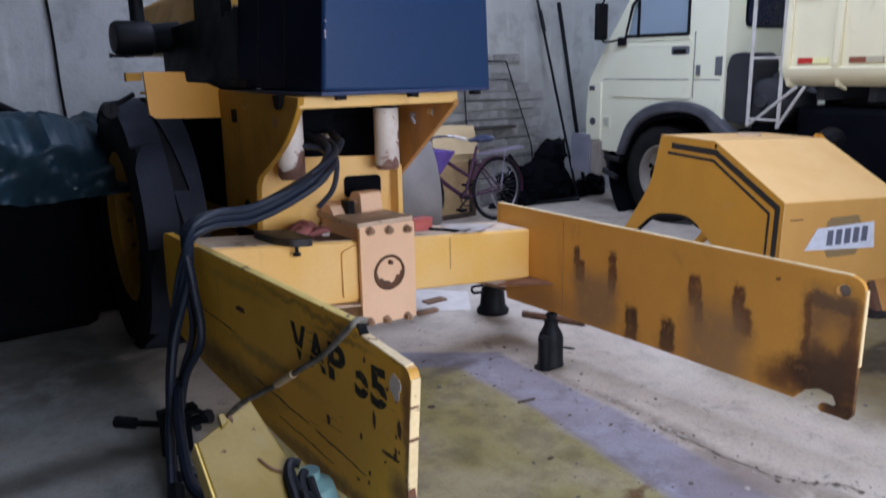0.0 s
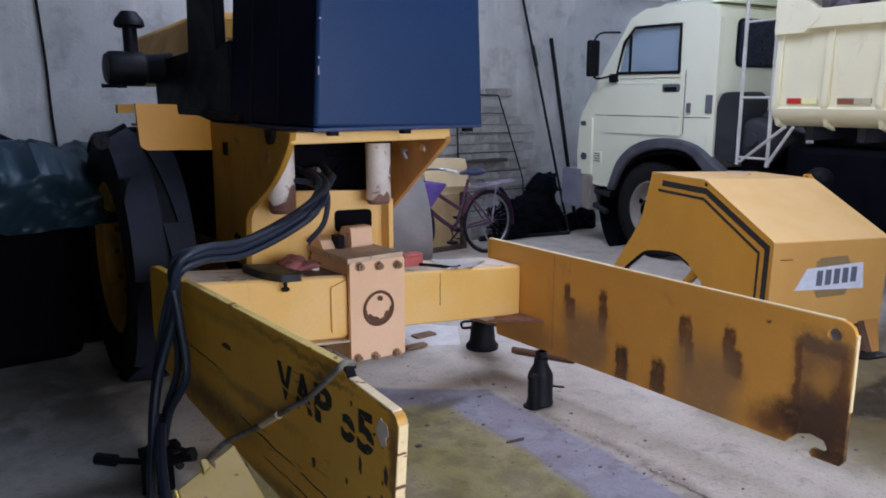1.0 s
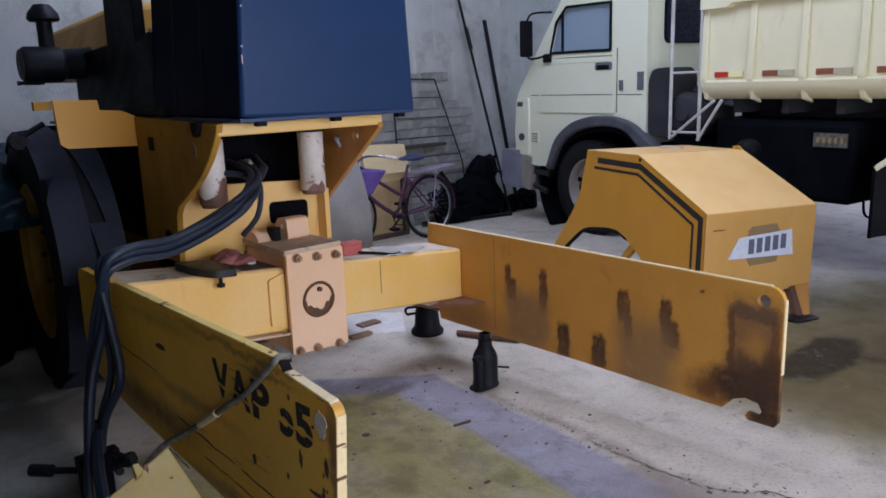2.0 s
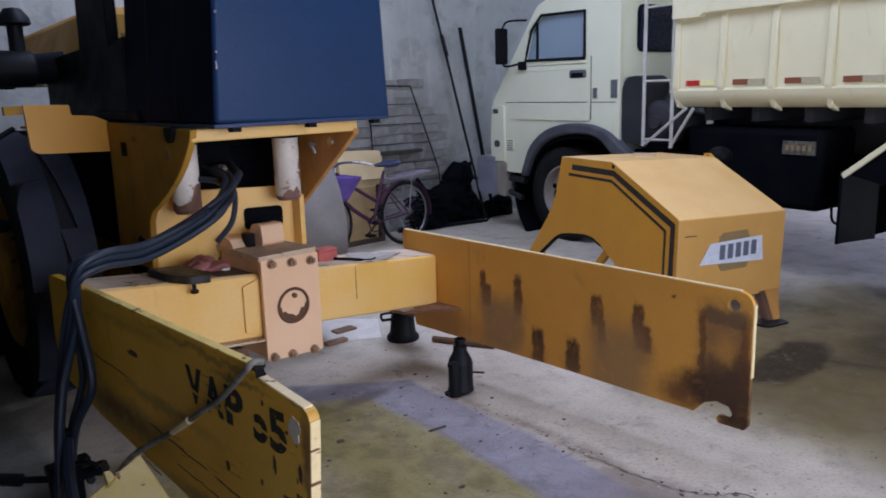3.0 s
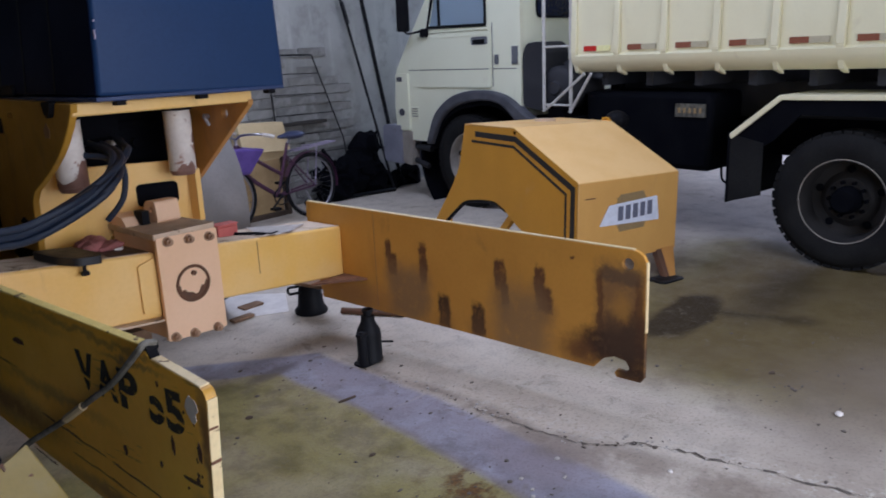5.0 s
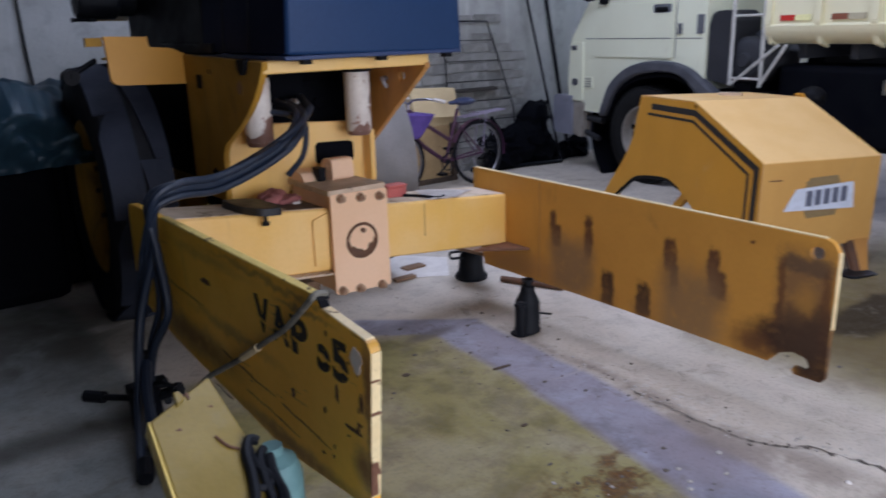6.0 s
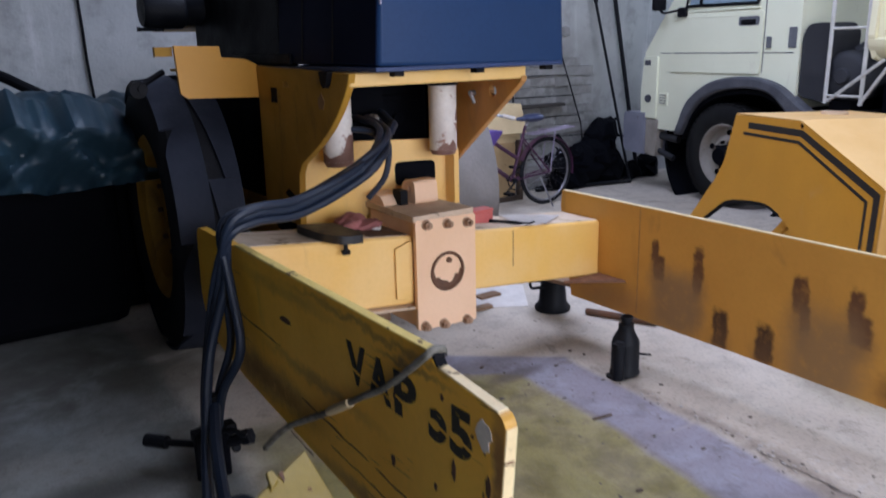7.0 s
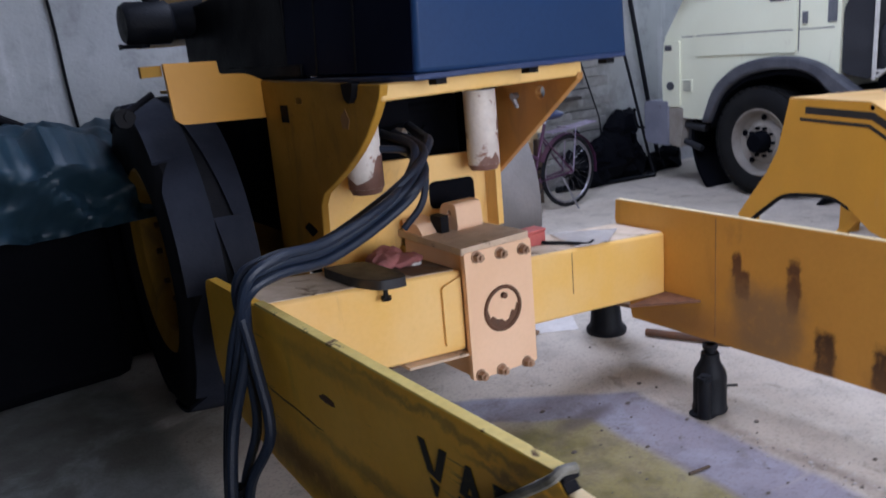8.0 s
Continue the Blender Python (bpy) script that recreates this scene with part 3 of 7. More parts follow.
        bmesh.ops.translate(self.bm, vec=d, verts=[g for g in ext["geom"] if isinstance(g, bmesh.types.BMVert)])
        return self

    def torus(self, c, normal, major, minor, seg=28, ring=8):
        q = Vector(normal).to_track_quat("X", "Z").to_matrix().to_4x4()
        prof = [(major + minor * math.cos(2 * math.pi * k / ring), minor * math.sin(2 * math.pi * k / ring)) for k in range(ring)]
        return self.lathe(prof, Matrix.Translation(c) @ q, seg)


def thing(name, base, label, category, group="", kind="", turn=(0, 0, 0)):
    """An Empty at a base point of the garage plan; its parts are built in plan coordinates unless it is turned."""
    ob = new(name)
    ob.empty_display_size = 0.1
    ob.matrix_world = G @ pose(*base, *turn)
    return tagged(ob, label, category, group, kind)


def part(name, sh, mat, parent, label="", bevel=0.0, smooth=True, own=False):
    """Links one shape as a mesh under a thing or a part. Shapes are in plan coordinates, or in the thing's own if own."""
    bm = sh.bm
    root = parent
    while root.parent:
        root = root.parent
    if not own:
        bmesh.ops.transform(bm, matrix=(G.inverted() @ root.matrix_world).inverted(), verts=bm.verts)
    bmesh.ops.recalc_face_normals(bm, faces=bm.faces)
    me = bpy.data.meshes.new(name)
    bm.to_mesh(me)
    bm.free()
    me.materials.append(mat)
    for p in me.polygons:
        p.use_smooth = smooth
    if smooth:
        me.set_sharp_from_angle(angle=radians(35))
    ob = new(name, me)
    ob.parent = parent
    if bevel:
        b = ob.modifiers.new("bevel", "BEVEL")
        b.width, b.segments, b.limit_method, b.angle_limit = bevel, 2, "ANGLE", radians(40)
    if label:
        ob["label"] = label
    return ob


def single(name, sh, mat, label, category, group="", kind="", base=None, bevel=0.0, smooth=True):
    """A thing that is one mesh."""
    bm = sh.bm
    at = Matrix.Translation(base) if base else Matrix.Identity(4)
    bmesh.ops.transform(bm, matrix=at.inverted(), verts=bm.verts)
    bmesh.ops.recalc_face_normals(bm, faces=bm.faces)
    me = bpy.data.meshes.new(name)
    bm.to_mesh(me)
    bm.free()
    me.materials.append(mat)
    for p in me.polygons:
        p.use_smooth = smooth
    if smooth:
        me.set_sharp_from_angle(angle=radians(35))
    ob = new(name, me)
    ob.matrix_world = G @ at
    if bevel:
        b = ob.modifiers.new("bevel", "BEVEL")
        b.width, b.segments, b.limit_method, b.angle_limit = bevel, 2, "ANGLE", radians(40)
    return tagged(ob, label, category, group, kind)


def rounded(points, radius, steps=4):
    """Rounds the corners of an outline."""
    out = []
    n = len(points)
    for i, (x, y) in enumerate(points):
        r = radius[i] if isinstance(radius, (list, tuple)) else radius
        if r <= 0:
            out.append((x, y))
            continue
        p, a, b = Vector((x, y)), Vector(points[i - 1]), Vector(points[(i + 1) % n])
        d1, d2 = (a - p), (b - p)
        r1 = min(r, d1.length * 0.45, d2.length * 0.45)
        s, e = p + d1.normalized() * r1, p + d2.normalized() * r1
        for k in range(steps + 1):
            t = k / steps
            q = s * (1 - t) ** 2 + p * 2 * t * (1 - t) + e * t * t
            out.append((q.x, q.y))
    return out


# ---- the garage ----
X0, X1, Y0, Y1, H = -4.2, 11.6, -4.8, 3.7, 4.6
S = Shape().box(X0 - 9, X1 + 30, Y0 - 30, Y1 + 0.25, -0.3, 0)
floor = single("floor", S, floor_mat, "stained grey concrete garage floor with shade painted in", "floor", kind="structure", smooth=False)

# a crack that wanders along the old patched strip
rng = random.Random(4)
S = Shape()
pts = []
way = [(1.605, -1.05), (1.592, -1.23), (1.58, -1.395), (1.589, -1.59), (1.63, -1.706), (1.678, -1.772), (1.738, -1.833), (1.771, -1.97), (1.796, -2.20), (1.83, -2.55), (1.90, -2.9)]
for (xa, ya), (xb, yb) in zip(way, way[1:]):
    for k in range(7):
        t = k / 7
        pts.append((xa + (xb - xa) * t + rng.uniform(-0.012, 0.012), ya + (yb - ya) * t + rng.uniform(-0.012, 0.012)))
for (xa, ya), (xb, yb) in zip(pts, pts[1:]):
    wa = rng.choice((0.001, 0.002, 0.003, 0.004, 0.008))
    n = Vector((yb - ya, xa - xb, 0)).normalized() * wa
    a, b = Vector((xa, ya, 0.004)), Vector((xb, yb, 0.004))
    S.bm.faces.new([S.bm.verts.new(p) for p in (a - n, b - n * 0.8, b + n * 0.8, a + n)])
crack_mat = plain("crack_shadow_dirt", (0.12, 0.10, 0.085), 0.95)
part("crack", S, crack_mat, floor, smooth=False)

crumbs = thing("concrete_crumbs", (1.68, -1.5, 0), "pale and dark crumbs of concrete along the crack", "rubble", kind="stuff")
crumb_pale = plain("broken_concrete", (0.40, 0.37, 0.34), 0.9)
crumb_dark = plain("dirty_concrete_bit", (0.12, 0.10, 0.085), 0.9)
for mat, count in ((crumb_pale, 60), (crumb_dark, 34)):
    S = Shape()
    for i in range(count):
        x, y = pts[rng.randrange(len(pts))] if i % 2 else (1.63 + rng.gauss(0, 0.02), rng.uniform(-1.35, -0.45))
        r = rng.choice((0.003, 0.004, 0.005, 0.008))
        S.ball((x + rng.gauss(0.012, 0.03), y + rng.uniform(-0.04, 0.04), r * 0.35), r, (rng.uniform(0.8, 1.8), rng.uniform(0.8, 1.8), 0.5), 5)
    part("bits", S, mat, crumbs, smooth=False)

S = Shape().box(X0 - 0.25, X1 + 0.25, Y1, Y1 + 0.25, 0, 2.92)
S.box(X0 - 0.25, 5.75, Y1, Y1 + 0.25, 2.92, H).box(8.7, X1 + 0.25, Y1, Y1 + 0.25, 2.92, H).box(5.75, 8.7, Y1, Y1 + 0.25, 3.4, H)
wall_back = single("wall_north", S, wall_plaster, "grey cement-plastered wall, stained and patched", "wall", kind="structure", smooth=False)
# Unseen wall, dark only to hold down light on the left.
S = Shape().box(X0 - 0.25, X0, Y0, Y1, 0, H)
single("wall_west", S, dark_boards, "unseen dark wall, added to limit bounced light", "wall", kind="structure", smooth=False)
S = Shape().box(X1, X1 + 0.25, Y0, -3.2, 0, H).box(X1, X1 + 0.25, 2.2, Y1, 0, H).box(X1, X1 + 0.25, -3.2, 2.2, 3.6, H)
single("wall_east", S, wall_plaster, "grey plastered wall with a wide opening", "wall", kind="structure", smooth=False)
S = Shape().box(X0 - 0.25, -1.2, Y0 - 0.25, Y0, 0, H).box(3.3, X1 + 0.25, Y0 - 0.25, Y0, 0, H).box(-1.2, 3.3, Y0 - 0.25, Y0, 2.9, H)
single("wall_south", S, dark_boards, "unseen dark wall with an opening for the gate lamp", "wall", kind="structure", smooth=False)
# Unseen roof; its gap is cut for the added light above.
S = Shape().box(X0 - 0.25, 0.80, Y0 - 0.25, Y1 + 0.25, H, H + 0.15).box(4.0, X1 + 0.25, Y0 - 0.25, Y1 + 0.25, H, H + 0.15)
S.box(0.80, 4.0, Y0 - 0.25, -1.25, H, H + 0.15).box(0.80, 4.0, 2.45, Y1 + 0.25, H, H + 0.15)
for i in range(6):
    S.box(X0, 0.80, Y0 + 0.7 + i * 1.3, Y0 + 0.8 + i * 1.3, H - 0.12, H).box(4.0, X1, Y0 + 0.7 + i * 1.3, Y0 + 0.8 + i * 1.3, H - 0.12, H)
single("ceiling", S, dark_boards, "unseen dark roof with a gap added for the roof light", "ceiling", kind="structure", smooth=False)

win = thing("window_1", (5.75, Y1, 2.92), "long translucent daylight strip high in the wall", "window", kind="structure")
part("window_sill", Shape().box(5.7, 8.75, Y1 - 0.06, Y1 + 0.1, 2.89, 2.92), white_rod, win)
part("window_frame", Shape().box(5.75, 8.7, Y1 + 0.02, Y1 + 0.07, 2.921, 2.95).box(5.75, 8.7, Y1 + 0.02, Y1 + 0.07, 3.37, 3.399), grey_plastic, win)
for i in range(3):
    part("pane", Shape().box(5.77 + i * 0.98, 6.72 + i * 0.98, Y1 + 0.03, Y1 + 0.045, 2.951, 3.369), daylight_pane, win)

# a dark strip, and a strip of old blockwork that shows through the plaster
single("wall_strip", Shape().box(4.30, 5.02, 3.60, 3.70, 0.90, 0.935), dark_boards, "dark strip along the wall", "batten", kind="structure", bevel=0.004)
brick_meshes = []
for k in range(5):
    S = Shape().box(-0.185, 0.185, -0.022, 0.0, -0.047, 0.047)
    for bv in S.bm.verts:
        bv.co += Vector((rng.uniform(-0.02, 0.02), rng.uniform(-0.010, 0.006), rng.uniform(-0.010, 0.010)))
    bmesh.ops.recalc_face_normals(S.bm, faces=S.bm.faces)
    me = bpy.data.meshes.new("brick")
    S.bm.to_mesh(me)
    S.bm.free()
    me.materials.append(brick_mat)
    brick_meshes.append(me)
for row in range(16):
    z = 0.12 + row * 0.104
    for c in range(4):
        x = 3.98 + c * 0.382 + (0.19 if row % 2 else 0) + rng.uniform(-0.03, 0.03)
        if (row > 12 and c in (0, 3)) or rng.random() < 0.14:
            continue
        ob = new("brick", rng.choice(brick_meshes))
        ob.parent = wall_back
        ob.location = (x, Y1 - 0.001 + rng.uniform(0, 0.012), z)
        ob.rotation_euler = (0, rng.uniform(-0.02, 0.02), 0)

single("wall_cable", Shape().sweep([(0.205, 3.68, 3.3), (0.215, 3.68, 2.5), (0.245, 3.68, 1.9), (0.255, 3.68, 1.45), (0.29, 3.68, 0.9)], 0.011, 8), black,
       "black electric cable running down the grey wall", "cable")


# ---- front yoke of the roller, drum taken out, propped on jacks ----
yoke = thing("drum_yoke", (0.95, 0.2, 0), "yellow steel roller yoke without its drum, propped on jacks", "machine frame")

# left arm
outl = rounded([(0.55, 0.862), (-1.19, 0.868), (-1.215, 0.838), (-1.455, 0.812), (-1.47, 0.79), (-1.425, 0.30), (-0.9, 0.25), (0.1, 0.335), (0.5, 0.40), (0.57, 0.55)],
               [0.05, 0, 0, 0.03, 0.02, 0.03, 0, 0, 0, 0.05])
arm_l = part("side_arm", Shape().plate(outl, 0.032, [(-1.398, 0.745, 0.024)], "x", 0.0), yellow_arm, yoke, "scuffed lemon-yellow side arm with black stencil marking", 0.004)
part("edge_strip", Shape().box(0.001, 0.031, -1.185, 0.10, 0.862, 0.8715), edge_yellow, arm_l, "worn top edge, made paler where lit", 0.002)
part("torn_step", Shape().hexa([(0.0015, -1.193, 0.862), (0.0305, -1.193, 0.862), (0.0305, -1.219, 0.832), (0.0015, -1.219, 0.832)], [(0.0015, -1.196, 0.8705), (0.0305, -1.196, 0.8705), (0.0305, -1.222, 0.8385), (0.0015, -1.222, 0.8385)]), black, arm_l, "dark torn step in the upper edge")
part("edge_strip", Shape().hexa([(0.001, -1.445, 0.806), (0.031, -1.445, 0.806), (0.031, -1.222, 0.834), (0.001, -1.222, 0.834)], [(0.001, -1.445, 0.8175), (0.031, -1.445, 0.8175), (0.031, -1.222, 0.8415), (0.001, -1.222, 0.8415)]), edge_pale, arm_l, "chipped pale edge of the arm", 0.002)
# Ragged white patch laid over the hole.
part("paint_chip", Shape().plate([(-1.396 + (0.024 + rng.uniform(-0.006, 0.006)) * math.cos(k * 0.4488), 0.742 + (0.037 + rng.uniform(-0.008, 0.008)) * math.sin(k * 0.4488)) for k in range(14)], -0.0016, (), "x", 0.0), paper, arm_l, "white patch over the hole in the arm", smooth=False)
part("end_face", Shape().hexa([(0.001, -1.432, 0.34), (0.031, -1.432, 0.34), (0.031, -1.428, 0.34), (0.001, -1.428, 0.34)],
                              [(0.001, -1.473, 0.785), (0.031, -1.473, 0.785), (0.031, -1.465, 0.785), (0.001, -1.465, 0.785)]), edge_pale, arm_l, "chipped pale edge of the arm")
for y, z, a, b in ((-0.33, 0.70, 0.05, 0.014), (-1.41, 0.62, 0.012, 0.035), (-1.36, 0.52, 0.05, 0.008), (-1.0, 0.50, 0.012, 0.02), (-1.28, 0.60, 0.01, 0.03)):
    S = Shape().plate([(y + a * math.cos(k * 0.52) * rng.uniform(0.6, 1.1), z + b * math.sin(k * 0.52) * rng.uniform(0.6, 1.1)) for k in range(12)], -0.0015, (), "x", 0.0)
    part("rust_patch", S, rust, arm_l, "rust-brown chip in the paint", smooth=False)
for y0, z0, y1, z1, w in ((-0.42, 0.458, -0.86, 0.425, 0.0035), (-0.90, 0.424, -1.22, 0.396, 0.0028), (-0.62, 0.372, -1.02, 0.352, 0.0022), (0.10, 0.605, -0.28, 0.588, 0.0025), (-0.30, 0.285, -0.48, 0.272, 0.004)):
    edge = [(y0 + (y1 - y0) * k / 9, z0 + (z1 - z0) * k / 9 + rng.uniform(-0.004, 0.004), w * (0.25 if k in (0, 9) else rng.uniform(0.4, 1.3))) for k in range(10)]
    S = Shape().plate([(y, z + h) for y, z, h in edge] + [(y, z - h) for y, z, h in edge[::-1]], -0.0012, (), "x", 0.0)
    part("scratch", S, grease, arm_l, "long dark scratch in the paint", smooth=False)

for i in range(16):
    y, z = -1.44 + abs(rng.gauss(0, 0.16)), rng.uniform(0.36, 0.80)
    a, b = rng.uniform(0.003, 0.010), rng.uniform(0.003, 0.013)
    S = Shape().plate([(y + a * math.cos(k * 0.9) * rng.uniform(0.5, 1.2), z + b * math.sin(k * 0.9) * rng.uniform(0.5, 1.2)) for k in range(7)], -0.0013, (), "x", 0.0)
    part("rust_patch", S, rust, arm_l, "rust-brown chip in the paint", smooth=False)
for z0, z1 in ((0.345, 0.41), (0.41, 0.452), (0.60, 0.609), (0.70, 0.706)):
    yy = -1.432 - 0.0921 * (z0 - 0.34) - 0.0022
    part("rust_edge", Shape().hexa([(0.0, yy, z0), (0.024 + 0.008 * rng.random(), yy, z0), (0.026, yy + 0.004, z0), (0.0, yy + 0.004, z0)],
                                   [(0.0, yy - 0.0921 * (z1 - z0), z1), (0.018 + 0.012 * rng.random(), yy - 0.0921 * (z1 - z0), z1), (0.02, yy + 0.003, z1), (0.0, yy + 0.003, z1)]), old_rust, arm_l, "rust showing on the plate's edge", smooth=False)

# stencilled model mark on the outer face
for ch, y, wide in (("V", -0.768, 0.105), ("A", -0.888, 0.115), ("P", -1.022, 0.105), ("5", -1.180, 0.075), ("5", -1.268, 0.085)):
    curve = bpy.data.curves.new("marking", "FONT")
    curve.body, curve.size, curve.extrude, curve.offset = ch, 0.165, 0.0008, 0.0055
    tmp = bpy.data.objects.new("marking_curve", curve)
    scene.collection.objects.link(tmp)
    bpy.context.view_layer.update()
    me = bpy.data.meshes.new_from_object(tmp.evaluated_get(bpy.context.evaluated_depsgraph_get()))
    bpy.data.objects.remove(tmp)
    bm = bmesh.new()
    bm.from_mesh(me)
    xs = [q.co.x for q in bm.verts]
    bmesh.ops.transform(bm, matrix=Matrix.Diagonal((wide / (max(xs) - min(xs)), 1, 1, 1)) @ Matrix.Translation((-min(xs), 0, 0)), verts=bm.verts)
    # the bridge of the stencil
    for cut in (0.040, 0.052):
        bmesh.ops.bisect_plane(bm, geom=bm.verts[:] + bm.edges[:] + bm.faces[:], plane_co=(0, cut, 0), plane_no=(0.25, 1, 0))
    gone = [f for f in bm.faces if 0.040 < f.calc_center_median().dot(Vector((0.25, 1, 0))) < 0.052]
    bmesh.ops.delete(bm, geom=gone, context="FACES")
    if y == -1.180:
        # the upper half of this figure has worn away
        bmesh.ops.bisect_plane(bm, geom=bm.verts[:] + bm.edges[:] + bm.faces[:], plane_co=(0, 0.068, 0), plane_no=(-0.3, 1, 0))
        bmesh.ops.delete(bm, geom=[f for f in bm.faces if f.calc_center_median().dot(Vector((-0.3, 1, 0))) > 0.068], context="FACES")
    # letters run along -y on the face that looks to -x
    bmesh.ops.transform(bm, matrix=Matrix.Translation((-0.0015 - 0.95, y - 0.2, 0.652)) @ Matrix(((0, 0, -1, 0), (-1, 0, 0, 0), (0.03, 1, 0, 0), (0, 0, 0, 1))), verts=bm.verts)
    bm.to_mesh(me)
    bm.free()
    me.materials.clear()
    me.materials.append(stencil)
    mark = new("marking", me)
    mark.parent = arm_l
    mark["label"] = "black stencilled character, partly worn"

# right arm with its hook
hook = [(0.418, 0.788), (0.425, 0.70), (0.33, 0.208), (-0.70, 0.203), (-1.495, 0.187), (-1.545, 0.242), (-1.60, 0.262), (-1.655, 0.252), (-1.672, 0.222), (-1.66, 0.200),
        (-1.612, 0.204), (-1.600, 0.183), (-1.612, 0.166), (-1.725, 0.166), (-1.742, 0.19), (-1.742, 0.695), (-1.738, 0.722), (-1.726, 0.744), (-1.706, 0.758), (-1.68, 0.764)]
arm_r = part("side_arm", Shape().plate(hook, 0.024, [(-1.657, 0.698, 0.026)], "x", 1.95), orange, yoke, "orange-yellow side arm with rusty slots and a hook", 0.003)
part("top_edge", Shape().hexa([(1.951, 0.41, 0.785), (1.973, 0.41, 0.785), (1.973, -1.685, 0.762), (1.951, -1.685, 0.762)],
                              [(1.951, 0.41, 0.791), (1.973, 0.41, 0.791), (1.973, -1.685, 0.767), (1.951, -1.685, 0.767)]), edge_pale, arm_r)
part("front_edge", Shape().box(1.951, 1.973, -1.7455, -1.739, 0.40, 0.715), edge_pale, arm_r)


part("weld_line", Shape().box(1.9485, 1.9505, -0.1365, -0.1335, 0.23, 0.77), seam_stain, arm_r, smooth=False)

# cross beam in two halves, sloping slightly to the right arm
def slope_box(x0, x1, y0, y1, b0, b1, t0, t1):
    return Shape().hexa([(x0, y0, b0), (x1, y0, b1), (x1, y1, b1), (x0, y1, b0)], [(x0, y0, t0), (x1, y0, t1), (x1, y1, t1), (x0, y1, t0)])


part("cross_beam", slope_box(0.033, 0.80, 0.13, 0.42, 0.535, 0.460, 0.845, 0.772), yellow, yoke, "dusty yellow box beam", 0.012)
part("cross_beam", slope_box(1.08, 1.949, 0.13, 0.42, 0.462, 0.375, 0.745, 0.668), yellow, yoke, "dusty yellow box beam", 0.012)
part("dust_layer", slope_box(0.045, 0.775, 0.142, 0.41, 0.840, 0.772, 0.8465, 0.7765), beam_dust, yoke, "pale dust on the beam", smooth=False)
part("dust_layer", slope_box(1.10, 1.94, 0.142, 0.41, 0.740, 0.668, 0.7465, 0.672), beam_dust, yoke, "pale dust on the beam", smooth=False)
# Dark layer paints in the shade beside the plate, along with grease.
part("grease_shade", slope_box(0.60, 0.778, 0.150, 0.405, 0.785, 0.770, 0.7945, 0.7785), grease, yoke, "grease and painted shade beside the hitch", smooth=False)
part("lower_lip", slope_box(0.52, 0.799, 0.095, 0.33, 0.474, 0.447, 0.486, 0.459), dirty_plate, yoke, "grimy lip under the beam", 0.003)
part("joint_seam", Shape().box(1.361, 1.3655, 0.1285, 0.1305, 0.53, 0.705), seam_stain, yoke, smooth=False)
part("corner_gusset", Shape().plate([(1.70, 0.13), (1.949, 0.13), (1.949, -0.06)], 0.012, (), "z", 0.375), old_rust, yoke)
part("end_bracket", Shape().plate(rounded([(0.70, 0.73), (0.785, 0.755), (0.785, 0.48), (0.70, 0.505)], 0.012), -0.012, (), "y", 0.128), yellow, yoke, "", 0.002)
part("hitch_box", Shape().box(0.80, 1.08, 0.105, 0.50, 0.352, 0.835), dusty, yoke, "dusty peach hitch housing", 0.006)
front = part("front_plate", Shape().plate(rounded([(0.782, 0.845), (0.782, 0.350), (1.100, 0.335), (1.100, 0.838)], 0.012), 0.022, (), "y", 0.080), dusty, yoke, "peach-painted bolted front plate", 0.003)
part("top_plate", Shape().plate(rounded([(0.775, 0.085), (1.098, 0.085), (1.075, 0.50), (0.90, 0.66), (0.80, 0.62)], 0.01), 0.026, (), "z", 0.838), dirty_plate, yoke, "grimy brown top plate", 0.003)
ring = part("pin_ring", Shape().torus((0.942, 0.077, 0.598), (0, -1, 0), 0.083, 0.0075), rust, front, "rusty retaining ring")
part("grease_smear", Shape().plate([(0.942 + 0.090 * math.cos(a), 0.598 + 0.090 * math.sin(a)) for a in [math.radians(175 + 14 * k) for k in range(13)]] +
                                   [(1.012, 0.604), (1.000, 0.575), (0.985, 0.580), (0.968, 0.548), (0.950, 0.542), (0.935, 0.556), (0.912, 0.560), (0.893, 0.578), (0.880, 0.572), (0.872, 0.602)], -0.002, (), "y", 0.08), rust, front, "dark grease under the pin", smooth=False)
part("pin_lug", Shape().rod((0.948, 0.085, 0.648), (0.948, 0.066, 0.648), 0.012, seg=10), rust, front)
for z, xs in ((0.822, (0.835, 0.944, 1.052)), (0.366, (0.815, 0.915, 1.043))):
    for i, x in enumerate(xs):
        zb = z - 0.009 * i
        b = Shape().rod((x, 0.082, zb), (x, 0.076, zb), 0.023, seg=16).rod((x, 0.078, zb), (x, 0.052, zb), 0.018, seg=6).rod((x, 0.053, zb), (x, 0.040, zb), 0.009, seg=10)
        part("bolt", b, bolt_brown, front, "dusty brown hexagon bolt")

# ---- tractor half of the roller ----
tractor = thing("road_roller", (0.93, 1.8, 0), "yellow road roller body with a navy blue tank", "road roller")

# tank, with a lip along its lower edge and a post behind a gap
tank = part("tank", Shape().hexa([(0.515, -0.125, 1.495), (1.432, -0.125, 1.478), (1.432, 0.76, 1.478), (0.515, 0.76, 1.50)],
                                 [(0.575, -0.115, 2.36), (1.400, -0.115, 2.36), (1.400, 0.76, 2.36), (0.575, 0.76, 2.36)]), blue, tractor, "navy blue painted steel tank", 0.015)
part("tank_lip", Shape().box(0.505, 1.425, -0.125, 0.80, 1.474, 1.492), blue_rim, tank, "", 0.004)
for x in (0.60, 0.98, 1.35):
    part("lug", Shape().box(x, x + 0.04, -0.10, -0.06, 1.455, 1.478), black, tank)
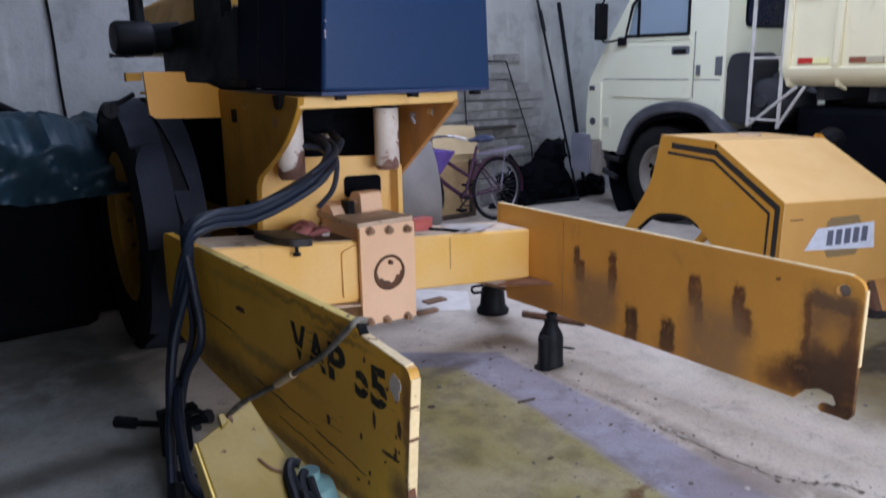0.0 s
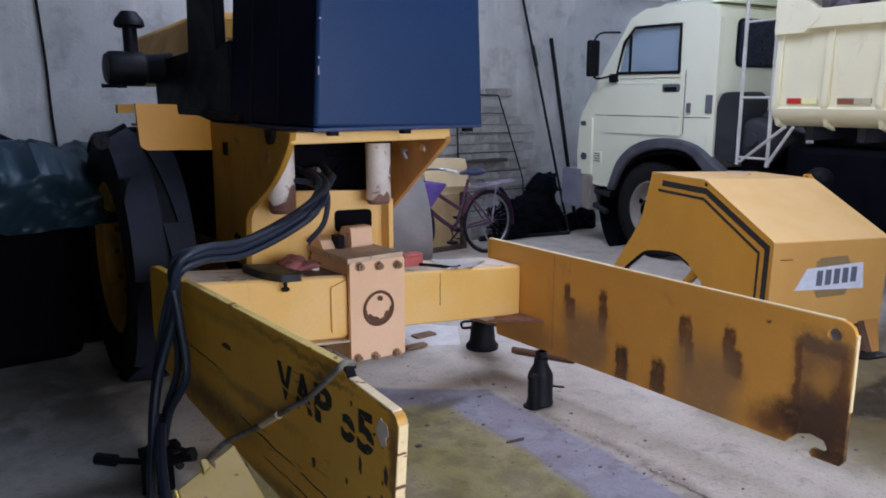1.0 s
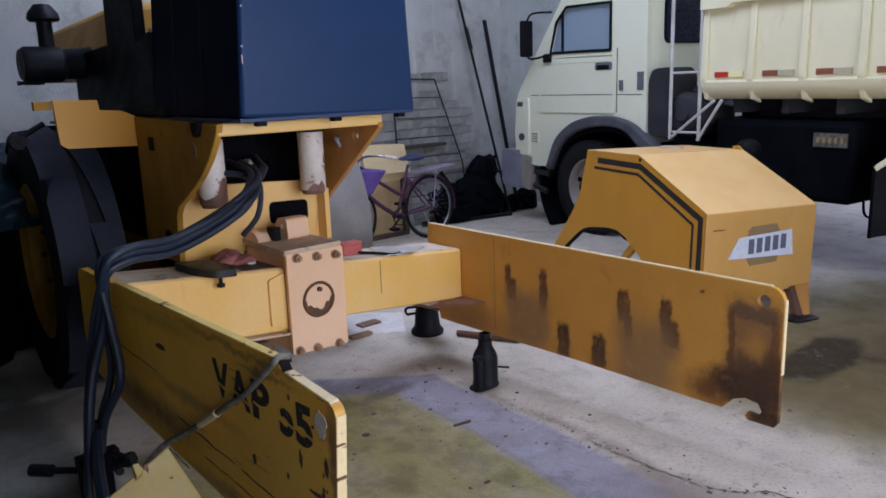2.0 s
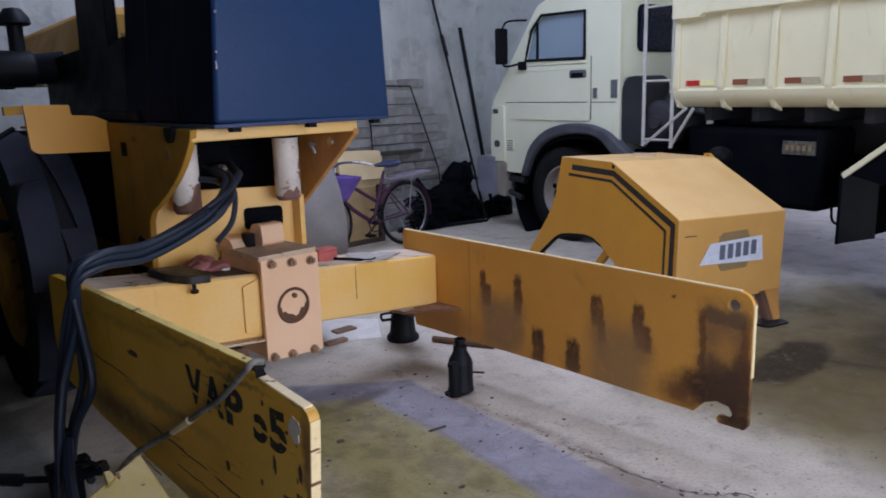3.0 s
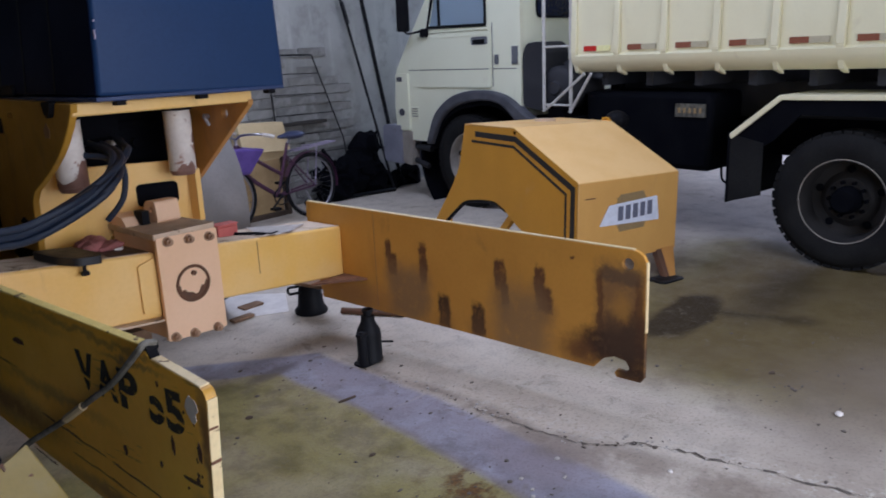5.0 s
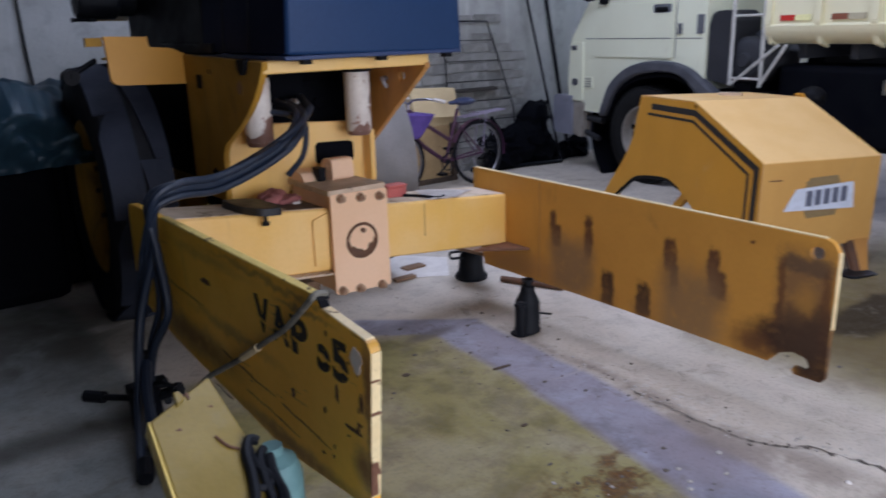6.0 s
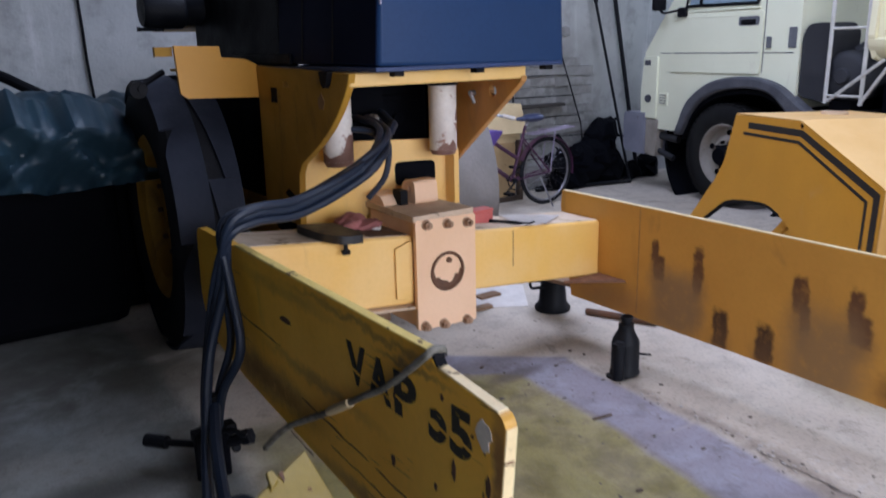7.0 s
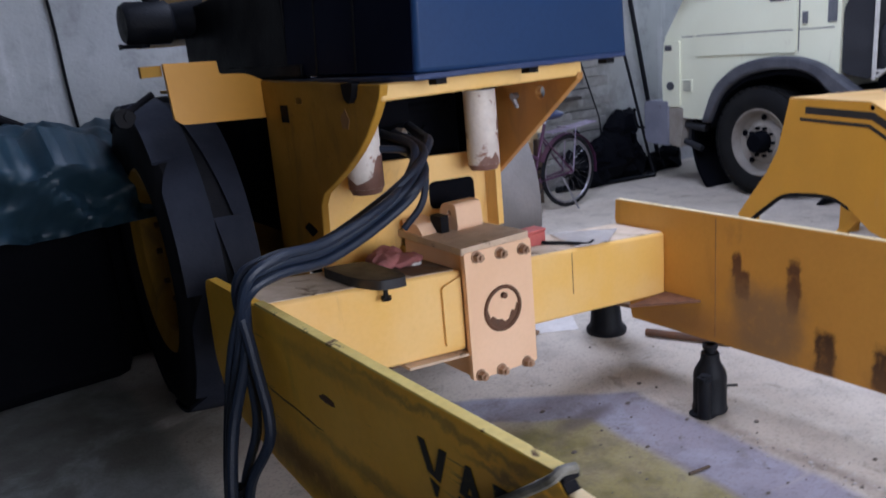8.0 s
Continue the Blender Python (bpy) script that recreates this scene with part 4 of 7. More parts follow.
# Left face of the tank in the shade-darkened navy.
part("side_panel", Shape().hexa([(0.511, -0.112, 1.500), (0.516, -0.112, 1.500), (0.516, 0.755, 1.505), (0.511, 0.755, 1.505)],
                                 [(0.570, -0.103, 2.355), (0.575, -0.103, 2.355), (0.575, 0.755, 2.355), (0.570, 0.755, 2.355)]), shaded_navy, tank, "navy side panel, darkened for shade", 0.002)
for y0 in (0.22, 0.50):
    part("panel_seam", Shape().hexa([(0.508, y0, 1.505), (0.513, y0, 1.505), (0.513, y0 + 0.010, 1.505), (0.508, y0 + 0.010, 1.505)],
                                    [(0.567, y0, 2.35), (0.572, y0, 2.35), (0.572, y0 + 0.010, 2.35), (0.567, y0 + 0.010, 2.35)]), black, tank)
for z0, z1 in ((1.71, 1.745), (1.775, 1.783), (1.93, 1.94)):
    part("edge_chip", Shape().box(0.519 + (z0 - 1.5) * 0.069, 0.5245 + (z0 - 1.5) * 0.069, -0.1275, -0.118, z0, z1), lilac_metal, tank, "pale chip on the tank's edge", smooth=False)
part("cab_post", Shape().plate([(0.76, 1.50), (1.36, 1.555), (1.30, 2.36), (0.93, 2.36), (0.93, 1.86), (0.76, 1.90)], 0.06, (), "x", 0.52), black, tractor, "dark post behind the tank", 0.006)
part("engine_side", Shape().plate([(0.70, 1.462), (1.98, 1.53), (1.98, 1.84), (1.45, 1.87), (0.76, 1.89)], 0.05, (), "x", 0.535), black, tractor, "black engine side cover", 0.006)
part("base_rail", Shape().box(0.50, 0.60, 0.62, 1.36, 1.50, 1.545), black, tractor, "", 0.004)

part("support_slab", Shape().box(0.462, 1.328, 0.0, 0.55, 1.418, 1.472), yellow, tractor, "yellow slab under the tank", 0.008)
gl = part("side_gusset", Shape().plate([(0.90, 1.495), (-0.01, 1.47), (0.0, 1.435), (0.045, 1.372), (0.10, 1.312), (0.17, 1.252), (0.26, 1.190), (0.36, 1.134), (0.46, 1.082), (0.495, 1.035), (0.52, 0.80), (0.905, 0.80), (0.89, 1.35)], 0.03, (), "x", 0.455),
          shadow_yellow, tractor, "dirty ochre side plate, darkened for shade", 0.004)
# Black block on the plate imitates the dark of a square hole.
part("slot", Shape().box(0.4515, 0.4555, 0.675, 0.735, 1.335, 1.40), black, gl, "black block painted in for a square hole")
part("stain", Shape().plate([(0.235 + 0.035 * math.cos(k * 0.6) * (0.8 + 0.2 * math.sin(3 * k)), 1.355 + 0.04 * math.sin(k * 0.6) * (0.8 + 0.2 * math.cos(2 * k))) for k in range(10)], -0.0015, (), "x", 0.455), seam_stain, gl, "brown stain", smooth=False)
part("bracket_foot", Shape().plate(rounded([(0.12, 1.478), (0.20, 1.478), (0.19, 1.43), (0.165, 1.41), (0.14, 1.43)], 0.01), -0.03, (), "x", 0.462), black, gl, "black bolted lug", 0.003)
part("scuff", Shape().plate([(0.55, 0.93), (0.62, 0.955), (0.66, 0.93), (0.60, 0.90)], -0.002, (), "x", 0.455), black, gl, smooth=False)
part("side_gusset", Shape().plate([(0.55, 1.43), (-0.005, 1.43), (0.0, 1.405), (0.52, 1.0), (0.57, 1.0)], 0.03, [(0.20, 1.36, 0.025)], "x", 1.30), orange_plain, tractor, "brown-orange triangular side plate", 0.004)
part("lower_plate", Shape().plate([(0.46, 1.085), (0.50, 1.165), (1.33, 1.115), (1.325, 0.74), (0.455, 0.74)], 0.03, [(0.64, 1.10, 0.012)], "y", 0.535), yellow, tractor, "yellow front cross plate", 0.004)
part("upper_rail", Shape().box(0.455, 1.33, 0.545, 0.60, 1.405, 1.43), yellow, tractor)
# No real opening: a black patch imitates the dark inside it.
part("window_hole", Shape().plate(rounded([(0.965, 1.030), (1.197, 1.020), (1.197, 0.905), (0.965, 0.915)], 0.03), -0.004, (), "y", 0.535), chassis, tractor, "black patch painted in for the dark opening", smooth=False)
part("stiffener", Shape().box(1.262, 1.292, 0.46, 0.54, 0.80, 1.075), yellow, tractor, "", 0.003)
def tube_patch(x, y, r, a0, a1, z0, tops):
    """A thin curved patch on an upright tube, from angle a0 to a1 in degrees, with an uneven upper edge."""
    S = Shape()
    n = len(tops) - 1
    ring = []
    for k, top in enumerate(tops):
        a = math.radians(a0 + (a1 - a0) * k / n)
        ring.append([S.bm.verts.new((x + q * math.cos(a), y + q * math.sin(a), z)) for q, z in ((r + 0.0012, z0), (r + 0.0012, top), (r - 0.002, top), (r - 0.002, z0))])
    for p, q in zip(ring, ring[1:]):
        for k in range(4):
            S.bm.faces.new((p[k], q[k], q[(k + 1) % 4], p[(k + 1) % 4]))
    S.bm.faces.new(ring[0])
    S.bm.faces.new(ring[-1][::-1])
    return S


for x, lo, hi, lab in ((0.612, 1.085, 1.42, "white chipped tube with red-brown primer"), (1.172, 1.085, 1.42, "white chipped tube")):
    tb = part("tube", Shape().rod((x, 0.42, lo), (x, 0.42, hi), 0.066, seg=28), tube_white, tractor, lab)
    part("tube_foot", Shape().rod((x, 0.42, lo - 0.022), (x, 0.42, lo + 0.002), 0.055, 0.067, seg=24), primer, tb)
    part("collar", Shape().rod((x, 0.42, 1.385), (x, 0.42, 1.419), 0.074, seg=28), black, tb)
    if x < 1:
        part("primer_patch", tube_patch(x, 0.42, 0.066, -112, -20, lo + 0.001, (1.12, 1.13, 1.185, 1.205, 1.20, 1.21, 1.20)), primer, tb, "bare red-brown primer")
        part("primer_patch", tube_patch(x, 0.42, 0.066, -190, -112, lo + 0.001, (1.13, 1.12, 1.105, 1.11, 1.12)), primer, tb, "bare red-brown primer")
    else:
        part("primer_patch", tube_patch(x, 0.42, 0.066, -140, -60, lo + 0.001, (1.10, 1.125, 1.11, 1.135, 1.105)), primer, tb, "bare red-brown primer")
        part("primer_patch", tube_patch(x, 0.42, 0.066, -62, -30, 1.22, (1.25, 1.275, 1.26, 1.24)), primer, tb, "bare red-brown primer")

# hitch blocks between plate and yoke
part("hitch_lug", Shape().plate(rounded([(0.31, 0.862), (0.43, 0.862), (0.43, 0.94), (0.40, 0.968), (0.32, 0.968)], 0.02), 0.125, [(0.365, 0.925, 0.014)], "x", 0.935), dusty, tractor, "dusty peach pivot lug", 0.006)
part("hitch_lug", Shape().plate(rounded([(0.36, 0.862), (0.50, 0.862), (0.50, 0.915), (0.40, 0.905)], 0.012), 0.10, (), "x", 0.80), dusty, tractor, "dusty peach pivot lug", 0.006)
part("pivot_pin", Shape().rod((1.05, 0.37, 0.93), (1.075, 0.37, 0.93), 0.02, seg=12), rust, tractor)
part("lug_shadow_gap", Shape().box(0.868, 0.905, 0.33, 0.40, 0.862, 0.93), black, tractor)
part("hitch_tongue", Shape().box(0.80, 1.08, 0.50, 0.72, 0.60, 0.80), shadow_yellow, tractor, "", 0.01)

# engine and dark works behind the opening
# Added sheet hides the pale tyre so the bay stays dark.
part("side_sheet", Shape().box(1.292, 1.302, 0.62, 1.6, 0.84, 1.405), chassis, tractor, "added black sheet that closes off a bright gap")
# Block made nearly black to put the bay's shade into its colour.
part("engine_block", Shape().box(0.50, 1.29, 0.72, 2.9, 0.70, 1.41), chassis, tractor, "near-black engine block that keeps the bay dark", 0.03)
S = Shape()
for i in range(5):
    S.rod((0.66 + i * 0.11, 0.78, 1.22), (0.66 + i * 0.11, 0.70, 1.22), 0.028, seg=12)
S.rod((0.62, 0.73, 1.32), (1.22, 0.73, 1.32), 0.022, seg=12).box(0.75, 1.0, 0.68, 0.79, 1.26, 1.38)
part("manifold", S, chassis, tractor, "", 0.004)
# Painted white to imitate bright specks inside the dark bay.
part("coupling", Shape().rod((0.72, 0.68, 1.36), (0.72, 0.61, 1.36), 0.017, seg=8), white_rod, tractor, "white pipe coupling standing in for a glint")
part("coupling", Shape().rod((0.93, 0.68, 1.24), (0.93, 0.62, 1.24), 0.014, seg=8), white_rod, tractor, "white pipe coupling standing in for a glint")
part("fitting", Shape().rod((1.298, 0.335, 1.345), (1.27, 0.335, 1.345), 0.014, seg=10).rod((1.298, 0.335, 1.30), (1.275, 0.335, 1.345), 0.010, seg=8), chrome, tractor, "bright pipe fitting")
part("chassis_rail", Shape().box(0.50, 0.56, 0.9, 3.1, 0.62, 0.86).box(1.27, 1.33, 0.9, 3.1, 0.62, 0.86), shadow_yellow, tractor, "", 0.006)

# stepped mudguard panel over the wheel
mg = part("mudguard_panel", Shape().plate(rounded([(0.088, 1.590), (0.29, 1.584), (0.295, 1.535), (0.40, 1.528), (0.470, 1.495), (0.474, 1.350), (0.125, 1.362), (0.098, 1.385)], [0, 0, 0.01, 0.02, 0.01, 0, 0.02, 0]), 0.02, (), "y", 0.895),
          hood_yellow, tractor, "yellow mudguard front panel", 0.003)
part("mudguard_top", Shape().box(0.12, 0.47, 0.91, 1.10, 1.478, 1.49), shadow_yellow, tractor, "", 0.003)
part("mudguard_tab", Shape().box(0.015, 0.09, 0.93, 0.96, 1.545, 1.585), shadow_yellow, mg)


def roller_tyre(x0, x1, yc, zc, r, tread_mat, lug_seed):
    """A broad tyre with wide worn lugs round a yellow rim."""
    m = Matrix.Translation((x0, yc, zc)) @ pose(0, 0, 0, 0, 0, -4)
    wd = x1 - x0
    prof = [(r * 0.56, 0.05), (r * 0.62, 0.012), (r * 0.80, -0.005), (r * 0.93, 0.012), (r * 0.965, 0.035), (r * 0.972, wd / 2), (r * 0.965, wd - 0.035), (r * 0.93, wd - 0.012),
            (r * 0.80, wd + 0.005), (r * 0.62, wd - 0.012), (r * 0.56, wd - 0.05), (r * 0.54, wd / 2)]
    ty = part("tyre", Shape().lathe(prof, m, 64), rubber, tractor, "worn black tyre")
    n = 8
    S = Shape()
    for k in range(n):
        a0, a1 = 2 * math.pi * k / n, 2 * math.pi * (k + 1.0) / n
        for half in (0, 1):
            off = 0.0 if half == 0 else math.pi / n
            ring0 = []
            for j in range(9):
                f = j / 8
                xs = (0.008 + 0.06 * max(0.0, 1 - 5 * f), wd * 0.505) if half == 0 else (wd * (0.505 + 0.24 * f), wd - 0.008)
                for rr in (r * 0.955, r):
                    for q, x in enumerate(xs):
                        a = a0 + (a1 - a0) * f + off
                        rad = rr - (0.018 if q == half else 0.0) * (rr == r)
                        ring0.append(S.bm.verts.new(m @ Vector((x, rad * math.cos(a), rad * math.sin(a)))))
            for j in range(8):
                q = ring0[j * 4:j * 4 + 8]
                for f in ((2, 3, 7, 6), (0, 2, 6, 4), (1, 5, 7, 3)):
                    S.bm.faces.new([q[i] for i in f])
            S.bm.faces.new([ring0[i] for i in (0, 1, 3, 2)])
            S.bm.faces.new([ring0[i] for i in (32, 34, 35, 33)])
    part("tread", S, tread_mat, ty, "smooth-worn tread lugs")
    if lug_seed == 2:
        part("dust_coat", Shape().lathe([(r + 0.001, 0.01), (r + 0.003, 0.02), (r + 0.003, wd - 0.02), (r + 0.001, wd - 0.01)], m, 64), tread_mat, ty, "dust on the tread, made paler where lit")
    rim = part("rim", Shape().lathe([(0.09, 0.10), (r * 0.40, 0.12), (r * 0.46, 0.05), (r * 0.58, 0.02), (r * 0.60, 0.03), (r * 0.585, wd - 0.03), (r * 0.40, wd - 0.1), (0.09, wd - 0.1)], m, 40), shadow_yellow, ty, "dirty yellow rim")
    for k in range(8):
        a = 2 * math.pi * k / 8
        p = m @ Vector((0.115, r * 0.27 * math.cos(a), r * 0.27 * math.sin(a)))
        part("wheel_nut", Shape().rod(p, p + Vector((-0.03, 0, 0)), 0.014, seg=6), rust, rim)


roller_tyre(0.045, 0.37, 1.52, 0.725, 0.725, tread, 1)
roller_tyre(1.49, 1.86, 1.52, 0.725, 0.725, lit_dusty_tread, 2)
part("axle", Shape().rod((0.3, 1.52, 0.725), (1.6, 1.52, 0.725), 0.09, seg=16), iron, tractor)
part("tail_lamp", Shape().rod((-0.03, 1.17, 1.40), (-0.03, 1.10, 1.40), 0.038, seg=16).rod((-0.03, 1.17, 1.40), (0.12, 1.22, 1.475), 0.014, seg=8), black, tractor, "round black lamp on an arm")
part("lamp_lens", Shape().rod((-0.012, 1.105, 1.405), (-0.012, 1.09, 1.405), 0.022, seg=12), black, tractor, "dark lens")

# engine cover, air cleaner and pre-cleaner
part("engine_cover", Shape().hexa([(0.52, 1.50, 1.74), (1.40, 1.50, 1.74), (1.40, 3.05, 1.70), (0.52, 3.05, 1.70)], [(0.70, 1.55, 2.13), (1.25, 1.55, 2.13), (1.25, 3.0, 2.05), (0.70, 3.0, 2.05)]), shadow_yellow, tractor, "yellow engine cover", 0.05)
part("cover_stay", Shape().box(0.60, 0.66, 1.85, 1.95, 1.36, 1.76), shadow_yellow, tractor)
part("cover_stay", Shape().box(1.2, 1.26, 1.85, 1.95, 1.36, 1.76), black, tractor)
ac = part("air_cleaner", Shape().lathe([(0.0, 0.03), (0.085, 0.03), (0.102, 0.055), (0.102, 0.24), (0.085, 0.26), (0.085, 0.34), (0.0, 0.34)], Matrix.Translation((0.195, 1.9, 1.79)), 28, False), iron, tractor, "black round air cleaner")
part("intake_pipe", Shape().rod((0.45, 1.9, 1.80), (0.70, 1.78, 1.80), 0.075, 0.10, seg=20), iron, ac)
part("dust_valve", Shape().rod((0.19, 1.88, 1.688), (0.33, 1.88, 1.686), 0.010, seg=8).rod((0.30, 1.88, 1.70), (0.30, 1.88, 1.675), 0.02, seg=8).box(0.19, 0.205, 1.87, 1.89, 1.675, 1.70), iron, ac)
pc = part("pre_cleaner", Shape().rod((0.378, 1.9, 1.86), (0.378, 1.9, 2.06), 0.042, seg=18), iron, ac, "black mushroom-shaped intake cap")
part("cap", Shape().lathe([(0.0, 0.10), (0.045, 0.092), (0.082, 0.045), (0.088, 0.012), (0.075, 0.0), (0.0, 0.0)], Matrix.Translation((0.378, 1.9, 2.03)) @ pose(0, 0, 0, 0, -90, 0), 24, False), iron, pc)

# ---- hoses ----
hoses = thing("hydraulic_hoses", (-0.2, 0.0, 0), "bundle of dusty black hydraulic hoses over the yoke arm", "hoses")
for i, (r, a, b) in enumerate(((0.018, 0.0, 0.0), (0.017, 0.034, 0.016), (0.016, -0.029, 0.031), (0.015, 0.016, -0.032), (0.016, -0.020, -0.028))):
    top = [(0.80 + a, 0.55, 1.24 + b * 0.6), (0.755 + a * 0.6, 0.27, 1.20 + b * 0.8), (0.65 + a * 0.3, 0.16 + b, 1.125 + a * 0.5 + b * 0.5), (0.47, 0.12 + a, 1.045 + b), (0.24, 0.07 + a * 0.8, 0.985 + b),
           (0.06, 0.03 + a, 0.99 + b * 0.9), (-0.04 - abs(a) * 0.4, 0.03 + a, 0.94 + b * 0.6)]
    if i in (0, 2, 4):
        k = (0, 2, 4).index(i) - 1
        low = [(-0.07 - 0.01 * k, 0.09 + 0.03 * k, 0.74), (-0.125 + 0.012 * k, 0.13 + 0.05 * k, 0.48), (-0.20 + 0.02 * k, 0.02 + 0.06 * k, 0.24 + 0.03 * k), (-0.30 + 0.03 * k, -0.27 + 0.08 * k, 0.03)]
    else:
        k = -1 if i == 1 else 1
        low = [(-0.055, 0.05 + 0.03 * k, 0.74), (-0.065, 0.0 + 0.05 * k, 0.52), (-0.12, 0.05 + 0.02 * k, 0.34), (-0.155, 0.06 + 0.02 * k, 0.17)]
    part("hose", Shape().sweep(top + low, r, 10, 6), hose, hoses)
part("hose", Shape().sweep([(0.55, 0.60, 1.22), (0.62, 0.42, 1.225), (0.73, 0.33, 1.21), (0.80, 0.31, 1.16), (0.77, 0.29, 1.02), (0.70, 0.33, 0.92)], 0.014, 8, 6), hose, hoses, "thin black hose loop")
part("hose", Shape().sweep([(0.95, 0.62, 1.26), (0.88, 0.42, 1.235), (0.83, 0.31, 1.23), (0.76, 0.26, 1.18)], 0.02, 8, 6), hose, hoses)
part("coupling", Shape().rod((-0.30, -0.31, 0.05), (-0.33, -0.40, 0.03), 0.030, seg=8), iron, hoses)
part("hose", Shape().sweep([(-0.16, 0.02, 0.30), (-0.22, -0.16, 0.20), (-0.25, -0.34, 0.05), (-0.20, -0.44, 0.025), (-0.13, -0.36, 0.025), (-0.16, -0.22, 0.03), (-0.26, -0.22, 0.04)], 0.022, 8, 6), hose, hoses, "slack hose curled on the floor")

valve = thing("valve_block", (-0.16, 0.06, 0), "oily black valve block with a handle on the floor", "valve")
part("body", Shape().box(-0.205, -0.115, 0.02, 0.11, 0.0, 0.20), chassis, valve, "", 0.012)
part("stem", Shape().rod((-0.16, 0.06, 0.24), (-0.16, 0.06, 0.33), 0.03, seg=12), iron, valve)
part("handle", Shape().rod((-0.20, 0.08, 0.13), (-0.30, 0.20, 0.12), 0.014, seg=10).rod((-0.30, 0.20, 0.12), (-0.36, 0.27, 0.12), 0.026, seg=10), iron, valve)
part("port", Shape().rod((-0.12, 0.04, 0.13), (-0.06, -0.02, 0.16), 0.024, seg=8).rod((-0.07, -0.01, 0.155), (-0.05, -0.03, 0.165), 0.032, seg=6), iron, valve)
part("clamp", Shape().box(-0.24, -0.08, 0.03, 0.09, 0.16, 0.20).rod((-0.22, 0.06, 0.0), (-0.22, 0.06, 0.19), 0.02, seg=8).rod((-0.09, 0.03, 0.10), (-0.06, 0.16, 0.05), 0.018, seg=8), iron, valve, "", 0.004)
part("lever", Shape().sweep([(-0.18, 0.0, 0.20), (-0.14, -0.08, 0.24), (-0.10, -0.12, 0.22)], 0.010, 8, 4), iron, valve)

strap = thing("hanging_strap", (0.0, -1.21, 0.87), "grey twisted strap hung over the yoke arm", "strap")
part("webbing", Shape().sweep([(0.025, -1.215, 0.878), (-0.006, -1.214, 0.884), (-0.017, -1.195, 0.862), (-0.014, -1.08, 0.772), (-0.014, -0.98, 0.700), (-0.015, -0.88, 0.642), (-0.016, -0.76, 0.568)], 0.010, 8, 5), strap_grey, strap)
part("hook_end", Shape().box(-0.008, 0.030, -1.222, -1.207, 0.862, 0.8815), black, strap, "black metal end", 0.003)
part("tape_wrap", Shape().sweep([(-0.018, -0.80, 0.592), (-0.018, -0.74, 0.556), (-0.018, -0.66, 0.508)], 0.0145, 8, 4), cardboard, strap, "pale tape wrapped round the strap")
part("tail", Shape().sweep([(-0.016, -0.70, 0.530), (-0.020, -0.58, 0.462), (-0.024, -0.46, 0.395), (-0.05, -0.36, 0.33), (-0.09, -0.28, 0.24)], 0.011, 8, 5), strap_grey, strap, "oily tail")

# bent yellow bracket that stands beside the arm
bracket = thing("steel_bracket", (-0.41, -1.42, 0), "bent yellow steel bracket standing on the floor", "bracket")
corner = [Vector(p) for p in ((-0.512, -1.285, 0.700), (-0.318, -1.165, 0.716), (-0.272, -1.57, 0.458), (-0.546, -1.665, 0.500))]
under = Vector((0.0, 0.012, -0.018))


def on_plate(u, w, h):
    a, b, c, d = corner
    return a * (1 - u) * (1 - w) + b * u * (1 - w) + c * u * w + d * (1 - u) * w + Vector((0.05, -0.5, 0.85)) * h


plate_b = part("plate", Shape().hexa([p + under for p in corner], corner), bracket_paint, bracket, "dull lemon-yellow bent plate", 0.006)
part("folded_edge", Shape().hexa([on_plate(u, w, -0.05) for u, w in ((-0.035, 0.0), (0.0, 0.0), (0.0, 1.0), (-0.035, 1.0))], [on_plate(u, w, 0.003) for u, w in ((-0.035, 0.0), (0.0, 0.0), (0.0, 1.0), (-0.035, 1.0))]), edge_yellow, bracket, "worn folded edge", 0.003)
part("tab", Shape().hexa([on_plate(u, w, -0.004) for u, w in ((0.40, 0.04), (0.53, 0.03), (0.51, -0.03), (0.42, -0.05))], [on_plate(u, w, 0.010) for u, w in ((0.40, 0.04), (0.53, 0.03), (0.51, -0.03), (0.42, -0.05))]), bracket_paint, bracket, "bent tab on the upper edge", 0.003)
part("bare_chip", Shape().hexa([on_plate(u, w, -0.002) for u, w in ((0.56, 0.0), (0.62, 0.0), (0.61, 0.04), (0.58, 0.05))], [on_plate(u, w, 0.002) for u, w in ((0.56, 0.0), (0.62, 0.0), (0.61, 0.04), (0.58, 0.05))]), rust, plate_b)
part("bare_chip", Shape().sweep([on_plate(u, w, 0.001) for u, w in ((0.66, 0.33), (0.74, 0.42), (0.84, 0.47))], 0.004, 6, 3), rust, plate_b)
for u, w in ((0.25, 0.12), (0.75, 0.12), (0.25, 0.88), (0.75, 0.88)):
    q = on_plate(u, w, -0.01)
    part("leg", Shape().box(q.x - 0.018, q.x + 0.018, q.y - 0.018, q.y + 0.018, 0.0, q.z), rust, bracket, "", 0.003)
S = Shape()
for r, line in ((0.013, ((1.06, 0.50), (0.98, 0.46), (0.86, 0.52), (0.78, 0.66), (0.66, 0.80), (0.50, 0.88))), (0.012, ((1.06, 0.55), (0.97, 0.58), (0.90, 0.68), (0.84, 0.82), (0.70, 0.90), (0.56, 0.96))),
                (0.013, ((1.06, 0.60), (1.0, 0.70), (0.96, 0.84), (0.82, 0.94), (0.66, 0.99))), (0.010, ((0.94, 0.48), (0.90, 0.60), (0.98, 0.74), (0.90, 0.86), (0.76, 0.84))), (0.009, ((0.62, 0.84), (0.74, 0.72), (0.90, 0.74), (1.04, 0.66)))):
    S.sweep([on_plate(u, w, 0.016 + 0.008 * math.sin(9 * u + 5 * w)) for u, w in line], r, 8, 6)
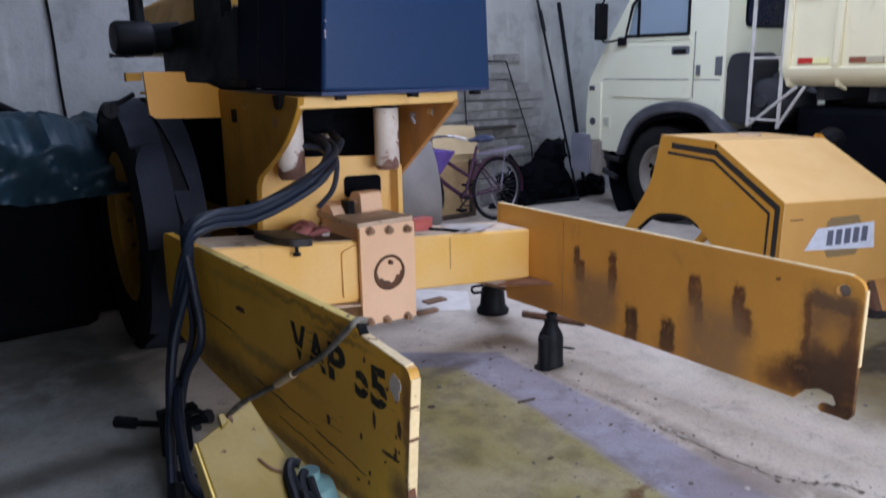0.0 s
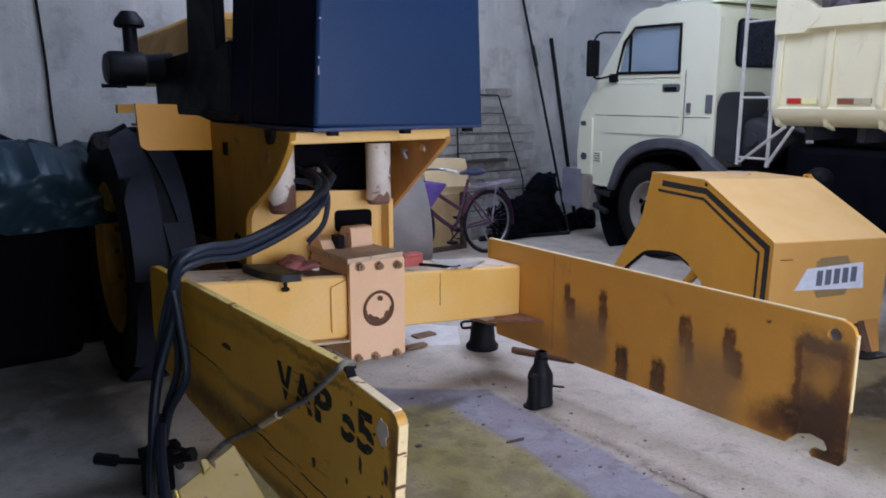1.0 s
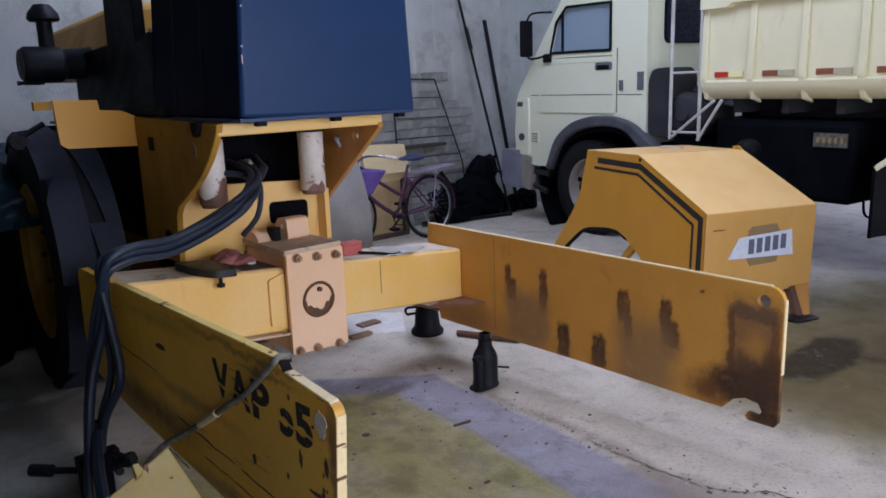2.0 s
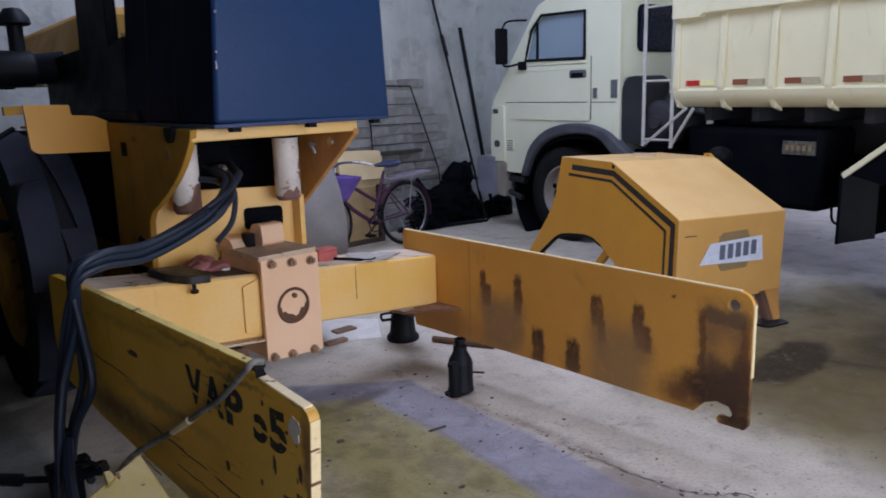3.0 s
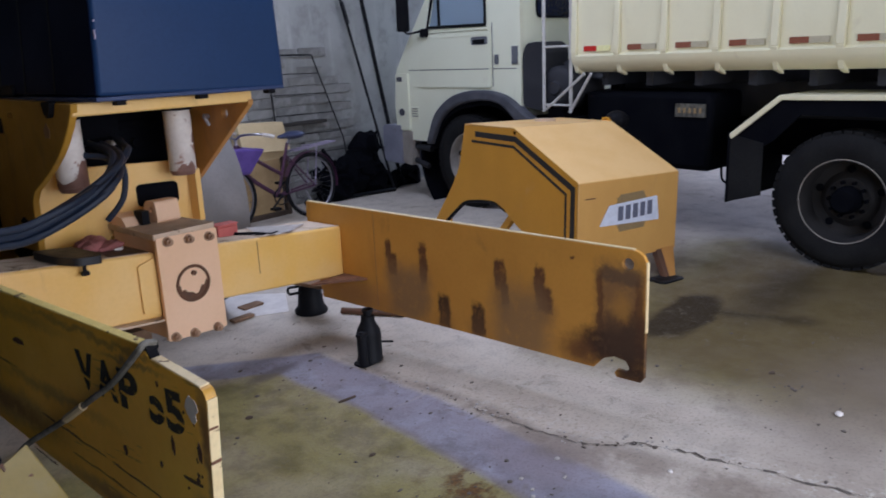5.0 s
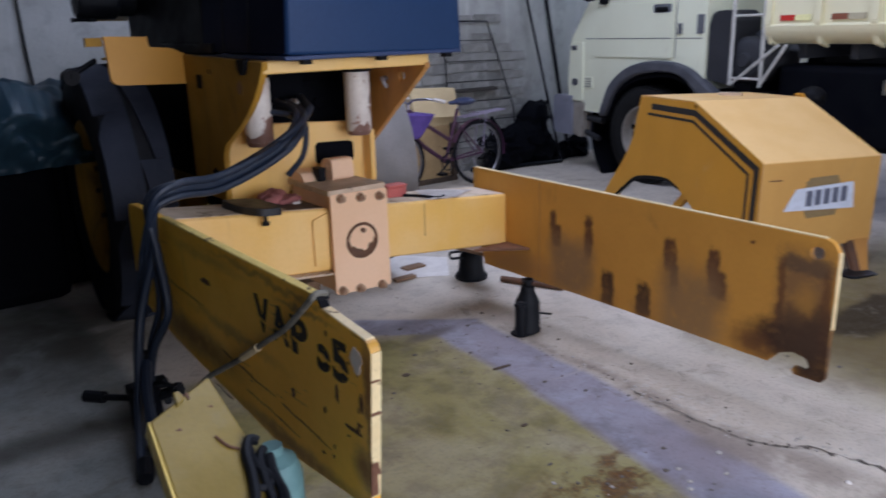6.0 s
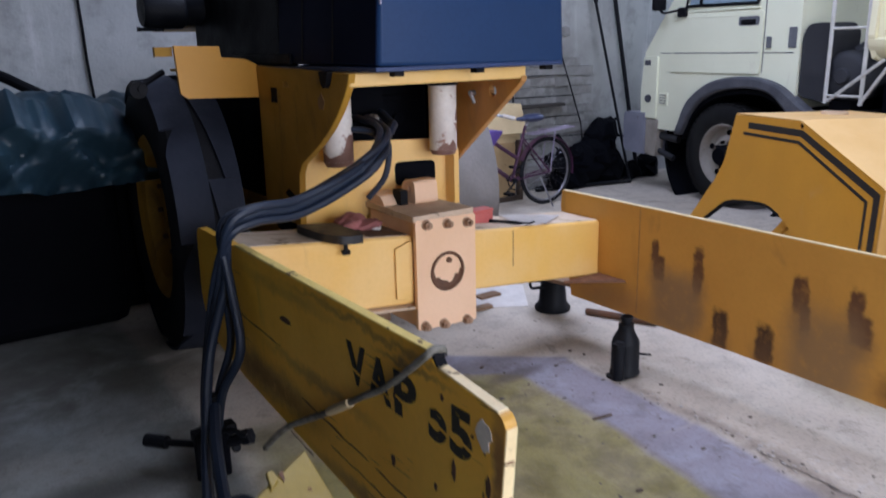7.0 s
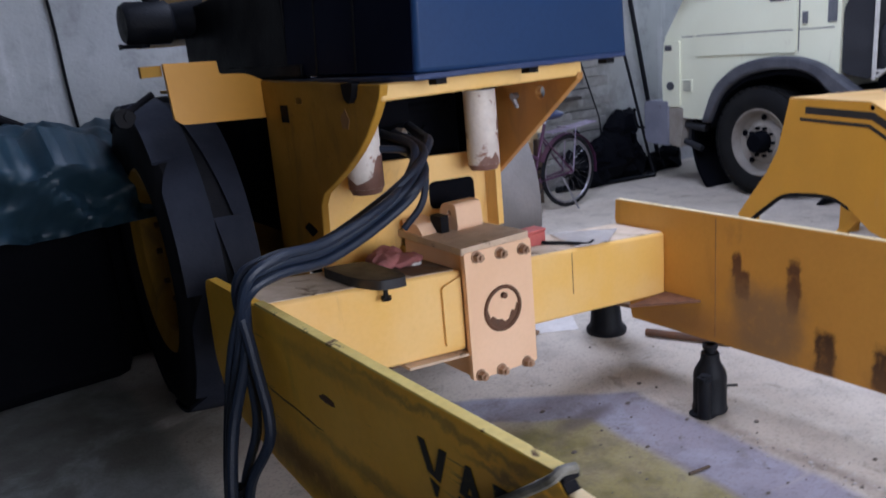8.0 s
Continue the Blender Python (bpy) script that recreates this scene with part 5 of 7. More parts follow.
part("strap", S, iron, plate_b, "oily black straps tangled over the lower edge")
single("plastic_jug", Shape().lathe([(0.0, 0.0), (0.078, 0.0), (0.080, 0.02), (0.080, 0.38), (0.066, 0.43), (0.030, 0.45), (0.030, 0.475), (0.0, 0.475)], Matrix.Translation((-0.180, -1.21, 0)) @ pose(0, 0, 0, 0, -90, 0), 24, False), teal_cloth,
       "teal plastic jug standing beside the yoke arm", "jug", base=(-0.18, -1.21, 0))

# ---- loose things on the beam ----
pad = thing("rubber_pad", (0.52, 0.33, 0.80), "dark rubber pad with a bolt lying on the beam", "pad")
S = Shape().plate(rounded([(0.35, 0.34), (0.36, 0.13), (0.41, 0.035), (0.51, 0.04), (0.54, 0.12), (0.52, 0.34)], [0.02, 0.05, 0.03, 0.02, 0.04, 0.02]), 0.034, (), "z", 0.0)
for bv in S.bm.verts:
    bv.co.z += 0.8475 - 0.0952 * (bv.co.x - 0.033) + 0.012 * max(0.0, 0.2 - bv.co.y)
part("slab", S, dark_plate, pad, "black rubber slab with rounded corners", 0.006)
part("bolt", Shape().rod((0.455, 0.095, 0.81), (0.455, 0.095, 0.755), 0.009, seg=8).rod((0.455, 0.095, 0.772), (0.455, 0.095, 0.757), 0.018, seg=6), iron, pad, "small bolt hanging at the edge")
S = Shape()
for cx, cy, cz, r, w in ((0.60, 0.33, 0.818, 0.075, 1.0), (0.67, 0.30, 0.812, 0.060, 1.2), (0.64, 0.38, 0.826, 0.065, 0.9), (0.56, 0.29, 0.815, 0.045, 1.1)):
    before = set(S.bm.verts)
    S.ball((cx, cy, cz), r, (w, 0.9, 0.36), 18)
    for bv in set(S.bm.verts) - before:
        bv.co += Vector((0.016 * noise.noise(bv.co * 23 + Vector((3, 0, 0))), 0.016 * noise.noise(bv.co * 25), 0.016 * noise.noise(bv.co * 34) + 0.010 * abs(noise.noise(bv.co * 70))))
single("rag", S, pink_rag, "crumpled faded pink rag on the beam", "rag", base=(0.64, 0.36, 0.79))
single("white_cap", Shape().rod((0.70, 0.30, 0.784), (0.725, 0.285, 0.80), 0.016, seg=12), paper, "small white plastic cap on the beam", "cap")
box_r = thing("red_box", (1.30, 0.30, 0.73), "small faded red plastic box on the beam", "box")
part("body", Shape().box(1.235, 1.355, 0.27, 0.34, 0.722, 0.782, None), red_box, box_r, "", 0.006)
part("lid", Shape().box(1.233, 1.357, 0.268, 0.342, 0.782, 0.795, None), red_box, box_r, "", 0.004)
S = Shape()
n = 9
fl, fr_, br, bl = Vector((1.385, 0.115)), Vector((1.565, 0.118)), Vector((1.83, 0.30)), Vector((1.50, 0.41))
grid = []
for j in range(n + 1):
    line = []
    for i in range(n + 1):
        u, w = i / n, j / n
        q = fl * (1 - u) * (1 - w) + fr_ * u * (1 - w) + br * u * w + bl * (1 - u) * w
        line.append(S.bm.verts.new((q.x, q.y, 0.7555 - 0.0886 * (q.x - 1.08) + 0.010 * noise.noise((i * 0.45, j * 0.45, 2)))))
    grid.append(line)
for j in range(n):
    for i in range(n):
        S.bm.faces.new((grid[j][i], grid[j][i + 1], grid[j + 1][i + 1], grid[j + 1][i]))
bmesh.ops.solidify(S.bm, geom=S.bm.faces[:], thickness=0.004)
single("paper_sheet", S, paper, "crumpled white paper lying on the yellow beam", "paper")
single("cable_end", Shape().sweep([(1.33, 0.27, 0.735), (1.40, 0.18, 0.732), (1.46, 0.135, 0.722), (1.52, 0.16, 0.718)], 0.008, 8, 6), black, "short black cable on the beam", "cable")


# ---- jacks and bits under the yoke ----
def bottle_jack(x, y, height):
    jk = thing("bottle_jack", (x, y, 0), "black hydraulic bottle jack standing under the yoke arm", "jack", "bottle jacks")
    part("base", Shape().plate(rounded([(x - 0.098, y - 0.05), (x + 0.068, y - 0.05), (x + 0.068, y + 0.05), (x - 0.098, y + 0.05)], 0.045), 0.012, (), "z", 0.0), iron, jk, "", 0.003)
    part("cylinder", Shape().lathe([(0.0, 0.012), (0.070, 0.012), (0.072, 0.02), (0.067, 0.03), (0.067, height * 0.54), (0.062, height * 0.62), (0.046, height * 0.72), (0.038, height * 0.78), (0.036, height * 0.88), (0.0, height * 0.88)],
                                   Matrix.Translation((x, y, 0)) @ pose(0, 0, 0, 0, -90, 0), 32, False), iron, jk, "black jack cylinder")
    part("pump", Shape().rod((x - 0.078, y - 0.03, 0.012), (x - 0.078, y - 0.03, height * 0.60), 0.027, seg=16).rod((x - 0.078, y - 0.03, height * 0.58), (x - 0.078, y - 0.03, height * 0.66), 0.018, seg=12)
         .box(x - 0.108, x - 0.05, y - 0.048, y - 0.012, height * 0.58, height * 0.64), iron, jk)
    part("ram", Shape().rod((x, y, height * 0.86), (x, y, height), 0.022, seg=16).rod((x, y, height * 0.95), (x, y, height), 0.031, seg=16), iron, jk, "dark jack ram")
    part("release_valve", Shape().rod((x + 0.06, y - 0.02, 0.10), (x + 0.165, y - 0.015, 0.065), 0.006, seg=8), iron, jk)
    return jk


bottle_jack(1.738, -0.26, 0.30)
jk2 = thing("bottle_jack", (2.12, 0.66, 0), "squat black jack with a wide round foot", "jack", "bottle jacks")
part("foot", Shape().lathe([(0.0, 0.0), (0.105, 0.0), (0.108, 0.02), (0.085, 0.05), (0.075, 0.16), (0.05, 0.19), (0.0, 0.19)], Matrix.Translation((2.12, 0.66, 0)) @ pose(0, 0, 0, 0, -90, 0), 28, False), iron, jk2)
part("ram", Shape().rod((2.12, 0.66, 0.18), (2.12, 0.66, 0.24), 0.03, seg=14), rust, jk2)
part("handle", Shape().sweep([(2.09, 0.62, 0.15), (2.02, 0.68, 0.15), (1.985, 0.70, 0.15), (1.98, 0.70, 0.19), (2.04, 0.66, 0.195)], 0.009, 8, 3), iron, jk2, "bent black handle")
single("packing_board", Shape().hexa([(1.98, 0.30, 0.24), (2.14, 0.45, 0.24), (2.10, 0.75, 0.24), (1.94, 0.62, 0.24)], [(1.98, 0.30, 0.262), (2.14, 0.45, 0.262), (2.10, 0.75, 0.262), (1.94, 0.62, 0.262)]), timber,
       "raw timber packing board on the jack", "board", bevel=0.003)
single("floor_bar", Shape().rod((2.205, 0.46, 0.022), (2.37, 0.075, 0.022), 0.020, seg=12), rust, "short rusty round bar on the floor", "bar")
single("cardboard_sheet", Shape().plate([(1.70, 0.98), (2.03, 0.78), (2.28, 1.12), (2.0, 1.45)], 0.006, (), "z", 0.001), paper, "flattened white cardboard on the floor", "cardboard")
single("timber_block", Shape().box(1.68, 1.84, 0.885, 0.94, 0.007, 0.026), timber, "raw timber offcut on the floor", "timber block", "timber offcuts", bevel=0.003)
single("timber_block", Shape().box(1.87, 2.03, 1.04, 1.12, 0.007, 0.022), timber, "raw timber offcut on white cardboard", "timber block", "timber offcuts", bevel=0.003)
single("timber_block", Shape().box(1.02, 1.24, 1.10, 1.22, 0.0, 0.075), timber, "raw timber offcut lying under the machine", "timber block", "timber offcuts", bevel=0.004)
for i, (x, y, s) in enumerate(((2.456, -2.424, 0.030), (0.93, -0.27, 0.02), (0.78, 0.05, 0.018), (1.02, -0.98, 0.016), (1.60, -2.02, 0.014), (2.75, -2.05, 0.02))):
    S = Shape().ball((x, y, s * 0.25), s, (1, 0.7, 0.28), 8)
    for bv in S.bm.verts:
        bv.co += Vector((noise.noise(bv.co * 40) * s * 0.3, noise.noise(bv.co * 31 + Vector((5, 0, 0))) * s * 0.3, 0))
    single("paper_scrap" if i in (0, 4) else "debris_chip", S, paper if i in (0, 4) else dark_wood, "pale scrap on the concrete floor" if i in (0, 4) else "dark chip of debris on the floor", "scrap", base=(x, y, 0))
grit = thing("floor_grit", (1.4, -0.9, 0), "dark grit and small chips strewn over the concrete", "grit", kind="stuff")
for mat, count, (gx, gy, sx, sy) in ((crumb_dark, 70, (1.45, -0.35, 0.55, 0.8)), (crumb_dark, 60, (0.95, -1.6, 0.30, 0.28)), (crumb_pale, 26, (0.95, -1.62, 0.32, 0.28)), (crumb_dark, 60, (2.6, -2.2, 0.6, 0.5))):
    S = Shape()
    for i in range(count):
        r = rng.choice((0.003, 0.004, 0.005, 0.008))
        S.ball((rng.gauss(gx, sx * 0.6), rng.gauss(gy, sy * 0.6), r * 0.3), r, (rng.uniform(0.8, 2.0), rng.uniform(0.7, 1.6), 0.5), 5)
    part("bits", S, mat, grit, smooth=False)
single("twig", Shape().rod((1.28, -0.50, 0.006), (1.37, -0.52, 0.008), 0.006, seg=6), dark_wood, "thin dark splinter on the floor", "scrap")

# ---- engine hood taken off and set on the floor ----
hood = thing("engine_hood", (3.37, -0.59, 0), "yellow engine hood with black stripes, standing on the floor", "engine hood", turn=(0, 1.8, -16))
HW = 1.0
side = rounded([(0.0, 0.745), (0.66, 1.068), (1.25, 1.072), (1.33, 0.735), (1.42, 0.58), (1.67, 0.26), (1.56, 0.235), (1.40, 0.36), (1.30, 0.44), (1.11, 0.49), (0.90, 0.505), (0.76, 0.455), (0.60, 0.35), (0.42, 0.30), (0.30, 0.19), (0.0, 0.17)],
               [0.01, 0.02, 0.01, 0.04, 0.05, 0, 0, 0, 0.03, 0.03, 0.05, 0.03, 0, 0.03, 0, 0])
for x in (0.0, HW - 0.012):
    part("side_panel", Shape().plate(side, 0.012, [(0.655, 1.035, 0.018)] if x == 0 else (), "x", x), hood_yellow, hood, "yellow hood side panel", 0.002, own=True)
top = part("sloping_top", Shape().hexa([(0.0, 0.0, 0.728), (HW, 0.0, 0.728), (HW, 0.675, 1.060), (0.0, 0.675, 1.060)], [(0.0, 0.0, 0.745), (HW, 0.0, 0.745), (HW, 0.665, 1.071), (0.0, 0.665, 1.071)]), hood_top, hood, "dusty yellow sloping top, made paler where lit", 0.004, own=True)
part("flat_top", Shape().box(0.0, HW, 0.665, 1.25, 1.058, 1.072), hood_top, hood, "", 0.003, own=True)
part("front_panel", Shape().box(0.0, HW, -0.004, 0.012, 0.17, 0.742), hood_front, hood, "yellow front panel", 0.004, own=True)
part("filler_ring", Shape().lathe([(0.05, 0.0), (0.085, 0.0), (0.085, 0.018), (0.05, 0.018)], Matrix.Translation((0.62, 1.02, 1.072)) @ pose(0, 0, 0, 0, -90, 0), 24), dirty_plate, hood, "pale dusty filler ring", own=True)
part("filler_cap", Shape().rod((0.62, 1.02, 1.071), (0.62, 1.02, 1.078), 0.052, seg=24), rust, hood, "dark filler cap", own=True)
part("lug", Shape().plate(rounded([(0.62, 1.03), (0.76, 1.06), (0.76, 1.095), (0.70, 1.10)], 0.01), 0.012, [(0.725, 1.078, 0.010)], "x", HW - 0.012), hood_yellow, hood, own=True)
part("knob", Shape().ball((1.16, 0.76, 1.06), 0.098, (1.0, 1.0, 0.85), 16), black, hood, "black round cap on the hood's side", own=True)
part("knob_stem", Shape().rod((HW - 0.02, 0.76, 1.03), (HW + 0.10, 0.76, 1.04), 0.03, seg=12), black, hood, own=True)


def ribbon(line, width, at):
    """A flat band to the inside of a line in the side panel's plane."""
    S = Shape()
    inner = []
    for i, p in enumerate(line):
        p = Vector(p)
        ds = [(Vector(line[i + 1]) - p).normalized()] if i + 1 < len(line) else []
        ds += [(p - Vector(line[i - 1])).normalized()] if i else []
        d = sum(ds, Vector((0, 0))).normalized()
        k = 1 / max(0.6, d.dot(ds[0]))
        inner.append(p + Vector((d.y, -d.x)) * width * k)
    for i in range(len(line) - 1):
        q = [line[i], line[i + 1], inner[i + 1], inner[i]]
        S.bm.faces.new([S.bm.verts.new((at, a, b)) for a, b in q])
    ext = bmesh.ops.extrude_face_region(S.bm, geom=S.bm.faces[:])
    bmesh.ops.translate(S.bm, vec=(0.0015, 0, 0), verts=[g for g in ext["geom"] if isinstance(g, bmesh.types.BMVert)])
    return S


outer = [(0.028, 0.18), (0.028, 0.715), (0.64, 1.012), (1.12, 1.022)]
part("stripe", ribbon(outer, 0.042, -0.0016), stripe_black, hood, "broad black stripe", smooth=False, own=True)
inner_line = [(0.105, 0.18), (0.105, 0.665), (0.66, 0.945), (1.16, 0.955)]
part("stripe", ribbon(inner_line, 0.020, -0.0016), stripe_black, hood, "thin black stripe", smooth=False, own=True)
part("arch_lip", Shape().sweep([(0.012, 1.56, 0.235), (0.012, 1.40, 0.36), (0.012, 1.27, 0.45), (0.012, 1.11, 0.485), (0.012, 0.90, 0.50), (0.012, 0.76, 0.455)], 0.016, 8, 4), black, hood, "black edge trim of the arch", own=True)
part("strut", Shape().hexa([(0.03, 0.95, 0.20), (0.07, 0.95, 0.20), (0.07, 0.89, 0.20), (0.03, 0.89, 0.20)], [(0.03, 0.72, 0.46), (0.07, 0.72, 0.46), (0.07, 0.64, 0.46), (0.03, 0.64, 0.46)]), hood_yellow, hood, "", 0.003, own=True)
for x0, y0 in ((0.045, 1.60), (0.955, 1.60)):
    part("leg", Shape().box(x0 - 0.04, x0 + 0.04, y0 - 0.05, y0 + 0.06, 0.035, 0.28), hood_yellow, hood, "", 0.004, own=True)
for x0 in (0.93, 0.10):
    # Leg leans forward so its foot lands right in the camera's view.
    lg = part("leg", Shape().hexa([(x0 - 0.20, -0.21, 0.0), (x0 - 0.155, -0.21, 0.0), (x0 - 0.155, -0.15, 0.0), (x0 - 0.20, -0.15, 0.0)], [(x0 - 0.07, 0.005, 0.20), (x0 + 0.065, 0.005, 0.20), (x0 + 0.065, 0.08, 0.20), (x0 - 0.07, 0.08, 0.20)]), orange_plain, hood, "short brown-orange leg, leaned to fit the camera's view", 0.003, own=True)
    part("inner_web", Shape().hexa([(x0 - 0.245, -0.205, 0.0), (x0 - 0.20, -0.205, 0.0), (x0 - 0.20, -0.16, 0.0), (x0 - 0.245, -0.16, 0.0)], [(x0 - 0.125, 0.01, 0.20), (x0 - 0.07, 0.01, 0.20), (x0 - 0.07, 0.07, 0.20), (x0 - 0.125, 0.07, 0.20)]), rust, lg, "dark rusty web", 0.003, own=True)
    part("foot", Shape().plate(rounded([(x0 - 0.36, -0.27), (x0 - 0.12, -0.27), (x0 - 0.12, -0.11), (x0 - 0.36, -0.11)], 0.05), 0.03, (), "z", 0.002), iron, lg, "dark foot plate", 0.006, own=True)
badge = part("badge", Shape().plate([(0.195, 0.432), (0.285, 0.568), (0.768, 0.590), (0.794, 0.415)], -0.003, (), "y", -0.0085), badge_white, hood, "white label with worn dark print", smooth=False, own=True)
part("badge_back", Shape().plate([(0.315, 0.50), (0.395, 0.632), (0.625, 0.640), (0.705, 0.51), (0.64, 0.378), (0.40, 0.372)], -0.003, (), "y", -0.0045), badge_brown, hood, "faded brown octagon behind the label", smooth=False, own=True)
for i in range(5):
    w0, h0, h1, xk = 0.050, 0.452 + 0.003 * i, 0.552 + 0.003 * i, 0.372 + i * 0.074
    part("print_bar", Shape().plate([(xk, h0), (xk + w0, h0), (xk + w0, h1), (xk, h1)], -0.0015, (), "y", -0.0115), badge_dark, badge, smooth=False, own=True)
part("print_bar", Shape().box(0.36, 0.60, -0.0095, -0.008, 0.60, 0.612), badge_brown, hood, smooth=False, own=True)
part("scratch", Shape().box(0.06, 0.16, -0.0062, -0.004, 0.628, 0.635), rust, hood, smooth=False, own=True)

# ---- truck ----
truck = thing("tipper_truck", (5.9, 0.0, 0), "cream tipper truck parked at a slight angle along the garage", "truck", turn=(0, 0, -8.9))
TX = 4.75
TW = 2.35
# The truck is drawn square to the garage, section by section: where a section begins, where it is moved to, and length
# and height scales fitted to the camera's view.
CAB, REAR_OF_CAB, TANKS, BODY, GUARD, WHEELS = (0.76, 1.104, 1.273, 1.115), (0.26, 0.505, 1.198, 1.085), (0.18, 0.42, 1.115, 1.055), (0.24, 0.48, 1.10, 1.05), (-1.10, -1.036, 1.049, 1.015), (0, 0, 1, 1)
section = CAB


def truck_part(name, sh, mat, parent, label="", bevel=0.0, smooth=True):
    y0, y1, long_scale, high_scale = section
    for bv in sh.bm.verts:
        x, y, z = bv.co
        y = y1 + (y - y0) * long_scale
        deep = (x - TX) * (1.0 if section is WHEELS else 1.05)
        bv.co = (5.11 + 0.156 * y + 0.988 * deep, y - 0.154 * deep, 1.58 + (z - 1.58) * high_scale)
    return part(name, sh, mat, parent, label, bevel, smooth)


# cab shell: side walls with a wheel arch and a window opening, roof, nose, back
arch_out = rounded([(1.83, 0.74), (1.72, 1.04), (1.53, 1.205), (1.29, 1.268), (1.05, 1.268), (0.86, 1.215), (0.70, 1.085), (0.56, 0.985)], [0, 0.1, 0.12, 0.1, 0.1, 0.1, 0.1, 0])
arch_in = rounded([(1.755, 0.74), (1.64, 1.00), (1.46, 1.13), (1.20, 1.178), (1.02, 1.172), (0.90, 1.125), (0.78, 1.0), (0.64, 0.925)], [0, 0.1, 0.12, 0.1, 0.08, 0.08, 0.08, 0])
arch = rounded([(1.79, 0.76), (1.68, 1.02), (1.49, 1.165), (1.24, 1.222), (1.03, 1.22), (0.88, 1.17), (0.76, 1.07)], [0, 0.08, 0.1, 0.1, 0.1, 0.08, 0])
cab_side = [(0.76, 2.26), (0.82, 2.36), (1.00, 2.40), (1.50, 2.40), (1.66, 2.33), (1.98, 1.86), (2.24, 1.46), (2.28, 1.10), (2.26, 0.78), (1.98, 0.76)] + arch
win_hole = [(1.115, 1.835), (1.115, 2.235), (1.60, 2.245), (1.72, 2.12), (1.795, 1.845)]


def side_with_window(at, thick):
    S = Shape()
    edges = []
    for lp in (cab_side, win_hole):
        vs = [S.bm.verts.new((at, a, b)) for a, b in lp]
        edges += [S.bm.edges.new((vs[i], vs[(i + 1) % len(vs)])) for i in range(len(vs))]
    got = bmesh.ops.triangle_fill(S.bm, use_beauty=True, use_dissolve=False, edges=edges)
    ext = bmesh.ops.extrude_face_region(S.bm, geom=[g for g in got["geom"] if isinstance(g, bmesh.types.BMFace)])
    bmesh.ops.translate(S.bm, vec=(thick, 0, 0), verts=[g for g in ext["geom"] if isinstance(g, bmesh.types.BMVert)])
    return S


cab = truck_part("cab", side_with_window(TX, 0.05), cream, truck, "cream cab with a square roof", smooth=False)
truck_part("cab_side", side_with_window(TX + TW - 0.05, 0.05), cream, cab, smooth=False)
IN = (TX + 0.05, TX + TW - 0.05)


def cross(name, pts, mat, parent, label="", bevel=0.0):
    """A panel across the cab, from a list of (y, z) going round its section."""
    return truck_part(name, Shape().plate(pts, IN[1] - IN[0], (), "x", IN[0]), mat, parent, label, bevel)


cross("roof", [(0.80, 2.36), (1.00, 2.40), (1.50, 2.40), (1.66, 2.33), (1.64, 2.30), (1.49, 2.36), (1.00, 2.36), (0.84, 2.33)], cream, cab)
truck_part("roof_cap", Shape().hexa([(TX + 0.10, 0.84, 2.395), (TX + TW - 0.1, 0.84, 2.395), (TX + TW - 0.1, 1.62, 2.36), (TX + 0.10, 1.62, 2.36)],
                              [(TX + 0.22, 0.92, 2.465), (TX + TW - 0.22, 0.92, 2.465), (TX + TW - 0.22, 1.50, 2.455), (TX + 0.22, 1.50, 2.455)]), cream, cab, "raised white roof panel", 0.03)
cross("back_wall", [(0.76, 1.0), (0.80, 1.0), (0.80, 2.26), (0.86, 2.36), (0.82, 2.36), (0.76, 2.26)], cream, cab)
RW = [(TX + 0.23, 1.885), (TX + TW - 0.23, 1.885), (TX + TW - 0.23, 2.24), (TX + 0.23, 2.24)]
truck_part("rear_window_seal", Shape().plate(rounded([(a + (0.02 if a > 5.5 else -0.02), b + (0.018 if b > 2 else -0.018)) for a, b in RW], 0.07), -0.006, (), "y", 0.7595), black, cab, "black rubber window seal", smooth=False)
truck_part("rear_window", Shape().plate(rounded(RW, 0.06), -0.006, (), "y", 0.7515), dark_glass, cab, "dark rear window", smooth=False)
cross("windscreen", [(1.655, 2.32), (1.97, 1.87), (1.955, 1.86), (1.64, 2.31)], glass, cab, "sloping windscreen")
cross("nose", [(1.98, 1.86), (2.24, 1.46), (2.28, 1.10), (2.26, 0.78), (2.20, 0.78), (2.22, 1.10), (2.18, 1.44), (1.93, 1.84)], cream, cab)
cross("cab_floor", [(0.80, 1.20), (2.22, 1.20), (2.22, 1.24), (0.80, 1.24)], chassis, cab)
door = truck_part("door", Shape().plate(rounded([(1.06, 1.29), (1.06, 1.78), (1.86, 1.79), (1.93, 1.45), (1.93, 1.29)], 0.03), -0.014, (), "x", TX), cream, cab, "cream cab door", 0.006)
truck_part("door_crease", Shape().box(TX - 0.0155, TX - 0.013, 1.085, 1.905, 1.450, 1.4575), arch_grey, door, "dark pressed groove", smooth=False)
truck_part("sill_trim", Shape().box(TX - 0.020, TX - 0.004, 1.09, 1.83, 1.792, 1.812), cream, door, "pale raised sill under the window", 0.004)
truck_part("belt_trim", Shape().box(TX - 0.018, TX - 0.0135, 1.08, 1.92, 1.742, 1.752), cream, door, "", 0.002)
truck_part("handle_plate", Shape().plate(rounded([(1.09, 1.665), (1.09, 1.735), (1.27, 1.735), (1.27, 1.665)], 0.02), -0.003, (), "x", TX - 0.0145), grey_plastic, door, "grey recessed handle plate", smooth=False)
truck_part("door_gap", Shape().box(TX - 0.003, TX + 0.001, 1.046, 1.053, 1.30, 1.85), arch_grey, door)
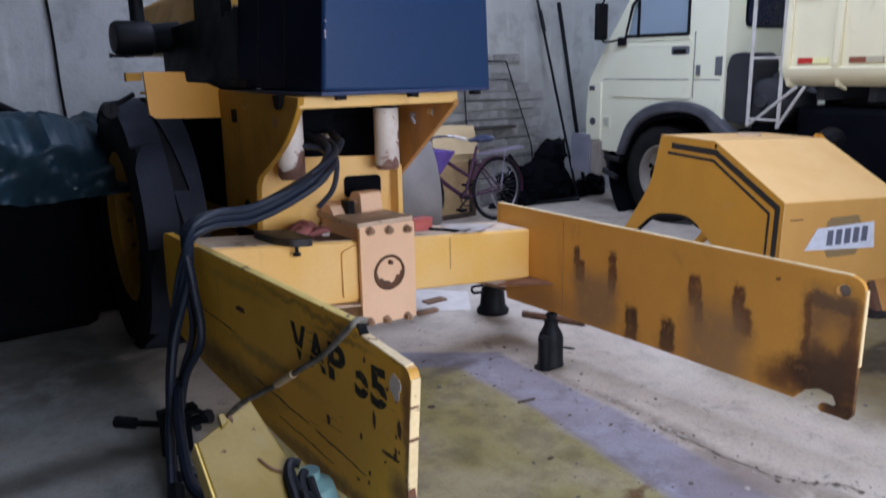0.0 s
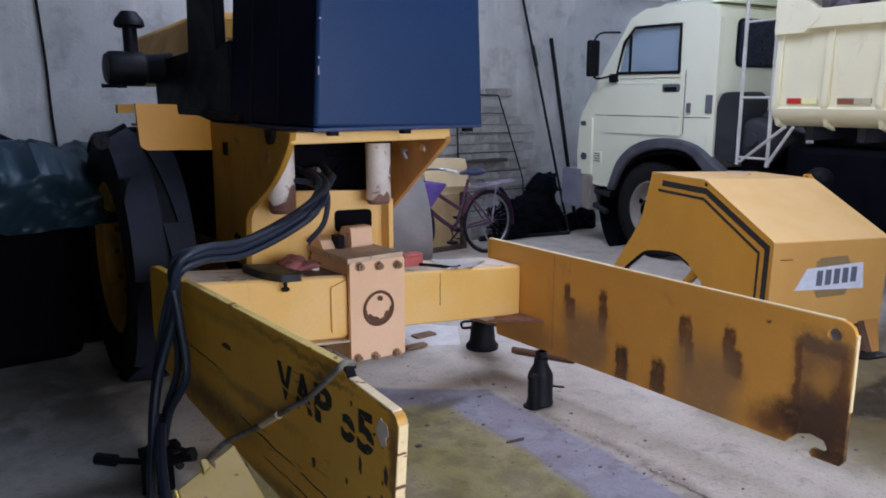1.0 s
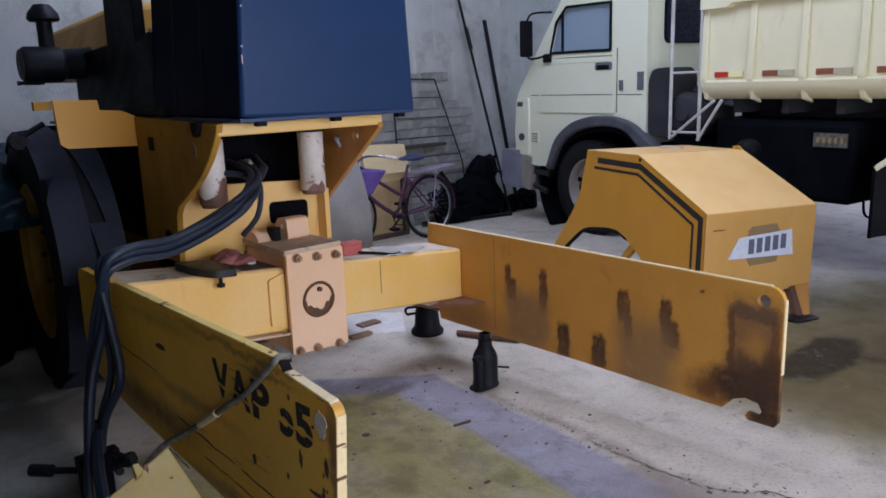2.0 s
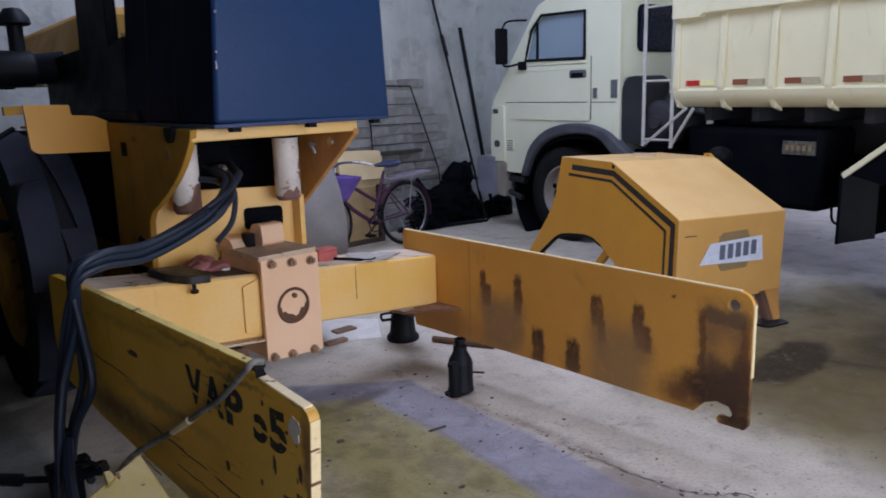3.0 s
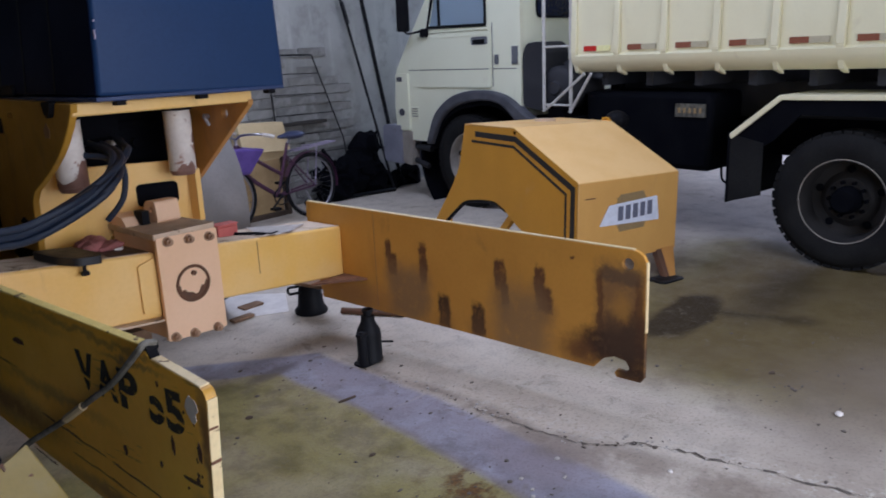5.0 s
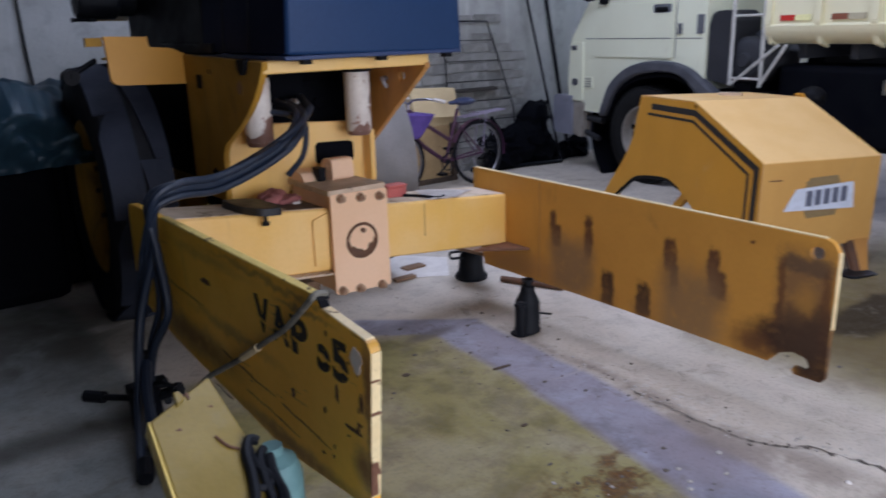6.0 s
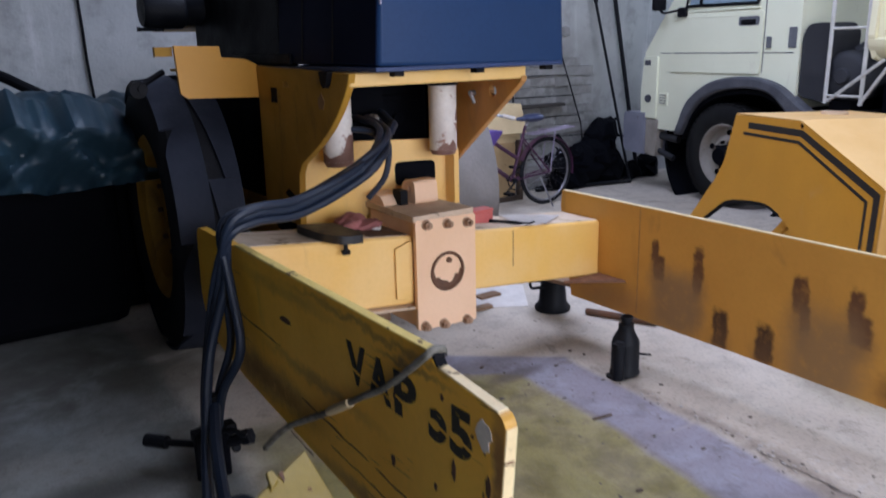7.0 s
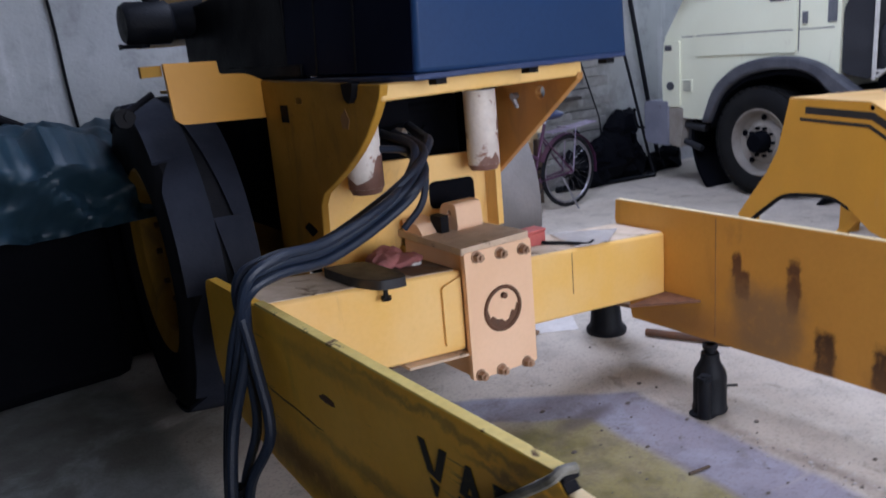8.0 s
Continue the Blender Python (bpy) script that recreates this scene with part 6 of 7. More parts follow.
truck_part("side_groove", Shape().box(TX - 0.002, TX + 0.001, 0.80, 1.045, 1.450, 1.4565), arch_grey, cab, smooth=False)
truck_part("side_groove", Shape().box(TX - 0.002, TX + 0.001, 1.945, 2.06, 1.450, 1.4565), arch_grey, cab, smooth=False)
truck_part("corner_panel", Shape().plate(rounded([(2.075, 0.86), (2.075, 1.425), (2.235, 1.425), (2.262, 1.10), (2.25, 0.86)], 0.02), -0.022, (), "x", TX), cream, cab, "cream front corner panel", 0.008)
truck_part("door_handle", Shape().box(TX - 0.032, TX - 0.014, 1.13, 1.24, 1.682, 1.700).box(TX - 0.018, TX - 0.014, 1.12, 1.25, 1.670, 1.712), black, door, "black door handle", 0.003)
truck_part("window_frame", Shape().sweep([(TX - 0.008, a, b) for a, b in win_hole + win_hole[:1]], 0.014, 6, 1), black, cab, "black rubber window frame")
truck_part("side_window", Shape().plate(win_hole, 0.006, (), "x", TX + 0.02), glass, cab, "greenish side window")
truck_part("vent_post", Shape().box(TX + 0.005, TX + 0.025, 1.655, 1.675, 1.84, 2.20), black, cab)
truck_part("fender_arch", Shape().plate(arch_out + arch_in[::-1], -0.12, (), "x", TX + 0.056), arch_grey, cab, "dusty grey plastic wheel-arch flare", 0.022)
truck_part("arch_liner", Shape().plate([(a, b - 0.012) for a, b in arch_in] + [(a, b - 0.045) for a, b in arch_in[::-1]], 0.36, (), "x", TX - 0.02), chassis, cab, "black arch liner")
truck_part("wheel_well", Shape().plate([(1.37 + 0.64 * math.cos(a), 0.60 + 0.69 * math.sin(a)) for a in [math.radians(-12 + 204 * k / 16) for k in range(17)]], 0.02, (), "x", TX + 0.33)
     .lathe([(0.615, 0.0), (0.64, 0.0), (0.64, 0.30), (0.615, 0.30)], Matrix.Translation((TX + 0.05, 1.37, 0.60)) @ Matrix.Diagonal((1, 1, 1.07, 1)), 40), chassis, cab, "black wheel well")
gr = truck_part("side_vent", Shape().box(TX - 0.008, TX + 0.002, 1.955, 2.055, 0.985, 1.095), cream, cab, "small louvred vent", 0.004)
for k in range(4):
    truck_part("louvre", Shape().box(TX - 0.0105, TX - 0.007, 1.968, 2.042, 1.000 + 0.024 * k, 1.008 + 0.024 * k), arch_grey, gr, smooth=False)
truck_part("side_marker", Shape().box(TX - 0.016, TX, 0.985, 1.020, 1.49, 1.575), grey_plastic, cab, "", 0.004)
truck_part("fuel_flap", Shape().box(TX - 0.008, TX, 0.785, 0.845, 1.49, 1.64), grey_plastic, cab)
truck_part("indicator", Shape().box(TX - 0.030, TX - 0.02, 2.15, 2.22, 1.345, 1.39), arch_grey, cab, "dark indicator lens", 0.005)
truck_part("indicator", Shape().rod((TX - 0.020, 2.165, 1.04), (TX - 0.032, 2.165, 1.04), 0.036, seg=20), arch_grey, cab, "round dark lamp")
mir = truck_part("mirror", Shape().box(TX - 0.20, TX - 0.06, 1.96, 2.01, 1.82, 2.16), black, cab, "tall black door mirror", 0.02)
truck_part("mirror_arm", Shape().sweep([(TX, 1.78, 2.22), (TX - 0.10, 1.93, 2.22), (TX - 0.13, 1.98, 2.15)], 0.010, 8, 4), black, mir)
truck_part("mirror_arm", Shape().sweep([(TX, 1.82, 1.83), (TX - 0.10, 1.95, 1.80), (TX - 0.13, 1.98, 1.84)], 0.010, 8, 4), black, mir)
truck_part("mirror", Shape().box(TX - 0.05, TX - 0.01, 1.77, 1.86, 1.76, 1.84), black, cab, "small black mirror", 0.015)
bp = truck_part("bumper", Shape().plate(rounded([(2.195, 0.51), (2.43, 0.52), (2.455, 0.57), (2.455, 0.88), (2.43, 0.905), (2.195, 0.905)], [0.01, 0.03, 0.03, 0.03, 0.03, 0.01]), TW + 0.03, (), "x", TX - 0.03), bumper_grey, truck, "lilac-grey front bumper", 0.012)
truck_part("bumper_end", Shape().plate(rounded([(2.07, 0.50), (2.192, 0.52), (2.192, 0.85), (2.05, 0.85)], 0.02), 0.10, (), "x", TX - 0.012), rim_paint, bp, "dirty cream bumper end", 0.008)
truck_part("tow_bar", Shape().rod((TX + 0.06, 2.12, 0.70), (TX + 0.06, 1.86, 0.68), 0.035, seg=12).rod((TX + 0.05, 2.10, 0.56), (TX + 0.05, 1.90, 0.50), 0.028, seg=12), filter_grey, bp, "dark grey tube behind the bumper")
truck_part("roof_rail", Shape().sweep([(TX + 0.3, 0.95, 2.45), (TX + 0.3, 1.0, 2.52), (TX + 0.3, 1.35, 2.52), (TX + 0.3, 1.40, 2.45)], 0.012, 8, 3), white_rod, cab)
truck_part("seat_back", Shape().box(TX + 0.25, TX + 0.8, 0.86, 1.0, 1.24, 1.95), black, cab, "", 0.05)
truck_part("steering_wheel", Shape().torus((TX + 0.5, 1.72, 1.78), (0, 0.75, 0.65), 0.20, 0.016), black, cab)

# chassis and what hangs on it
section = TANKS
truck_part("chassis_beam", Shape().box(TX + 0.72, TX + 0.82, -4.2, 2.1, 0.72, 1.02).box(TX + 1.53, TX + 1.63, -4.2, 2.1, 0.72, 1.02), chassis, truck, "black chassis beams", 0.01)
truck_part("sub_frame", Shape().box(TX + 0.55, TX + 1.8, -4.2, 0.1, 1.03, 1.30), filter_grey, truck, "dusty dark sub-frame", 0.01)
# Added black boxes cover a bright gap between cab and tipper body.
truck_part("gap_filler", Shape().box(TX + 0.50, TX + 1.85, 0.10, 0.22, 1.02, 1.395).box(TX + 0.62, TX + 1.7, 0.3, 0.7, 0.85, 1.2), chassis, truck, "added black boxes closing a bright gap", 0.02)
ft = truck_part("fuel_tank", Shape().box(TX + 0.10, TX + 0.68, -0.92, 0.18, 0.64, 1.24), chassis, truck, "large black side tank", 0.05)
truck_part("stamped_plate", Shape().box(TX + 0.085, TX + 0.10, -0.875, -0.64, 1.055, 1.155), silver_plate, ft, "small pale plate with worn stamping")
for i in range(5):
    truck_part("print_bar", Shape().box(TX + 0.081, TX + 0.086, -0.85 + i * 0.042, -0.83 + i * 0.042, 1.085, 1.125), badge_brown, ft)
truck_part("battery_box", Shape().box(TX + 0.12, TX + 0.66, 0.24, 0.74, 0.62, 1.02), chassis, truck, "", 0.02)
section = REAR_OF_CAB
acl = truck_part("air_filter", Shape().lathe([(0.0, 0.0), (0.13, 0.0), (0.165, 0.02), (0.185, 0.06), (0.185, 0.42), (0.16, 0.46), (0.0, 0.46)], Matrix.Translation((TX + 0.03, 0.43, 1.28)), 32, False), filter_grey, truck, "dusty black air filter drum behind the cab")
truck_part("end_cap", Shape().lathe([(0.0, -0.022), (0.05, -0.022), (0.06, -0.006), (0.06, 0.002), (0.0, 0.002)], Matrix.Translation((TX + 0.03, 0.43, 1.28)), 20, False), filter_grey, acl)
truck_part("intake_box", Shape().plate(rounded([(0.54, 1.08), (0.75, 1.12), (0.75, 1.56), (0.715, 1.66), (0.57, 1.67), (0.515, 1.60), (0.53, 1.30)], [0.03, 0.05, 0.03, 0.05, 0.05, 0.04, 0.02]), 0.32, (), "x", TX + 0.015), filter_grey, acl, "tall intake box", 0.035)
truck_part("intake_hose", Shape().sweep([(TX + 0.25, 0.45, 1.42), (TX + 0.32, 0.36, 1.50), (TX + 0.45, 0.34, 1.46), (TX + 0.6, 0.42, 1.36)], 0.075, 14, 5), filter_grey, acl)
truck_part("bracket", Shape().box(TX + 0.05, TX + 0.45, 0.36, 0.52, 1.03, 1.10), chassis, acl)
lad = truck_part("ladder", Shape().rod((TX + 0.0, 0.52, 1.08), (TX + 0.0, 0.52, 2.75), 0.014, seg=8).rod((TX + 0.0, 0.26, 1.08), (TX + 0.0, 0.26, 2.75), 0.014, seg=8), white_rod, truck, "thin white steel ladder")
for z in (1.14, 1.62, 2.21, 2.60):
    truck_part("rung", Shape().rod((TX, 0.52, z), (TX, 0.26, z), 0.010, seg=8), white_rod, lad)
truck_part("brace", Shape().rod((TX, 0.50, 1.10), (TX - 0.02, 0.12, 1.40), 0.012, seg=8).rod((TX, 0.27, 1.08), (TX - 0.02, 0.06, 1.40), 0.012, seg=8), white_rod, lad)

# tipper body
section = BODY
db = truck_part("tipper_body", Shape().plate([(TX + 0.0, 1.52), (TX + 0.0, 2.26), (TX + 0.06, 2.26), (TX + 0.06, 1.60), (TX + 2.34, 1.60), (TX + 2.34, 2.26), (TX + 2.4, 2.26), (TX + 2.4, 1.52), (TX + 2.25, 1.40), (TX + 0.15, 1.40)], -4.5, (), "y", 0.24), body_cream, truck, "cream steel tipper body", 0.006)
roll = [(TX + 0.12 - 0.152 * math.cos(math.radians(6 + 12 * k)), 1.55 - 0.152 * math.sin(math.radians(6 + 12 * k))) for k in range(8)]
truck_part("floor_roll", Shape().plate(roll + [(TX + 0.16, 1.41), (TX + 0.02, 1.56)], -4.5, (), "y", 0.238), body_cream, db, "rounded lower edge of the body")
truck_part("top_rail", Shape().box(TX - 0.055, TX + 0.07, -4.26, 0.0, 2.125, 2.27), body_cream, db, "", 0.01)
for i in range(12):
    y = 0.215 - i * 0.405
    rb = Shape().hexa([(TX + 0.02, y - 0.018, 1.40), (TX + 0.12, y - 0.018, 1.37), (TX + 0.12, y + 0.018, 1.37), (TX + 0.02, y + 0.018, 1.40)],
                      [(TX - 0.037, y - 0.026, 1.56), (TX + 0.0, y - 0.026, 1.56), (TX + 0.0, y + 0.026, 1.56), (TX - 0.037, y + 0.026, 1.56)]).hexa([(TX - 0.037, y - 0.026, 1.56), (TX, y - 0.026, 1.56), (TX, y + 0.026, 1.56), (TX - 0.037, y + 0.026, 1.56)], [(TX - 0.014, y - 0.026, 2.124), (TX, y - 0.026, 2.124), (TX, y + 0.026, 2.124), (TX - 0.014, y + 0.026, 2.124)])
    truck_part("rib", rb, body_cream, db, "", 0.006)
    if i < 11:
        truck_part("floor_bearer", Shape().box(TX + 0.12, TX + 2.2, y - 0.24, y - 0.18, 1.29, 1.398), filter_grey, db)
    y2 = 0.125 - i * 0.405
    truck_part("reflector", Shape().box(TX - 0.012, TX - 0.002, y2 - 0.12, y2, 1.572, 1.614), reflector_red if i == 0 else reflector_dull, db, "red reflective tape")
    truck_part("reflector", Shape().box(TX - 0.012, TX - 0.002, y2 - 0.245, y2 - 0.122, 1.572, 1.614), reflector_white if i == 0 else reflector_faded, db, "pale reflective tape")
truck_part("head_board", Shape().box(TX + 0.005, TX + 2.395, 0.165, 0.235, 1.61, 2.93), body_cream, db, "", 0.008)
truck_part("corner_gusset", Shape().plate([(-0.12, 2.20), (-0.12, 2.255), (0.10, 2.41), (0.13, 2.93), (0.245, 2.95), (0.245, 2.10), (0.0, 2.10)], 0.075, (), "x", TX - 0.058), body_cream, db, "", 0.006)
truck_part("cab_guard", Shape().plate([(0.20, 2.931), (0.20, 3.2), (0.95, 3.30), (0.95, 3.26), (0.26, 2.97)], 2.3, (), "x", TX + 0.05), body_cream, db, "", 0.01)
S = Shape()
for cx, cy, cz, r, sc in ((5.40, 0.12, 2.40, 0.17, (0.9, 0.7, 1.1)), (5.40, -0.05, 2.42, 0.16, (0.9, 0.6, 1.2)), (5.48, 0.03, 2.23, 0.25, (1.0, 0.9, 1.0))):
    S.ball((cx, cy, cz), r, sc, 18)
for bv in S.bm.verts:
    bv.co += Vector((noise.noise(bv.co * 9), noise.noise(bv.co * 11 + Vector((3, 0, 0))), 0.6 * noise.noise(bv.co * 8))) * 0.05
sack = thing("sack", (5.45, 0.03, 1.61), "crumpled grey-brown sack in the tipper body", "sack")
part("bag", S, sack_cloth, sack)
part("filling", Shape().box(5.26, 5.68, -0.15, 0.20, 1.612, 2.15), sack_cloth, sack, "", 0.06)

# rear mudguard, flap and wheels
section = GUARD
mgd = truck_part("mudguard", Shape().plate([(-1.10, 0.93), (-1.455, 1.225), (-2.45, 1.235), (-2.75, 0.95), (-2.72, 0.93), (-2.43, 1.20), (-1.47, 1.19), (-1.13, 0.90)], 0.62, (), "x", TX - 0.06), body_cream, truck, "cream edge of a black mudguard", 0.005)
truck_part("mudguard_skirt", Shape().plate([(-1.10, 0.92), (-1.455, 1.20), (-2.45, 1.20), (-2.70, 0.95), (-2.5, 0.98), (-2.2, 1.09), (-1.6, 1.09), (-1.42, 0.90), (-1.36, 0.86)], 0.02, (), "x", TX - 0.045), chassis, mgd)
truck_part("mud_flap", Shape().hexa([(TX - 0.06, -1.10, 0.42), (TX + 0.80, -1.10, 0.42), (TX + 0.80, -1.12, 0.42), (TX - 0.06, -1.12, 0.42)], [(TX - 0.06, -1.10, 0.95), (TX + 0.80, -1.10, 0.95), (TX + 0.80, -1.12, 0.95), (TX - 0.06, -1.12, 0.95)]), chassis, mgd, "black rubber mud flap", 0.004)
truck_part("flap_side", Shape().plate([(-1.10, 0.42), (-1.36, 0.50), (-1.36, 0.88), (-1.10, 0.94)], 0.012, (), "x", TX - 0.055), truck_rubber, mgd)


# Near-black tone for the rear rim on the near side.
old_rim = surface("near_black_rim", (0.010, 0.009, 0.009), (0.018, 0.016, 0.015), (0.6, 0.8), 0, 6, 60, 0.2)


def truck_wheel(yc, x_face, width, deep, rim_mat):
    r = 0.49
    m = Matrix.Translation((x_face, yc, r))
    prof = [(0.285, 0.055), (0.30, 0.02), (0.36, 0.0), (0.43, 0.005), (0.468, 0.03), (0.488, 0.06), (0.489, width / 2), (0.488, width - 0.06), (0.468, width - 0.03), (0.43, width), (0.30, width - 0.02), (0.28, width / 2)]
    wh = truck_part("wheel", Shape().lathe(prof, m, 56), truck_rubber, truck, "black truck tyre")
    S = Shape()
    for k in range(44):
        a = 2 * math.pi * k / 44
        q = m @ Matrix.Rotation(a, 4, "X")
        S.box(0.03, width - 0.03, -0.026, 0.026, r - 0.02, r + 0.0015, q)
    truck_part("tread", S, truck_rubber, wh)
    rim = truck_part("rim", Shape().lathe([(0.292, 0.05), (0.298, 0.025), (0.288, 0.022), (0.272, 0.06), (0.262, deep), (0.20, deep + 0.01), (0.15, deep - 0.03), (0.0, deep - 0.03), (0.0, deep + 0.03), (0.25, deep + 0.05)], m, 48), rim_mat, wh)
    truck_part("rim_flange", Shape().torus((x_face + 0.03, yc, r), (1, 0, 0), 0.296, 0.009, 48, 8), rim_paint, rim, "dusty rim flange")
    truck_part("hub", Shape().lathe([(0.0, deep - 0.14), (0.075, deep - 0.14), (0.095, deep - 0.11), (0.10, deep - 0.02), (0.0, deep - 0.02)], m, 24, False), chassis, wh, "black hub")
    for k in range(10):
        a = 2 * math.pi * k / 10
        p = m @ Vector((deep - 0.03, 0.125 * math.cos(a), 0.125 * math.sin(a)))
        truck_part("wheel_nut", Shape().rod(p, p - Vector((0.035, 0, 0)), 0.014, seg=6), chassis, rim)
        p = m @ Vector((deep - 0.006, 0.215 * math.cos(a + 0.3), 0.215 * math.sin(a + 0.3)))
        if k % 2 == 0:
            truck_part("vent_hole", Shape().rod(p, p - Vector((0.006, 0, 0)), 0.028, seg=14), chassis, rim)


section = WHEELS
truck_wheel(1.86, TX - 0.01, 0.27, 0.10, rim_paint)
truck_wheel(-1.865, TX - 0.03, 0.27, 0.17, old_rim)
truck_wheel(1.86, TX + TW - 0.27, 0.27, 0.16, chassis)
truck_wheel(-1.865, TX + TW - 0.27, 0.27, 0.16, chassis)
truck_part("axle", Shape().rod((TX + 0.2, 1.86, 0.49), (TX + TW - 0.2, 1.86, 0.49), 0.07, seg=12).rod((TX + 0.2, -1.865, 0.49), (TX + TW - 0.2, -1.865, 0.49), 0.09, seg=12), chassis, truck)
section = TANKS
truck_part("hook", Shape().sweep([(TX + 0.3, -0.91, 0.66), (TX + 0.3, -0.92, 0.57), (TX + 0.3, -0.96, 0.54), (TX + 0.3, -0.98, 0.59)], 0.010, 8, 4), chassis, ft)

# ---- bicycle against the wall ----
bike = thing("bicycle", (3.75, 3.05, 0), "dark maroon bicycle with a purple basket and rear rack", "bicycle")
BY = 3.05
RH, FH, BB, ST, HT, HL = (4.24, BY, 0.335), (3.20, BY, 0.335), (3.80, BY, 0.29), (3.97, BY, 0.80), (3.36, BY, 0.84), (3.33, BY, 0.66)


def bike_wheel(c):
    wh = part("wheel", Shape().torus(c, (0, 1, 0), 0.318, 0.019, 48, 8), rubber, bike, "thin black bicycle tyre")
    part("rim", Shape().torus(c, (0, 1, 0), 0.294, 0.010, 48, 6), chrome, wh, "dull chrome rim")
    part("hub", Shape().rod((c[0], c[1] - 0.04, c[2]), (c[0], c[1] + 0.04, c[2]), 0.022, seg=12), chrome, wh)
    S = Shape()
    for k in range(28):
        a = 2 * math.pi * k / 28
        side = 0.03 if k % 2 else -0.03
        S.rod((c[0] + 0.02 * math.cos(a + 1.2), c[1] + side, c[2] + 0.02 * math.sin(a + 1.2)), (c[0] + 0.29 * math.cos(a), c[1], c[2] + 0.29 * math.sin(a)), 0.0008, seg=4)
    part("spokes", S, chrome, wh)


bike_wheel(RH)
bike_wheel(FH)
fr = part("bike_frame", Shape().sweep([HL, (3.55, BY, 0.46), BB], 0.022, 10, 5).sweep([HT, (3.60, BY, 0.66), (3.86, BY, 0.50)], 0.019, 10, 5).rod(BB, ST, 0.016, seg=12).rod(HL, HT, 0.02, seg=12), purple_paint, bike, "dark maroon step-through frame")
part("stays", Shape().rod((BB[0], BY - 0.03, BB[2]), (RH[0], BY - 0.06, RH[2]), 0.010, seg=8).rod((BB[0], BY + 0.03, BB[2]), (RH[0], BY + 0.06, RH[2]), 0.010, seg=8)
     .rod((3.93, BY - 0.02, 0.68), (RH[0], BY - 0.06, RH[2]), 0.009, seg=8).rod((3.93, BY + 0.02, 0.68), (RH[0], BY + 0.06, RH[2]), 0.009, seg=8), purple_paint, fr)
part("fork", Shape().rod((3.325, BY - 0.05, 0.64), (FH[0], BY - 0.05, FH[2]), 0.011, seg=8).rod((3.325, BY + 0.05, 0.64), (FH[0], BY + 0.05, FH[2]), 0.011, seg=8), purple_paint, fr)
part("seat_post", Shape().rod(ST, (4.03, BY, 0.86), 0.012, seg=10), chrome, bike)
sd = Shape().ball((4.06, BY, 0.872), 0.10, (1.35, 0.85, 0.40), 18)
sd.ball((3.93, BY, 0.868), 0.045, (1.8, 0.8, 0.5), 12)
part("saddle", sd, saddle_vinyl, bike, "blue-black vinyl saddle")
part("handlebar", Shape().sweep([(3.52, BY - 0.28, 0.93), (3.42, BY - 0.24, 0.95), (3.36, BY - 0.10, 0.94), (3.36, BY, 0.90), (3.36, BY + 0.10, 0.94), (3.42, BY + 0.24, 0.95), (3.52, BY + 0.28, 0.93)], 0.012, 8, 5).rod((3.36, BY, 0.82), (3.36, BY, 0.91), 0.013, seg=8), chrome, bike, "chrome handlebar")
part("grip", Shape().rod((3.47, BY - 0.265, 0.945), (3.58, BY - 0.30, 0.915), 0.017, seg=10), tube_white, bike, "pale grip")
part("grip", Shape().rod((3.47, BY + 0.265, 0.945), (3.58, BY + 0.30, 0.915), 0.017, seg=10), tube_white, bike, "pale grip")
rk = Shape()
for dy in (-0.06, 0.0, 0.06):
    rk.rod((4.0, BY + dy, 0.715), (4.56, BY + dy, 0.755), 0.006, seg=6)
rk.rod((4.56, BY - 0.07, 0.755), (4.56, BY + 0.07, 0.755), 0.007, seg=6).rod((4.20, BY - 0.07, 0.75), (4.20, BY + 0.07, 0.75), 0.006, seg=6)
rk.rod((4.30, BY - 0.065, 0.75), (RH[0], BY - 0.065, RH[2]), 0.006, seg=6).rod((4.30, BY + 0.065, 0.75), (RH[0], BY + 0.065, RH[2]), 0.006, seg=6)
part("rear_rack", rk, lilac_metal, bike, "lilac-grey luggage rack")
part("mudguard", Shape().plate([(RH[0] + 0.352 * math.cos(a), RH[2] + 0.352 * math.sin(a)) for a in [math.radians(-10 + 14 * k) for k in range(13)]] +
                               [(RH[0] + 0.346 * math.cos(a), RH[2] + 0.346 * math.sin(a)) for a in [math.radians(158 - 14 * k) for k in range(13)]], 0.06, (), "y", BY - 0.03), purple_paint, bike, "purple rear mudguard")
ck = part("crank", Shape().torus((BB[0], BY - 0.05, BB[2]), (0, 1, 0), 0.085, 0.006, 32, 6).rod((BB[0], BY - 0.06, BB[2]), (BB[0] - 0.13, BY - 0.07, BB[2] - 0.10), 0.010, seg=8).rod((BB[0], BY + 0.06, BB[2]), (BB[0] + 0.13, BY + 0.07, BB[2] + 0.10), 0.010, seg=8)
          .rod((BB[0], BY - 0.06, BB[2]), (BB[0], BY + 0.06, BB[2]), 0.022, seg=10), iron, bike, "dark chainring and cranks")
part("pedal", Shape().box(BB[0] - 0.17, BB[0] - 0.09, BY - 0.16, BY - 0.07, BB[2] - 0.115, BB[2] - 0.09), black, ck, "", 0.004)
part("pedal", Shape().box(BB[0] + 0.09, BB[0] + 0.17, BY + 0.07, BY + 0.16, BB[2] + 0.09, BB[2] + 0.115), black, ck, "", 0.004)
part("basket", Shape().hexa([(3.06, BY - 0.12, 0.58), (3.40, BY - 0.14, 0.57), (3.40, BY + 0.12, 0.57), (3.06, BY + 0.11, 0.58)], [(3.00, BY - 0.18, 0.84), (3.55, BY - 0.20, 0.80), (3.55, BY + 0.18, 0.80), (3.00, BY + 0.17, 0.84)]), purple_bag, bike, "purple woven basket", 0.02)
